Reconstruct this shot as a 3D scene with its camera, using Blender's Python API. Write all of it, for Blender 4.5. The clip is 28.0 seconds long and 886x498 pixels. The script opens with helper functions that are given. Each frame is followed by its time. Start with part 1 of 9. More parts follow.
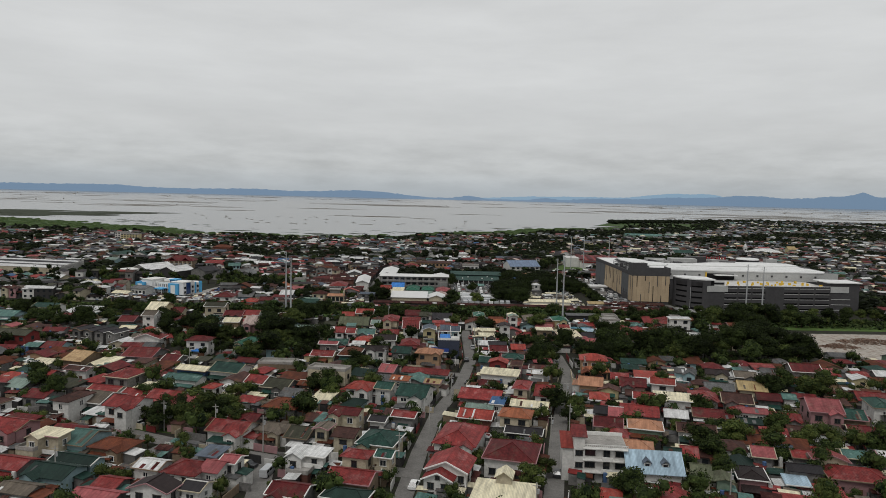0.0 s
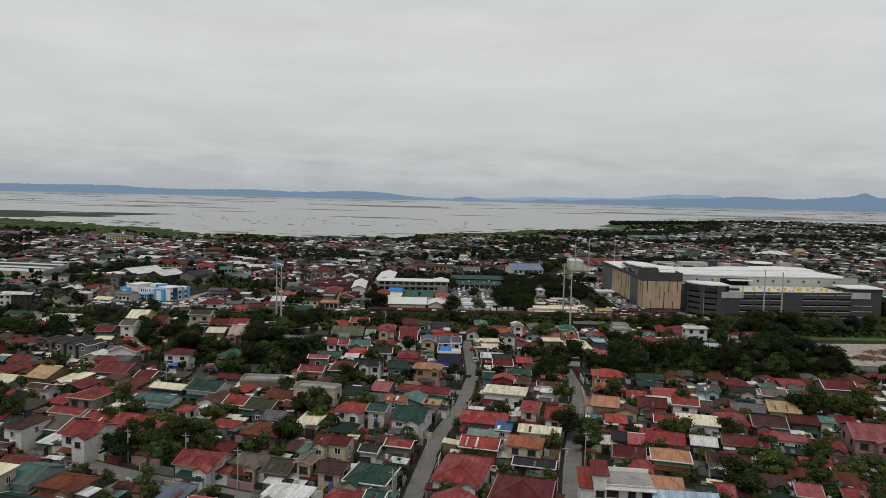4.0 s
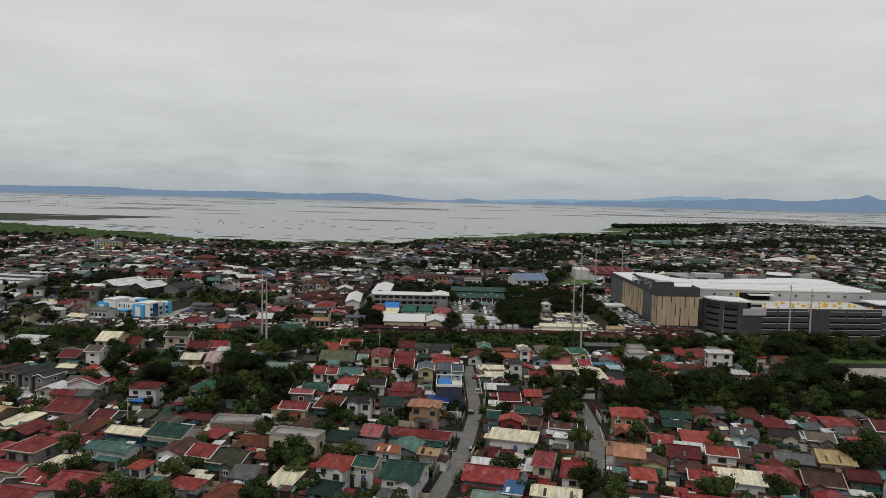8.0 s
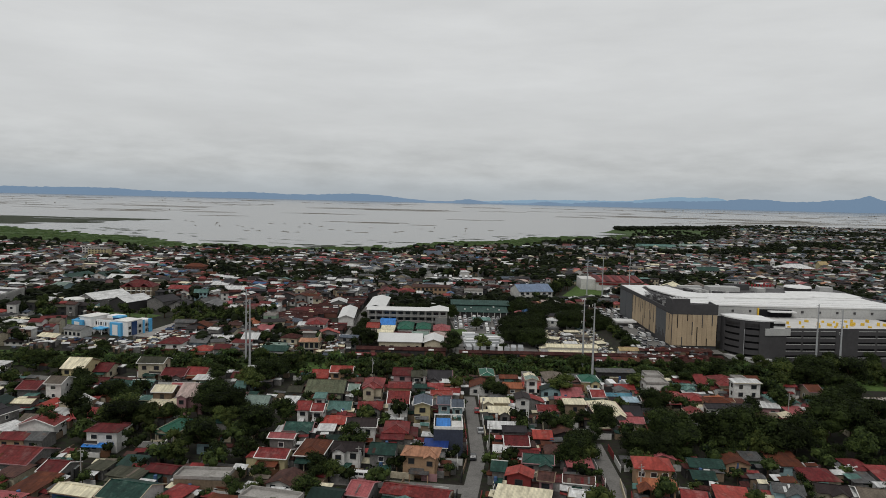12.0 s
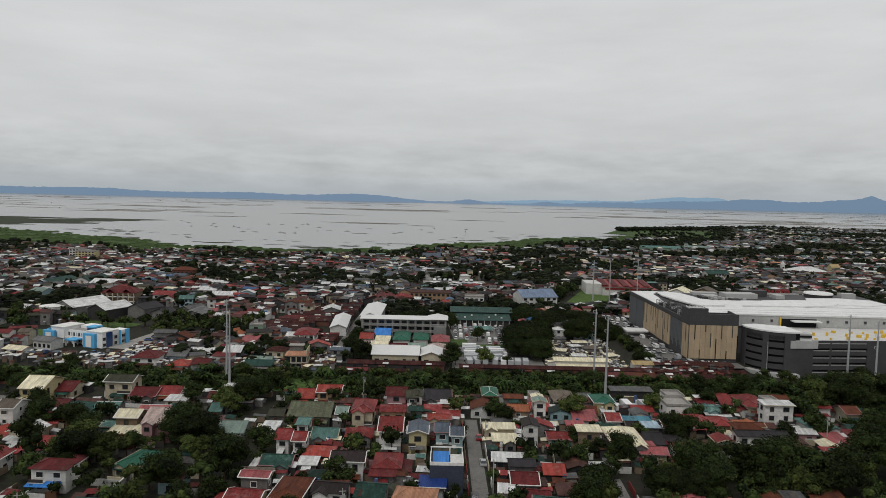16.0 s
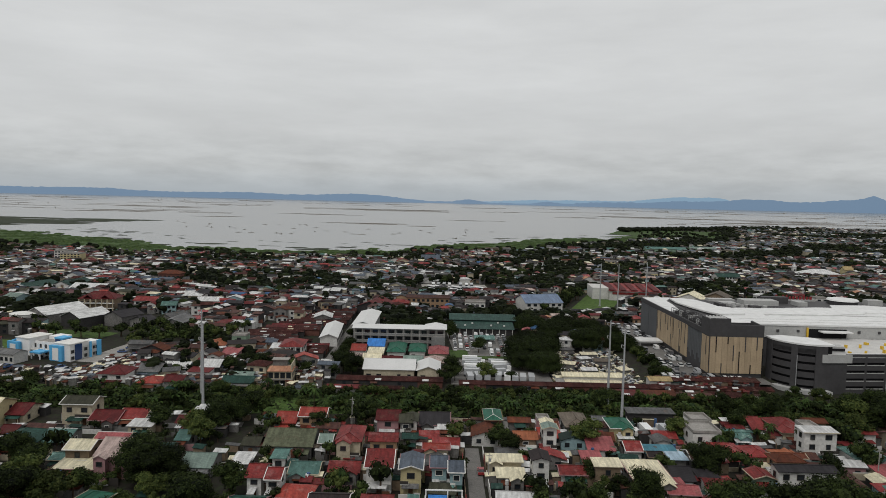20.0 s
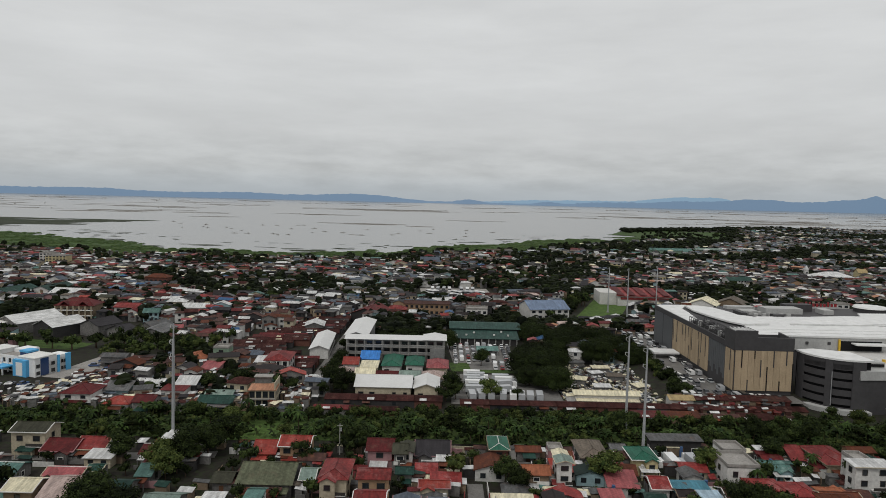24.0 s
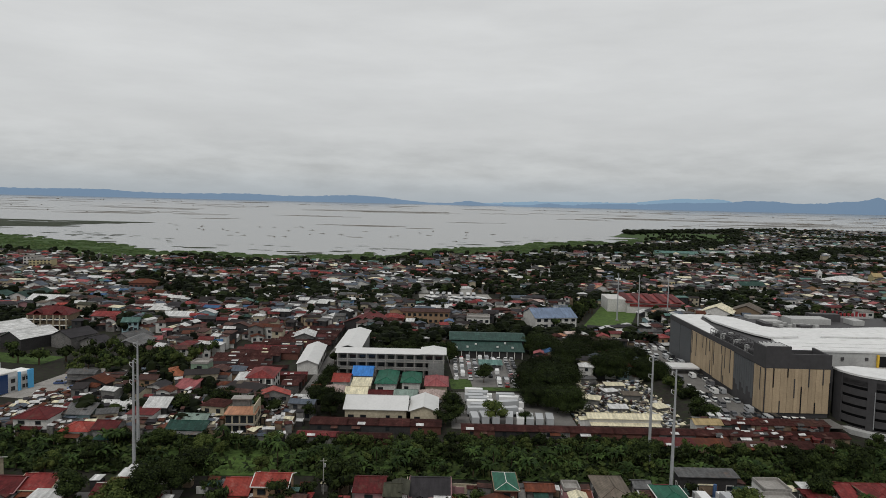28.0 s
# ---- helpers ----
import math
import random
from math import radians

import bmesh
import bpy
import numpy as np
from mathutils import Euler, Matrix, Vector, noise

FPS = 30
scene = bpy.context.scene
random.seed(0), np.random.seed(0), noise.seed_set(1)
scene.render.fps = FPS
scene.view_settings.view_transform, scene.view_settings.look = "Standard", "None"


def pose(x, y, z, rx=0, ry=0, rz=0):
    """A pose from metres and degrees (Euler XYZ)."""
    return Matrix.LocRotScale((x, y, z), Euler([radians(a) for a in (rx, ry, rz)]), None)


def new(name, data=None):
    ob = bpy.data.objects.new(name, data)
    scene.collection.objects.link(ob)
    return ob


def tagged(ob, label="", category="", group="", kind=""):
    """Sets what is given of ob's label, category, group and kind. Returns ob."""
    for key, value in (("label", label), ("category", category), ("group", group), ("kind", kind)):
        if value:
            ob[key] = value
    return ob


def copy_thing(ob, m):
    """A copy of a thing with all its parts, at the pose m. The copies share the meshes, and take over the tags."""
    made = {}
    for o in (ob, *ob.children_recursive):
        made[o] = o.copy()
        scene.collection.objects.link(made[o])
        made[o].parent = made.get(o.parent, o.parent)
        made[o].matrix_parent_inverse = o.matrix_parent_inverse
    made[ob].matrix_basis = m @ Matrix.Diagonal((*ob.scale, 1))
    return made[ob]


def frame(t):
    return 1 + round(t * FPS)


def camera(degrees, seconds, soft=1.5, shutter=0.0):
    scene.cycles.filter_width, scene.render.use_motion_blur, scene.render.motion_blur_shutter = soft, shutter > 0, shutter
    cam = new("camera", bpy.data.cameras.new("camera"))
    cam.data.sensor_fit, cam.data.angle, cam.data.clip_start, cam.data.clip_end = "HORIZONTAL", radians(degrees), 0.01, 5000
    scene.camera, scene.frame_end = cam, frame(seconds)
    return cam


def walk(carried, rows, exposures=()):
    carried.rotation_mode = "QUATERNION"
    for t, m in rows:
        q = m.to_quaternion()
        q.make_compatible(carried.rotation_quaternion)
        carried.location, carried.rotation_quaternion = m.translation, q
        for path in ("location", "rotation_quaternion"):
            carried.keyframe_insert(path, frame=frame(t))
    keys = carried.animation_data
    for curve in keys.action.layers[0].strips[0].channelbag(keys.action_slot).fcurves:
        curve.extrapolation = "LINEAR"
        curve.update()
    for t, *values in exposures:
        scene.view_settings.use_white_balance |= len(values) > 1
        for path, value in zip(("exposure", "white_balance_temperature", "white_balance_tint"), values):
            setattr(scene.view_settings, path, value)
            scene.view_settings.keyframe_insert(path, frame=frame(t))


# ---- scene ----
# ---------------------------------------------------------------- camera
cam = camera(65.5, 28.0, soft=0.74)
PITCH, LEAN = -4.13, 1.35
ROWS = [
    (0.0, 0.0, 0.0, 61.99, -0.18), (1.5, 0.03, 6.7, 62.0, -0.19), (3.0, 0.0, 14.6, 62.05, -0.15),
    (5.5, 0.0, 29.8, 62.97, -0.08), (7.0, 0.05, 40.5, 64.93, -0.04), (8.5, 0.1, 50.4, 66.98, -0.02),
    (10.0, 0.19, 60.1, 69.33, -0.02), (11.0, 0.26, 66.2, 70.85, 0.0), (12.5, 0.35, 75.1, 71.45, -0.01),
    (14.5, 0.62, 87.3, 71.85, 0.0), (16.0, 0.85, 96.6, 71.98, 0.0), (18.0, 1.23, 109.4, 72.05, 0.01),
    (20.0, 1.55, 122.4, 72.05, 0.0), (21.5, 1.68, 131.6, 72.13, 0.0), (23.5, 1.71, 143.9, 72.28, 0.0),
    (25.0, 1.7, 153.4, 72.35, 0.0), (26.5, 1.75, 163.0, 72.36, 0.01), (27.2, 1.82, 167.4, 72.36, 0.04), (28.0, 1.91, 172.0, 72.36, 0.12),
]
walk(cam, [(t, pose(x, y, z, 90 + PITCH + p, 0, 0) @ pose(0, 0, 0, 0, 0, LEAN)) for t, x, y, z, p in ROWS], [(0.0, 0.0), (28.0, 0.0)])

# ---------------------------------------------------------------- sky and sun
SUN_AZ, SUN_EL = 150.0, 58.0
world = bpy.data.worlds.new("overcast_sky")
scene.world = world
world.use_nodes = True
wn, wl = world.node_tree.nodes, world.node_tree.links
wn.clear()
w_out = wn.new("ShaderNodeOutputWorld")
w_sky = wn.new("ShaderNodeTexSky")
w_sky.sky_type, w_sky.sun_disc = "NISHITA", False
w_sky.sun_elevation, w_sky.sun_rotation = radians(SUN_EL), radians(SUN_AZ)
w_bg_sky = wn.new("ShaderNodeBackground")
w_bg_sky.inputs["Strength"].default_value = 0.05
wl.new(w_sky.outputs["Color"], w_bg_sky.inputs["Color"])
# cloud deck: pale grey, a little darker and streaked towards the horizon
w_co = wn.new("ShaderNodeTexCoord")
w_sep = wn.new("ShaderNodeSeparateXYZ")
wl.new(w_co.outputs["Generated"], w_sep.inputs["Vector"])
w_ramp = wn.new("ShaderNodeValToRGB")
wl.new(w_sep.outputs["Z"], w_ramp.inputs["Fac"])
cr = w_ramp.color_ramp
cr.elements[0].position, cr.elements[0].color = 0.0, (0.45, 0.495, 0.53, 1)
cr.elements[1].position, cr.elements[1].color = 1.0, (0.74, 0.75, 0.75, 1)
for at, col in ((0.018, (0.50, 0.535, 0.56, 1)), (0.04, (0.58, 0.60, 0.608, 1)), (0.09, (0.65, 0.662, 0.664, 1)), (0.2, (0.725, 0.735, 0.735, 1))):
    e = cr.elements.new(at)
    e.color = col
w_map = wn.new("ShaderNodeMapping")
w_map.inputs["Scale"].default_value = (2.4, 2.4, 13.0)
wl.new(w_co.outputs["Generated"], w_map.inputs["Vector"])
w_noise = wn.new("ShaderNodeTexNoise")
w_noise.inputs["Scale"].default_value, w_noise.inputs["Detail"].default_value = 1.6, 7.0
w_noise.inputs["Roughness"].default_value = 0.55
wl.new(w_map.outputs["Vector"], w_noise.inputs["Vector"])
w_nr = wn.new("ShaderNodeMapRange")
w_nr.inputs["From Min"].default_value, w_nr.inputs["From Max"].default_value = 0.3, 0.75
w_nr.inputs["To Min"].default_value, w_nr.inputs["To Max"].default_value = 1.045, 0.925
wl.new(w_noise.outputs["Fac"], w_nr.inputs["Value"])
w_mul = wn.new("ShaderNodeMix")
w_mul.data_type, w_mul.blend_type = "RGBA", "MULTIPLY"
w_mul.inputs["Factor"].default_value = 1.0
wl.new(w_ramp.outputs["Color"], w_mul.inputs[6])
wl.new(w_nr.outputs["Result"], w_mul.inputs[7])
w_bg = wn.new("ShaderNodeBackground")
w_bg.inputs["Strength"].default_value = 0.93
# torn cloud base low over the hills
w_map2 = wn.new("ShaderNodeMapping")
w_map2.inputs["Scale"].default_value = (8.0, 8.0, 36.0)
wl.new(w_co.outputs["Generated"], w_map2.inputs["Vector"])
w_tuft = wn.new("ShaderNodeTexNoise")
w_tuft.inputs["Scale"].default_value, w_tuft.inputs["Detail"].default_value = 1.3, 6.0
w_tuft.inputs["Roughness"].default_value = 0.6
wl.new(w_map2.outputs["Vector"], w_tuft.inputs["Vector"])
w_tr = wn.new("ShaderNodeMapRange")
w_tr.inputs["From Min"].default_value, w_tr.inputs["From Max"].default_value = 0.36, 0.68
w_tr.inputs["To Min"].default_value, w_tr.inputs["To Max"].default_value = 1.07, 0.87
wl.new(w_tuft.outputs["Fac"], w_tr.inputs["Value"])
w_band = wn.new("ShaderNodeValToRGB")
wl.new(w_sep.outputs["Z"], w_band.inputs["Fac"])
w_band.color_ramp.elements[0].position, w_band.color_ramp.elements[0].color = 0.004, (0.1, 0.1, 0.1, 1)
w_band.color_ramp.elements[1].position, w_band.color_ramp.elements[1].color = 0.3, (0.12, 0.12, 0.12, 1)
for at, v in ((0.02, 0.75), (0.05, 0.9), (0.1, 0.22)):
    e = w_band.color_ramp.elements.new(at)
    e.color = (v, v, v, 1)
w_mul2 = wn.new("ShaderNodeMix")
w_mul2.data_type, w_mul2.blend_type = "RGBA", "MULTIPLY"
wl.new(w_band.outputs["Color"], w_mul2.inputs["Factor"])
wl.new(w_mul.outputs[2], w_mul2.inputs[6])
wl.new(w_tr.outputs["Result"], w_mul2.inputs[7])
wl.new(w_mul2.outputs[2], w_bg.inputs["Color"])
w_add = wn.new("ShaderNodeMixShader")
w_add.inputs["Fac"].default_value = 0.94
wl.new(w_bg_sky.outputs["Background"], w_add.inputs[1])
wl.new(w_bg.outputs["Background"], w_add.inputs[2])
wl.new(w_add.outputs["Shader"], w_out.inputs["Surface"])
sun = bpy.data.lights.new("sun", "SUN")
sun.energy, sun.angle, sun.color = 1.1, radians(20), (1.0, 0.97, 0.93)
sun_ob = new("sun", sun)
sun_ob.matrix_world = pose(0, 0, 200, 90 - SUN_EL, 0, -20)

# ---------------------------------------------------------------- materials
MATS = {}


def mat(name, col, rough=0.8, metal=0.0, dirt=0.35, grain=1.5, ribs=0.0, stain=None, stain_amount=0.0, vary=0.0, bump=0.3, spec=0.16):
    """A weathered surface: base colour, broad stains, fine grain, optional ribs along local x and a second stain colour."""
    if name in MATS:
        return MATS[name]
    m = bpy.data.materials.new(name)
    m.use_nodes = True
    n, l = m.node_tree.nodes, m.node_tree.links
    b = n["Principled BSDF"]
    b.inputs["Roughness"].default_value, b.inputs["Metallic"].default_value = rough, metal
    b.inputs["Specular IOR Level"].default_value = spec
    co = n.new("ShaderNodeTexCoord")
    geo = n.new("ShaderNodeNewGeometry")
    big = n.new("ShaderNodeTexNoise")
    big.inputs["Scale"].default_value, big.inputs["Detail"].default_value = 0.22, 5
    big.inputs["Roughness"].default_value = 0.65
    l.new(geo.outputs["Position"], big.inputs["Vector"])
    fine = n.new("ShaderNodeTexNoise")
    fine.inputs["Scale"].default_value, fine.inputs["Detail"].default_value = grain, 4
    l.new(geo.outputs["Position"], fine.inputs["Vector"])
    add = n.new("ShaderNodeMath")
    add.operation = "ADD"
    l.new(big.outputs["Fac"], add.inputs[0])
    l.new(fine.outputs["Fac"], add.inputs[1])
    rng = n.new("ShaderNodeMapRange")
    rng.inputs["From Min"].default_value, rng.inputs["From Max"].default_value = 0.65, 1.35
    rng.inputs["To Min"].default_value, rng.inputs["To Max"].default_value = 1 - dirt, 1 + dirt * 0.5
    l.new(add.outputs["Value"], rng.inputs["Value"])
    mul = n.new("ShaderNodeMix")
    mul.data_type, mul.blend_type = "RGBA", "MULTIPLY"
    mul.inputs["Factor"].default_value = 1.0
    mul.inputs[6].default_value = (*col, 1)
    l.new(rng.outputs["Result"], mul.inputs[7])
    last = mul.outputs[2]
    if stain:
        sn = n.new("ShaderNodeTexNoise")
        sn.inputs["Scale"].default_value, sn.inputs["Detail"].default_value = 0.35, 6
        sn.inputs["Roughness"].default_value = 0.7
        l.new(geo.outputs["Position"], sn.inputs["Vector"])
        sr = n.new("ShaderNodeMapRange")
        sr.inputs["From Min"].default_value, sr.inputs["From Max"].default_value = 0.62 - 0.3 * stain_amount, 0.72 - 0.2 * stain_amount
        l.new(sn.outputs["Fac"], sr.inputs["Value"])
        sm = n.new("ShaderNodeMix")
        sm.data_type = "RGBA"
        l.new(sr.outputs["Result"], sm.inputs["Factor"])
        l.new(last, sm.inputs[6])
        sm.inputs[7].default_value = (*stain, 1)
        last = sm.outputs[2]
    if vary:
        oi = n.new("ShaderNodeObjectInfo")
        hs = n.new("ShaderNodeHueSaturation")
        vr = n.new("ShaderNodeMapRange")
        vr.inputs["To Min"].default_value, vr.inputs["To Max"].default_value = 1 - vary, 1 + vary
        l.new(oi.outputs["Random"], vr.inputs["Value"])
        l.new(vr.outputs["Result"], hs.inputs["Value"])
        l.new(last, hs.inputs["Color"])
        last = hs.outputs["Color"]
    l.new(last, b.inputs["Base Color"])
    bp = n.new("ShaderNodeBump")
    bp.inputs["Strength"].default_value, bp.inputs["Distance"].default_value = bump, 0.05
    if ribs:
        wv = n.new("ShaderNodeTexWave")
        wv.wave_type, wv.bands_direction = "BANDS", "X"
        wv.inputs["Scale"].default_value, wv.inputs["Distortion"].default_value = 1.0 / ribs, 0.0
        l.new(co.outputs["Object"], wv.inputs["Vector"])
        l.new(wv.outputs["Fac"], bp.inputs["Height"])
        # rib relief is shaded into the colour, and the long sheets have weathered apart
        rib_shade = n.new("ShaderNodeMapRange")
        rib_shade.inputs["To Min"].default_value, rib_shade.inputs["To Max"].default_value = 0.82, 1.06
        l.new(wv.outputs["Fac"], rib_shade.inputs["Value"])
        streak = n.new("ShaderNodeTexNoise")
        stm = n.new("ShaderNodeMapping")
        stm.inputs["Scale"].default_value = (1.3, 0.18, 0.18)
        l.new(co.outputs["Object"], stm.inputs["Vector"])
        l.new(stm.outputs["Vector"], streak.inputs["Vector"])
        streak.inputs["Scale"].default_value, streak.inputs["Detail"].default_value = 1.0, 3
        srm = n.new("ShaderNodeMapRange")
        srm.inputs["From Min"].default_value, srm.inputs["From Max"].default_value = 0.3, 0.7
        srm.inputs["To Min"].default_value, srm.inputs["To Max"].default_value = 0.68, 1.2
        l.new(streak.outputs["Fac"], srm.inputs["Value"])
        both = n.new("ShaderNodeMath")
        both.operation = "MULTIPLY"
        l.new(rib_shade.outputs["Result"], both.inputs[0])
        l.new(srm.outputs["Result"], both.inputs[1])
        pm = n.new("ShaderNodeMix")
        pm.data_type, pm.blend_type = "RGBA", "MULTIPLY"
        pm.inputs["Factor"].default_value = 1.0
        l.new(last, pm.inputs[6])
        l.new(both.outputs["Value"], pm.inputs[7])
        l.new(pm.outputs[2], b.inputs["Base Color"])
    else:
        l.new(fine.outputs["Fac"], bp.inputs["Height"])
    l.new(bp.outputs["Normal"], b.inputs["Normal"])
    MATS[name] = m
    return m


RUST = (0.11, 0.05, 0.03)
ROOF = {
    "red": mat("roof_red", (0.205, 0.031, 0.029), 0.6, ribs=0.9, dirt=0.55, stain=(0.23, 0.085, 0.08), stain_amount=0.32, vary=0.3),
    "scarlet": mat("roof_scarlet", (0.27, 0.045, 0.034), 0.6, ribs=0.9, dirt=0.35, stain=(0.28, 0.11, 0.09), stain_amount=0.25, vary=0.2),
    "pink": mat("roof_pink", (0.306, 0.086, 0.090), 0.65, ribs=0.9, dirt=0.35, stain=(0.3, 0.12, 0.11), stain_amount=0.2, vary=0.15),
    "maroon": mat("roof_maroon", (0.112, 0.016, 0.017), 0.65, ribs=0.9, dirt=0.55, stain=(0.1, 0.045, 0.035), stain_amount=0.3, vary=0.25),
    "brown": mat("roof_brown", (0.077, 0.036, 0.030), 0.7, ribs=0.9, dirt=0.55, stain=RUST, stain_amount=0.25, vary=0.25),
    "darkbrown": mat("roof_darkbrown", (0.027, 0.019, 0.019), 0.65, ribs=0.9, dirt=0.35, vary=0.25),
    "rust": mat("roof_rust", (0.149, 0.047, 0.024), 0.85, ribs=0.9, dirt=0.5, stain=(0.10, 0.036, 0.024), stain_amount=0.6, vary=0.25),
    "orange": mat("roof_orange", (0.33, 0.115, 0.058), 0.65, ribs=0.9, dirt=0.25, vary=0.12),
    "peach": mat("roof_peach", (0.40, 0.20, 0.12), 0.65, ribs=0.9, dirt=0.25, vary=0.12),
    "green": mat("roof_green", (0.018, 0.056, 0.044), 0.6, ribs=0.9, dirt=0.55, stain=(0.06, 0.11, 0.09), stain_amount=0.25, vary=0.3),
    "teal": mat("roof_teal", (0.080, 0.160, 0.141), 0.6, ribs=0.9, dirt=0.35, stain=(0.2, 0.3, 0.27), stain_amount=0.2, vary=0.2),
    "darkgreen": mat("roof_darkgreen", (0.013, 0.030, 0.024), 0.65, ribs=0.9, dirt=0.35, vary=0.25),
    "olive": mat("roof_olive", (0.104, 0.113, 0.071), 0.75, ribs=0.9, dirt=0.55, stain=(0.09, 0.085, 0.055), stain_amount=0.35, vary=0.15),
    "moss": mat("roof_moss", (0.055, 0.055, 0.038), 0.8, ribs=0.9, dirt=0.45, stain=(0.05, 0.05, 0.035), stain_amount=0.4, vary=0.2),
    "blue": mat("roof_blue", (0.036, 0.098, 0.211), 0.55, ribs=0.9, dirt=0.25, vary=0.15),
    "royal": mat("roof_royal", (0.017, 0.042, 0.176), 0.55, ribs=0.9, dirt=0.2),
    "skyblue": mat("roof_skyblue", (0.334, 0.444, 0.527), 0.55, ribs=0.9, dirt=0.2),
    "steelblue": mat("roof_steel_blue", (0.15, 0.20, 0.29), 0.5, ribs=0.9, dirt=0.3, vary=0.1),
    "slate": mat("roof_slate", (0.090, 0.109, 0.138), 0.6, ribs=0.9, dirt=0.3, vary=0.15),
    "white": mat("roof_white", (0.60, 0.60, 0.59), 0.55, ribs=0.9, dirt=0.3, stain=(0.5, 0.49, 0.46), stain_amount=0.15, vary=0.1),
    "cream": mat("roof_cream", (0.700, 0.640, 0.460), 0.6, ribs=0.9, dirt=0.2, stain=(0.45, 0.42, 0.31), stain_amount=0.15, vary=0.08),
    "yellow": mat("roof_yellow", (0.380, 0.287, 0.146), 0.65, ribs=0.9, dirt=0.25, vary=0.1),
    "tan": mat("roof_tan", (0.133, 0.110, 0.087), 0.75, ribs=0.9, dirt=0.35, stain=(0.14, 0.11, 0.09), stain_amount=0.25, vary=0.2),
    "grey": mat("roof_grey", (0.131, 0.131, 0.131), 0.6, metal=0.1, ribs=0.9, dirt=0.55, stain=(0.15, 0.11, 0.09), stain_amount=0.2, vary=0.3),
    "charcoal": mat("roof_charcoal", (0.030, 0.027, 0.030), 0.6, ribs=0.9, dirt=0.3, vary=0.2),
    "emerald": mat("roof_emerald", (0.022, 0.105, 0.068), 0.55, ribs=0.9, dirt=0.3, vary=0.15),
    "turquoise": mat("roof_turquoise", (0.06, 0.19, 0.25), 0.55, ribs=0.9, dirt=0.2),
    "blush": mat("roof_blush", (0.40, 0.31, 0.28), 0.65, ribs=0.9, dirt=0.3, vary=0.1),
    "paper": mat("roof_pale_white", (0.58, 0.58, 0.57), 0.6, ribs=0.0, dirt=0.10, bump=0.12),
    "court": mat("roof_court_green", (0.028, 0.066, 0.055), 0.65, ribs=0.9, dirt=0.4, stain=(0.05, 0.10, 0.085), stain_amount=0.3, vary=0.1),
    "azure": mat("roof_azure", (0.045, 0.20, 0.55), 0.55, ribs=0.9, dirt=0.2),
    "tinbrown": mat("roof_tin_brown", (0.048, 0.017, 0.015), 0.85, ribs=0.9, dirt=0.6, stain=(0.085, 0.042, 0.034), stain_amount=0.25, vary=0.3, spec=0.08),
    "tarp": mat("roof_tan_tarpaulin", (0.42, 0.29, 0.16), 0.8, dirt=0.45, stain=(0.24, 0.15, 0.08), stain_amount=0.4, bump=0.5),
    "palegreen": mat("roof_palegreen", (0.193, 0.254, 0.221), 0.65, ribs=0.9, dirt=0.3, vary=0.1),
}
WALL = {
    "cream": mat("wall_cream", (0.428, 0.376, 0.278), 0.85, dirt=0.35, stain=(0.33, 0.29, 0.22), stain_amount=0.1, vary=0.12),
    "white": mat("wall_white", (0.560, 0.550, 0.525), 0.85, dirt=0.3, stain=(0.42, 0.41, 0.38), stain_amount=0.1, vary=0.08),
    "grey": mat("wall_grey", (0.155, 0.150, 0.143), 0.9, dirt=0.55, stain=(0.17, 0.16, 0.15), stain_amount=0.25, vary=0.25),
    "pink": mat("wall_pink", (0.303, 0.173, 0.178), 0.85, dirt=0.2, vary=0.1),
    "tan": mat("wall_tan", (0.183, 0.137, 0.095), 0.9, dirt=0.35, stain=(0.22, 0.17, 0.12), stain_amount=0.15, vary=0.2),
    "peach": mat("wall_peach", (0.327, 0.216, 0.135), 0.85, dirt=0.25, vary=0.1),
    "yellow": mat("wall_yellow", (0.44, 0.38, 0.22), 0.85, dirt=0.25, vary=0.1),
    "green": mat("wall_green", (0.184, 0.255, 0.190), 0.85, dirt=0.3, vary=0.15),
    "aqua": mat("wall_aqua", (0.244, 0.345, 0.365), 0.85, dirt=0.25, vary=0.1),
    "blue": mat("wall_blue", (0.061, 0.113, 0.223), 0.8, dirt=0.25, vary=0.1),
    "brick": mat("wall_brick", (0.130, 0.059, 0.046), 0.9, dirt=0.35, vary=0.15),
    "red": mat("wall_red", (0.174, 0.032, 0.030), 0.8, dirt=0.25, vary=0.1),
    "dark": mat("wall_dark", (0.042, 0.040, 0.040), 0.85, dirt=0.3, vary=0.2),
}
GLASS = mat("window_glass", (0.02, 0.024, 0.028), 0.12, dirt=0.3, bump=0.02, spec=0.6)
FRAME = mat("window_frame_paint", (0.62, 0.61, 0.58), 0.6, dirt=0.2)
DARKFRAME = mat("dark_frame_paint", (0.05, 0.045, 0.04), 0.6, dirt=0.2)
TRIM = mat("white_trim", (0.68, 0.67, 0.64), 0.7, dirt=0.25)
WOODDOOR = mat("door_wood", (0.12, 0.06, 0.035), 0.6, dirt=0.3)
CONCRETE = mat("concrete", (0.30, 0.285, 0.265), 0.9, dirt=0.35, stain=(0.19, 0.18, 0.165), stain_amount=0.25, grain=2.0)
ASPHALT = mat("road_concrete", (0.175, 0.168, 0.158), 0.92, dirt=0.35, stain=(0.12, 0.114, 0.108), stain_amount=0.3, grain=2.5)
DIRT = mat("yard_soil", (0.026, 0.023, 0.019), 0.95, dirt=0.5, stain=(0.024, 0.034, 0.014), stain_amount=0.45, grain=0.8, bump=0.6)
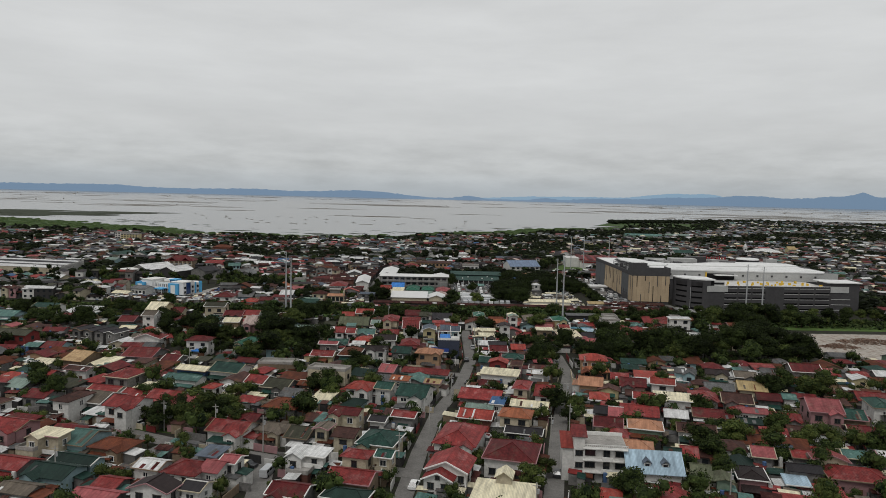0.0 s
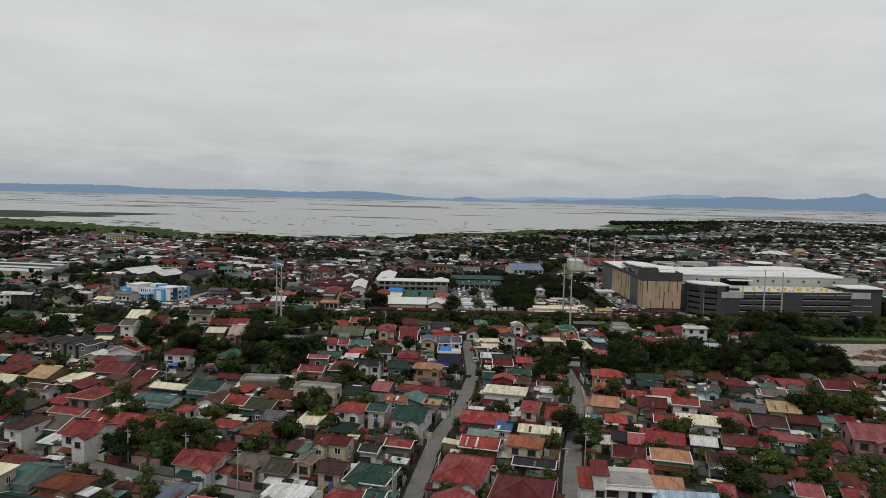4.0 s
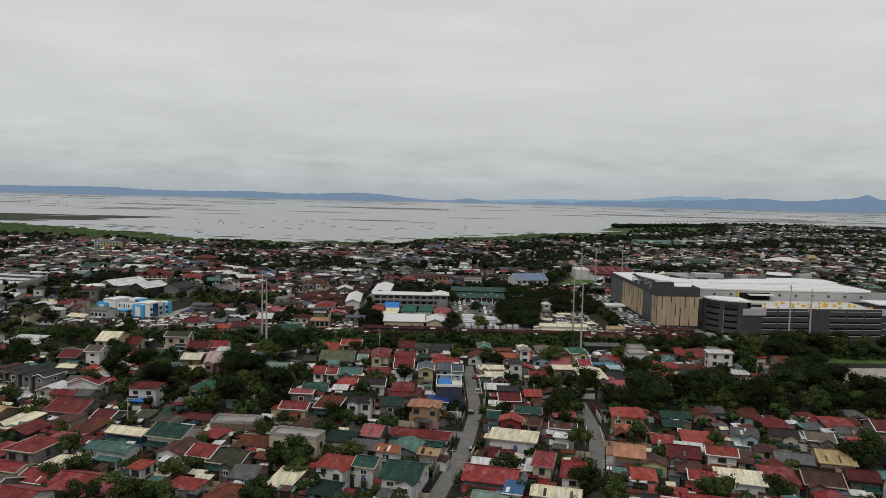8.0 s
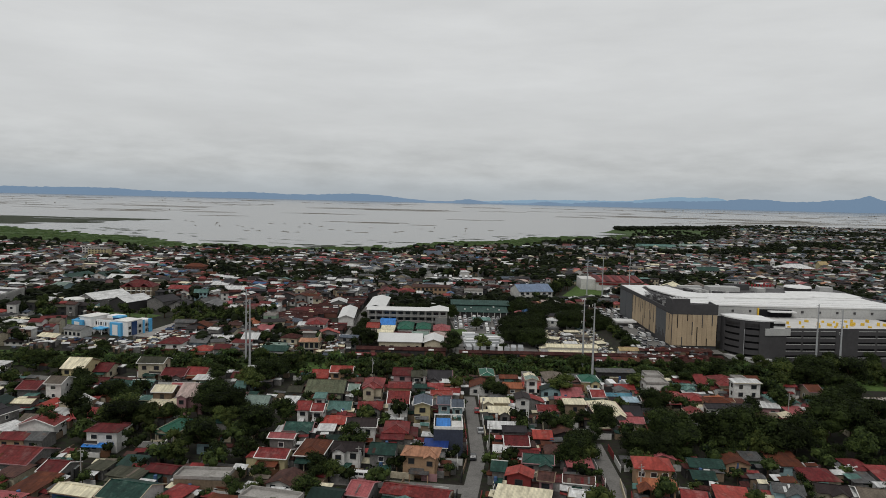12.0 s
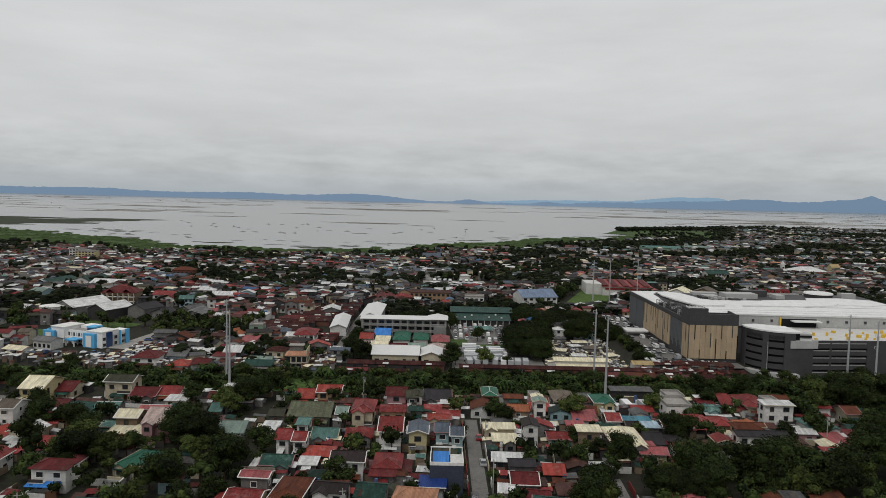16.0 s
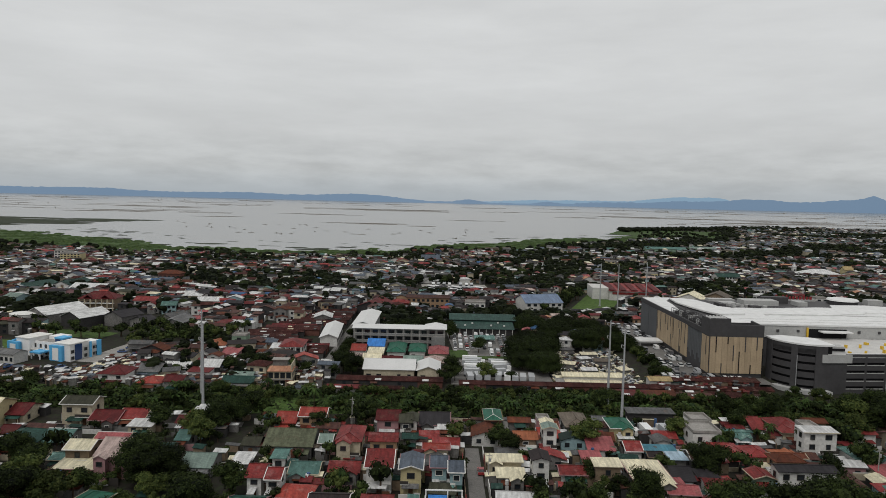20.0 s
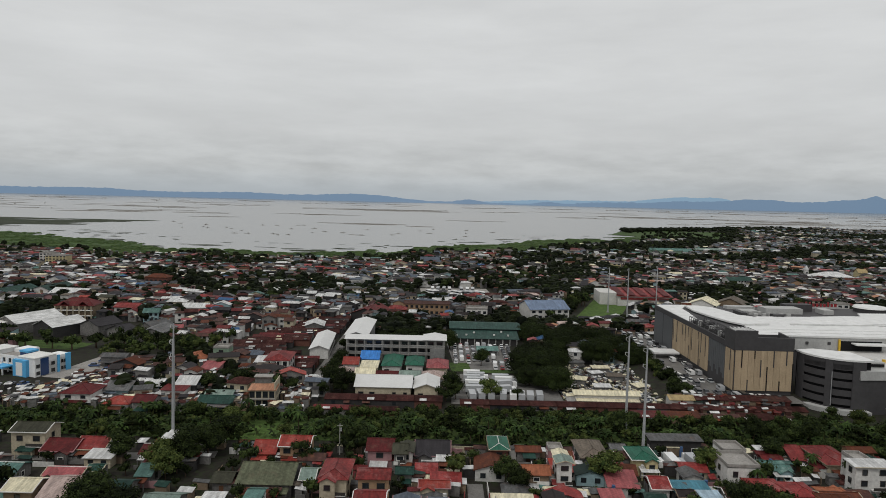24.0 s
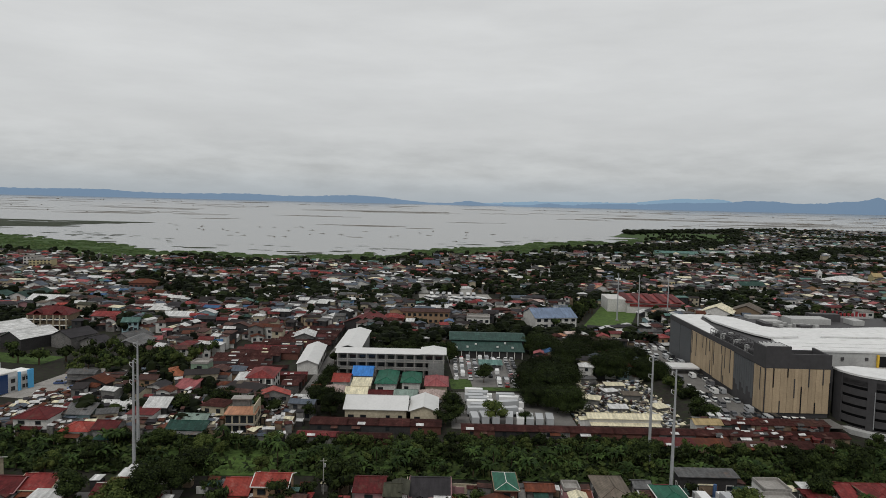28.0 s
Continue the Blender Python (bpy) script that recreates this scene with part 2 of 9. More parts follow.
GRASS = mat("grass", (0.06, 0.10, 0.026), 0.95, dirt=0.5, stain=(0.022, 0.036, 0.012), stain_amount=0.4, grain=1.2, bump=0.8)
MEADOW = mat("fresh_grass", (0.075, 0.125, 0.030), 0.95, dirt=0.5, stain=(0.04, 0.07, 0.02), stain_amount=0.4, grain=0.5, bump=0.6)
MARSH = mat("marsh_grass", (0.058, 0.098, 0.028), 0.95, dirt=0.6, stain=(0.034, 0.055, 0.02), stain_amount=0.5, grain=0.05, bump=0.6)
STEEL = mat("galvanised_steel", (0.42, 0.43, 0.44), 0.5, metal=0.4, dirt=0.2)
WOODPOLE = mat("pole_concrete", (0.34, 0.33, 0.31), 0.9, dirt=0.25)
BARK = mat("bark", (0.085, 0.06, 0.042), 0.95, dirt=0.4, grain=4)
RUBBER = mat("tyre_rubber", (0.02, 0.02, 0.02), 0.85, dirt=0.2)
CAR = {k: mat("car_paint_" + k, c, 0.3, dirt=0.12, bump=0.02, spec=0.5) for k, c in (
    ("white", (0.72, 0.72, 0.71)), ("silver", (0.38, 0.39, 0.40)), ("black", (0.025, 0.025, 0.028)),
    ("red", (0.28, 0.03, 0.03)), ("blue", (0.05, 0.09, 0.22)), ("grey", (0.14, 0.14, 0.15)))}


def leaf_mat(name, col, dark, low=0.6, high=1.7):
    m = bpy.data.materials.new(name)
    m.use_nodes = True
    n, l = m.node_tree.nodes, m.node_tree.links
    b = n["Principled BSDF"]
    b.inputs["Roughness"].default_value, b.inputs["Specular IOR Level"].default_value = 0.8, 0.08
    geo = n.new("ShaderNodeNewGeometry")
    oi = n.new("ShaderNodeObjectInfo")
    ns = n.new("ShaderNodeTexNoise")
    ns.inputs["Scale"].default_value, ns.inputs["Detail"].default_value = 0.45, 3
    l.new(geo.outputs["Position"], ns.inputs["Vector"])
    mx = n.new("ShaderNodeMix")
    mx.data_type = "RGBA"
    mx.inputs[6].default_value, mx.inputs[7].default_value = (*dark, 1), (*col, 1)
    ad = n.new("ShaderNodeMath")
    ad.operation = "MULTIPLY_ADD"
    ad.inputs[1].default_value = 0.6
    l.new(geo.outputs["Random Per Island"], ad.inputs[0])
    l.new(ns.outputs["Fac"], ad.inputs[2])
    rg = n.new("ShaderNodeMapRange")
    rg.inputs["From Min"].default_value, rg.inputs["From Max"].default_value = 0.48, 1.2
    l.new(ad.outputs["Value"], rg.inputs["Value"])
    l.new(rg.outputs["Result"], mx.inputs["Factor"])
    hs = n.new("ShaderNodeHueSaturation")
    vr = n.new("ShaderNodeMapRange")
    vr.inputs["To Min"].default_value, vr.inputs["To Max"].default_value = low, high
    l.new(oi.outputs["Random"], vr.inputs["Value"])
    l.new(vr.outputs["Result"], hs.inputs["Value"])
    l.new(mx.outputs[2], hs.inputs["Color"])
    l.new(hs.outputs["Color"], b.inputs["Base Color"])
    return m


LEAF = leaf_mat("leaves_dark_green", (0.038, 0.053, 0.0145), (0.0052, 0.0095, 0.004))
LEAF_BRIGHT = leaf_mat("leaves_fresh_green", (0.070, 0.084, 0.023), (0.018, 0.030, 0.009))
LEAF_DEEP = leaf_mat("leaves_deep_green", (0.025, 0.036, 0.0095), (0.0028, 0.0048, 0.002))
LEAF_FAR = leaf_mat("leaves_far_woods", (0.016, 0.022, 0.0072), (0.003, 0.005, 0.0022), 0.8, 0.9)
LEAF_FLAME = leaf_mat("flame_tree_flowers", (0.42, 0.12, 0.03), (0.10, 0.05, 0.02))
LEAF_BANANA = leaf_mat("banana_leaves", (0.038, 0.062, 0.016), (0.010, 0.020, 0.006))


# ---------------------------------------------------------------- mesh helpers
class Geo:
    """Collects boxes, prisms and quads into one mesh."""

    def __init__(self):
        self.v, self.f, self.mi, self.cur = [], [], [], 0

    def add(self, vs, fs):
        k = len(self.v)
        self.v += vs
        self.f += [tuple(k + i for i in q) for q in fs]
        self.mi += [self.cur] * len(fs)
        return self

    def box(self, x, y, z, sx, sy, sz, a=0.0):
        """A box whose base centre is at x, y, z."""
        c, s = math.cos(a), math.sin(a)
        vs = []
        for dz in (0, sz):
            for dx, dy in ((-1, -1), (1, -1), (1, 1), (-1, 1)):
                px, py = dx * sx / 2, dy * sy / 2
                vs.append((x + px * c - py * s, y + px * s + py * c, z + dz))
        return self.add(vs, [(3, 2, 1, 0), (4, 5, 6, 7), (0, 1, 5, 4), (1, 2, 6, 5), (2, 3, 7, 6), (3, 0, 4, 7)])

    def prism(self, pts, z0, z1):
        """An upright prism over a plan polygon (anticlockwise)."""
        n = len(pts)
        vs = [(p[0], p[1], z0) for p in pts] + [(p[0], p[1], z1) for p in pts]
        return self.add(vs, [tuple(range(n - 1, -1, -1)), tuple(range(n, 2 * n))] + [(i, (i + 1) % n, n + (i + 1) % n, n + i) for i in range(n)])

    def slab(self, top, th):
        """A plate: a list of top corners (anticlockwise from above), thickened downwards."""
        n = len(top)
        vs = [tuple(p) for p in top] + [(p[0], p[1], p[2] - th) for p in top]
        return self.add(vs, [tuple(range(n)), tuple(range(2 * n - 1, n - 1, -1))] + [(i, n + i, n + (i + 1) % n, (i + 1) % n) for i in range(n)])

    def tube(self, x, y, z0, z1, r0, r1, n=8, dx=0.0, dy=0.0):
        vs = [(x + r0 * math.cos(6.2832 * i / n), y + r0 * math.sin(6.2832 * i / n), z0) for i in range(n)]
        vs += [(x + dx + r1 * math.cos(6.2832 * i / n), y + dy + r1 * math.sin(6.2832 * i / n), z1) for i in range(n)]
        return self.add(vs, [(i, (i + 1) % n, n + (i + 1) % n, n + i) for i in range(n)] + [tuple(range(n - 1, -1, -1)), tuple(range(n, 2 * n))])

    def beam(self, p, q, r):
        """A thin square bar between two points."""
        p, q = Vector(p), Vector(q)
        d = (q - p).normalized()
        u = d.cross(Vector((0, 0, 1)) if abs(d.z) < 0.9 else Vector((1, 0, 0))).normalized() * r
        w = d.cross(u).normalized() * r
        vs = [tuple(b + s * u + t * w) for b in (p, q) for s, t in ((-1, -1), (1, -1), (1, 1), (-1, 1))]
        return self.add(vs, [(3, 2, 1, 0), (4, 5, 6, 7), (0, 1, 5, 4), (1, 2, 6, 5), (2, 3, 7, 6), (3, 0, 4, 7)])

    def mesh(self, name, *mats):
        me = bpy.data.meshes.new(name)
        me.from_pydata(self.v, [], self.f)
        for m in mats:
            me.materials.append(m)
        if len(mats) > 1:
            me.polygons.foreach_set("material_index", self.mi)
        me.update()
        return me


def part(name, geo, material, parent, label=""):
    ob = new(name, geo if isinstance(geo, bpy.types.Mesh) else geo.mesh(name, material))
    ob.parent = parent
    return tagged(ob, label)


def thing(name, x, y, z=0.0, a=0.0, label="", category="", group="", kind=""):
    ob = new(name)
    ob.matrix_basis = pose(x, y, z, 0, 0, a)
    ob.empty_display_size = 0.2
    return tagged(ob, label, category, group, kind)


def setting(name, geo, material, label="", category="", kind="structure"):
    return tagged(new(name, geo.mesh(name, material)), label, category, "", kind)


# ---------------------------------------------------------------- ground, lake, hills
def shore(x):
    """How far the land reaches before the lake."""
    y = np.interp(x, [-3000, -806, -698, -611, -538, -464, -414, -392, -359, -315, -275, -225, -153, -113, -64, -37, 1, 64, 124, 152, 245, 329, 392, 427, 470, 560, 660, 770, 1010, 1200, 1500, 3500],
                  [2500, 1362, 1285, 1230, 1192, 1146, 1108, 1046, 1030, 1050, 1026, 1012, 1024, 1062, 1058, 1130, 1212, 1268, 1300, 1396, 1478, 1486, 1570, 1690, 1955, 2020, 2100, 2180, 2330, 2470, 2440, 2560])
    return float(y) + 9 * noise.noise((x * 0.05, 0, 2)) + 7 * math.sin(x * 0.11)


def rise(y):
    """The far water lifts gently, so that the lake meets the sky at the horizon."""
    return 0.0 if y < 1700 else 46.0 * ((y - 1700) / 3050) ** 1.6


def sheet(xs, ys, height):
    g = Geo()
    g.v = [(x, y, height(x, y)) for y in ys for x in xs]
    n = len(xs)
    g.f = [(j * n + i, j * n + i + 1, (j + 1) * n + i + 1, (j + 1) * n + i) for j in range(len(ys) - 1) for i in range(n - 1)]
    g.mi = [0] * len(g.f)
    return g


def ramp(v, a, b):
    return max(0.0, min(1.0, (v - a) / (b - a)))


def land(x, y):
    s = shore(x) - y
    if 80 < x < 285 and 380 < y < 580:
        low = 383 if x < 126 else 391
        return MOUND * ramp(x, 82, 90) * (1 - ramp(x, 268, 280)) * ramp(y, low, low + 5) * (1 - ramp(y, 530, 575))
    return rise(y) + (0.0 if s > 15 else max(-4.0, (s - 15) * 0.12))


MOUND = 2.3
xs = [-3600 + 60 * i for i in range(62)] + [80 + 4 * i for i in range(53)] + [300 + 60 * i for i in range(56)]
ground = setting("ground", sheet(xs, [-120, 0, 150, 300, 378] + [383 + 2.5 * i for i in range(6)] + [400, 450, 520] + [530 + 9 * i for i in range(6)] + [600, 750] + [900 + 25 * i for i in range(66)] + [2600, 2800, 3200, 3800, 4850], land), DIRT,
                 "brown and green flat lowland ground under the town", "ground")
WATER = mat("lake_water", (0.20, 0.205, 0.20), 0.22, dirt=0.12, grain=0.3, bump=0.12, spec=0.5)
lake = setting("water", sheet([-3600 + 120 * i for i in range(61)], [980 + 40 * i for i in range(42)] + [2700 + 120 * i for i in range(18)], lambda x, y: -0.5 + rise(y)), WATER,
               "pale grey calm lake with floating weed and pens", "lake")


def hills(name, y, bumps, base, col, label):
    # distance haze is put into the colour, which glows without any lamp
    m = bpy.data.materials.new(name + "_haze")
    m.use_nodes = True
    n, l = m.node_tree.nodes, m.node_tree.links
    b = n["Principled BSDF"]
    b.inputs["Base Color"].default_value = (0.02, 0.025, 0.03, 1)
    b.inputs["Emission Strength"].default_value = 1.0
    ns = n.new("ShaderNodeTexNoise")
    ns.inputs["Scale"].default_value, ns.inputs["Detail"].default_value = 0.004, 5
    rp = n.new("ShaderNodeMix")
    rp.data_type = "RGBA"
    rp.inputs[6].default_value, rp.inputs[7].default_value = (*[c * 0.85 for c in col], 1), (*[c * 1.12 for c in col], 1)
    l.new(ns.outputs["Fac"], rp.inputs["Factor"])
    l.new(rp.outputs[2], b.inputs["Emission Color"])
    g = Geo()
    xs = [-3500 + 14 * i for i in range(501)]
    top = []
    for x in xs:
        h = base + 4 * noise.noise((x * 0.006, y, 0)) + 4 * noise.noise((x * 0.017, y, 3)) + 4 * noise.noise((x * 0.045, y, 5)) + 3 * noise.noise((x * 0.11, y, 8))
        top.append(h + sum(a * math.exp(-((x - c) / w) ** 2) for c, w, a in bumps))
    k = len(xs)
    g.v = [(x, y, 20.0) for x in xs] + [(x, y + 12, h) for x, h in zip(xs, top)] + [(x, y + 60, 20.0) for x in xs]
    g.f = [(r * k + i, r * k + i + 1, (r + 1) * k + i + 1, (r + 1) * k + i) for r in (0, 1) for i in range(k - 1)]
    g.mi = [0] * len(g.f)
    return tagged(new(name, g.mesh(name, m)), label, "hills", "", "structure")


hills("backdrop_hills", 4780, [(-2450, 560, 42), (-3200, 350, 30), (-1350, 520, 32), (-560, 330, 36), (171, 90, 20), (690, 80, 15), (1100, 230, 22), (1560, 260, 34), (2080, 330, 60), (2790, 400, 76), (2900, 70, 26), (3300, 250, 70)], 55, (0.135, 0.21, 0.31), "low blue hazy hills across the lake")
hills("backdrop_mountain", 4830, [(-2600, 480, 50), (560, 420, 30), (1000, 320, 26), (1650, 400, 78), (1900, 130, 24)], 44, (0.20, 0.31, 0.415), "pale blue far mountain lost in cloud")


def strip(name, pts, width, z, material, label, category, th=0.05):
    """A road or band of ground along a line of points."""
    g = Geo()
    P = [Vector((*p, 0)) for p in pts]
    for i in range(len(P) - 1):
        def off(k):
            d0 = (P[k] - P[k - 1]).normalized() if k > 0 else (P[1] - P[0]).normalized()
            d1 = (P[k + 1] - P[k]).normalized() if k < len(P) - 1 else d0
            d = (d0 + d1).normalized()
            return Vector((-d.y, d.x, 0)) * width / 2
        a, b = P[i], P[i + 1]
        oa, ob_ = off(i), off(i + 1)
        g.slab([(*(a - oa).xy, z), (*(b - ob_).xy, z), (*(b + ob_).xy, z), (*(a + oa).xy, z)], th)
    return setting(name, g, material, label, category)


ROAD_L = [(-40, -110), (-16, 60), (-10, 115), (-6.9, 139), (-4.6, 163), (-0.4, 195), (6.9, 225), (11.5, 258), (11.2, 318)]
ROAD_R = [(-24, -110), (6, 60), (18, 110), (24.6, 141), (30.8, 174), (38.3, 209), (45.5, 240), (46.5, 272)]
strip("road_west_lane", ROAD_L, 4.0, 0.06, ASPHALT, "worn grey concrete residential lane", "road")
strip("road_east_lane", ROAD_R, 4.2, 0.066, ASPHALT, "worn grey concrete residential lane beside parked cars", "road")
strip("road_cross_lane", [(-190, 190), (-135, 187), (-98.5, 180), (-66, 166), (-40, 157), (-5, 150)], 5.2, 0.072, ASPHALT, "grey concrete lane crossing between the houses", "road")
strip("road_south_lane", [(-86, 100), (-76, 132), (-66, 164)], 4.6, 0.078, ASPHALT, "narrow grey concrete lane", "road")
strip("vacant_lot", [(-81, 181.5), (-58, 176.5)], 13.0, 0.05, GRASS, "overgrown vacant lot between the houses", "grass")
strip("road_small_lane", [(-40, 157), (-36, 130), (-34, 100)], 4.6, 0.084, ASPHALT, "narrow grey concrete lane with parked cars", "road")
strip("road_middle_lane", [(-62, 249), (-25, 241), (9, 237)], 5.0, 0.09, ASPHALT, "grey concrete lane in front of row houses", "road")
strip("road_north_lane", [(-190, 337), (-135, 327), (-75, 332), (-60, 334)], 5.0, 0.096, ASPHALT, "grey concrete lane along the green strip", "road")
strip("road_mall_street", [(104, 386.5), (103.6, 420), (103.6, 467), (104.5, 500), (109, 540)], 14.4, MOUND + 0.06, ASPHALT, "busy grey street beside the shopping mall", "road")
strip("road_market_street", [(-46.5, 372), (-47.2, 420), (-47.2, 500), (-46, 600)], 5.0, 0.06, ASPHALT, "narrow street between shanties", "road")
strip("grass_strip", [(-330, 362), (-60, 360), (330, 360)], 26.0, 0.05, GRASS, "overgrown green strip of grass and banana plants", "grass")
strip("grass_patch", [(-66, 352.5), (-40, 354)], 15.0, 0.09, MEADOW, "fresh green grass clearing on the strip", "grass")
strip("mall_forecourt", [(86, 393.2), (133, 393.6)], 9.6, MOUND + 0.1, ASPHALT, "grey concrete forecourt before the mall", "pavement")
strip("grass_lot", [(150, 347), (300, 352)], 18.0, 0.08, MEADOW, "green grass lot beside the car park", "grass")
strip("sand_lot", [(154, 300), (270, 306)], 58.0, 0.07, mat("sandy_fill", (0.36, 0.33, 0.29), 0.95, dirt=0.4, stain=(0.20, 0.14, 0.11), stain_amount=0.4, grain=0.6, bump=0.6), "bare sandy construction lot with rubble heaps", "ground")
strip("school_lawn", [(-204, 470), (-164, 463)], 15.0, 0.05, GRASS, "green lawn behind the blue and white building", "grass")
strip("meadow", [(93, 557), (127, 652)], 26.0, 0.05, MEADOW, "bright green vacant grass field", "grass")
strip("car_lot", [(6.5, 462), (36, 464)], 54.0, 0.05, ASPHALT, "grey gravel car lot full of parked cars", "car park")
strip("lot_grass", [(6, 440.5), (14.5, 441)], 15.0, 0.09, GRASS, "rough green grass at the corner of the car lot", "grass")
strip("lot_verge", [(14, 434), (33, 434.5)], 5.0, 0.094, GRASS, "rough green grass verge before the car lot", "grass")
strip("truck_yard", [(6, 408), (47, 408)], 42.0, 0.045, ASPHALT, "worn concrete truck yard", "yard")
strip("civic_car_park", [(-143, 408), (-136, 452)], 20.0, 0.052, CONCRETE, "pale concrete car park beside the public building", "car park")
g = Geo()
def tip(y):
    """West edge of the meadow on the point, a thin spit over the bay."""
    return float(np.interp(y, [1600, 1660, 1690, 1716, 1727, 1745, 1976], [345, 425, 428, 400, 372, 392, 482])) + 6 * noise.noise((y * 0.05, 4, 1))


for i in range(50):
    y0, y1 = 1600 + i * 7.6, 1600 + (i + 1) * 7.6
    g.add([(tip(y0), y0, rise(y0) + 0.25), (0.385 * y0, y0, rise(y0) + 0.25), (0.385 * y1, y1, rise(y1) + 0.25), (tip(y1), y1, rise(y1) + 0.25)], [(0, 1, 2, 3)])
setting("point_meadow", g, MARSH, "dark green meadow on the far wooded point", "meadow")
# marsh along the lake
def inner(x):
    """Where the built-up land ends and the marsh begins."""
    return shore(x) - float(np.interp(x, [-1500, -700, -420, -260, -100, 180, 360, 620], [380, 250, 150, 95, 105, 200, 80, 40])) - 10 * math.sin(x * 0.05)


g = Geo()
def reach(x):
    """The ragged outer edge of the marsh."""
    return shore(x) + 46 * noise.noise((x * 0.045, 1, 7)) + 18 * noise.noise((x * 0.3, 3, 7))


for i in range(240):
    x0, x1 = -1500 + i * 8, -1500 + (i + 1) * 8
    g.add([(x0, inner(x0), 0.1), (x1, inner(x1), 0.1), (x1, reach(x1), 0.1), (x0, reach(x0), 0.1)], [(0, 1, 2, 3)])
setting("marsh", g, MARSH, "bright green marsh grass along the lake shore", "marsh")
FR = random.Random(77)
reeds = Geo()
for i in range(5200):
    x = FR.uniform(-1480, 400)
    y = FR.uniform(inner(x), reach(x) + 5)
    if noise.noise((x * 0.02, y * 0.02, 4)) < FR.uniform(-0.5, 0.25):
        continue
    a, b, h = FR.uniform(2.5, 10), FR.uniform(2, 7), FR.uniform(0.5, 1.9)
    n = 7
    ring_ = [(x + a * math.cos(6.283 * k / n) * FR.uniform(0.7, 1.2), y + b * math.sin(6.283 * k / n) * FR.uniform(0.7, 1.2)) for k in range(n)]
    reeds.add([(px, py, 0.05) for px, py in ring_] + [(x + (px - x) * 0.6, y + (py - y) * 0.6, 0.1 + h * FR.uniform(0.7, 1.1)) for px, py in ring_] + [(x, y, 0.1 + h * 1.1)],
              [(k, (k + 1) % n, n + (k + 1) % n, n + k) for k in range(n)] + [(n + k, n + (k + 1) % n, 2 * n) for k in range(n)])
tagged(new("reeds", reeds.mesh("reeds", mat("reed_green", (0.038, 0.066, 0.02), 0.95, dirt=0.6, stain=(0.07, 0.09, 0.03), stain_amount=0.35, grain=0.1))), "dark green reed clumps standing in the marsh", "reeds", "", "stuff")


# ---------------------------------------------------------------- houses
R = random.Random(7)
ROOF_WORDS = {"skyblue": "pale sky-blue", "royal": "bright royal-blue", "darkbrown": "dark brown", "darkgreen": "dark green", "palegreen": "pale green", "moss": "mossy grey-green", "charcoal": "charcoal grey", "slate": "slate blue", "rust": "rusty brown", "tan": "tan", "olive": "faded olive", "tarp": "tan tarpaulin-covered", "azure": "bright azure-blue", "paper": "plain white", "tinbrown": "dark rusted brown", "court": "deep green"}
TYPE_WORDS = {"hip": "hipped", "gx": "gabled", "gy": "front-gabled", "shed": "single-slope", "flat": "flat"}
WINDOWS = {}


def window_mesh(w, h):
    key = (round(w, 1), round(h, 1))
    if key not in WINDOWS:
        w, h = key
        f, p = Geo(), Geo()
        for sx in (-1, 1):
            f.box(sx * (w / 2 - 0.05), -0.06, 0, 0.12, 0.14, h)
        f.box(0, -0.06, 0, 0.08, 0.1, h)
        f.box(0, -0.08, -0.08, w + 0.2, 0.2, 0.1)
        f.box(0, -0.08, h - 0.05, w + 0.2, 0.22, 0.1)
        p.box(0, -0.02, 0.03, w - 0.1, 0.06, h - 0.06)
        both = Geo()
        W, e = w / 2 + 0.06, 0.13
        rect = [(-W, -0.05), (W, -0.05), (W, h + 0.05), (-W, h + 0.05)]
        inset = [(-W + e, 0.08), (W - e, 0.08), (W - e, h - 0.08), (-W + e, h - 0.08)]
        vs = [(x, 0.0, z) for x, z in rect] + [(x, -0.14, z) for x, z in rect] + [(x, -0.14, z) for x, z in inset] + [(x, -0.03, z) for x, z in inset]
        both.add(vs, [(k * 4 + i, k * 4 + (i + 1) % 4, k * 4 + 4 + (i + 1) % 4, k * 4 + 4 + i) for k in range(3) for i in range(4)] + [(12, 13, 14, 15)])
        both.mi[-1] = 1
        WINDOWS[key] = (f.mesh("window_frame", FRAME), f.mesh("window_frame", DARKFRAME), p.mesh("window_pane", GLASS), both.mesh("window_unit", FRAME, GLASS), both.mesh("window_unit", DARKFRAME, GLASS))
    return WINDOWS[key]


def window(parent, x, y, z, a, w, h, dark=False, panes=True):
    light, black, pane, light_unit, black_unit = window_mesh(w, h)
    near = panes and parent.matrix_basis.translation.y < 215
    f = part("window", (black if dark else light) if near else (black_unit if dark else light_unit), None, parent)
    f.matrix_basis = pose(x, y, z, 0, 0, a)
    if near:
        part("pane", pane, None, f)
    return f


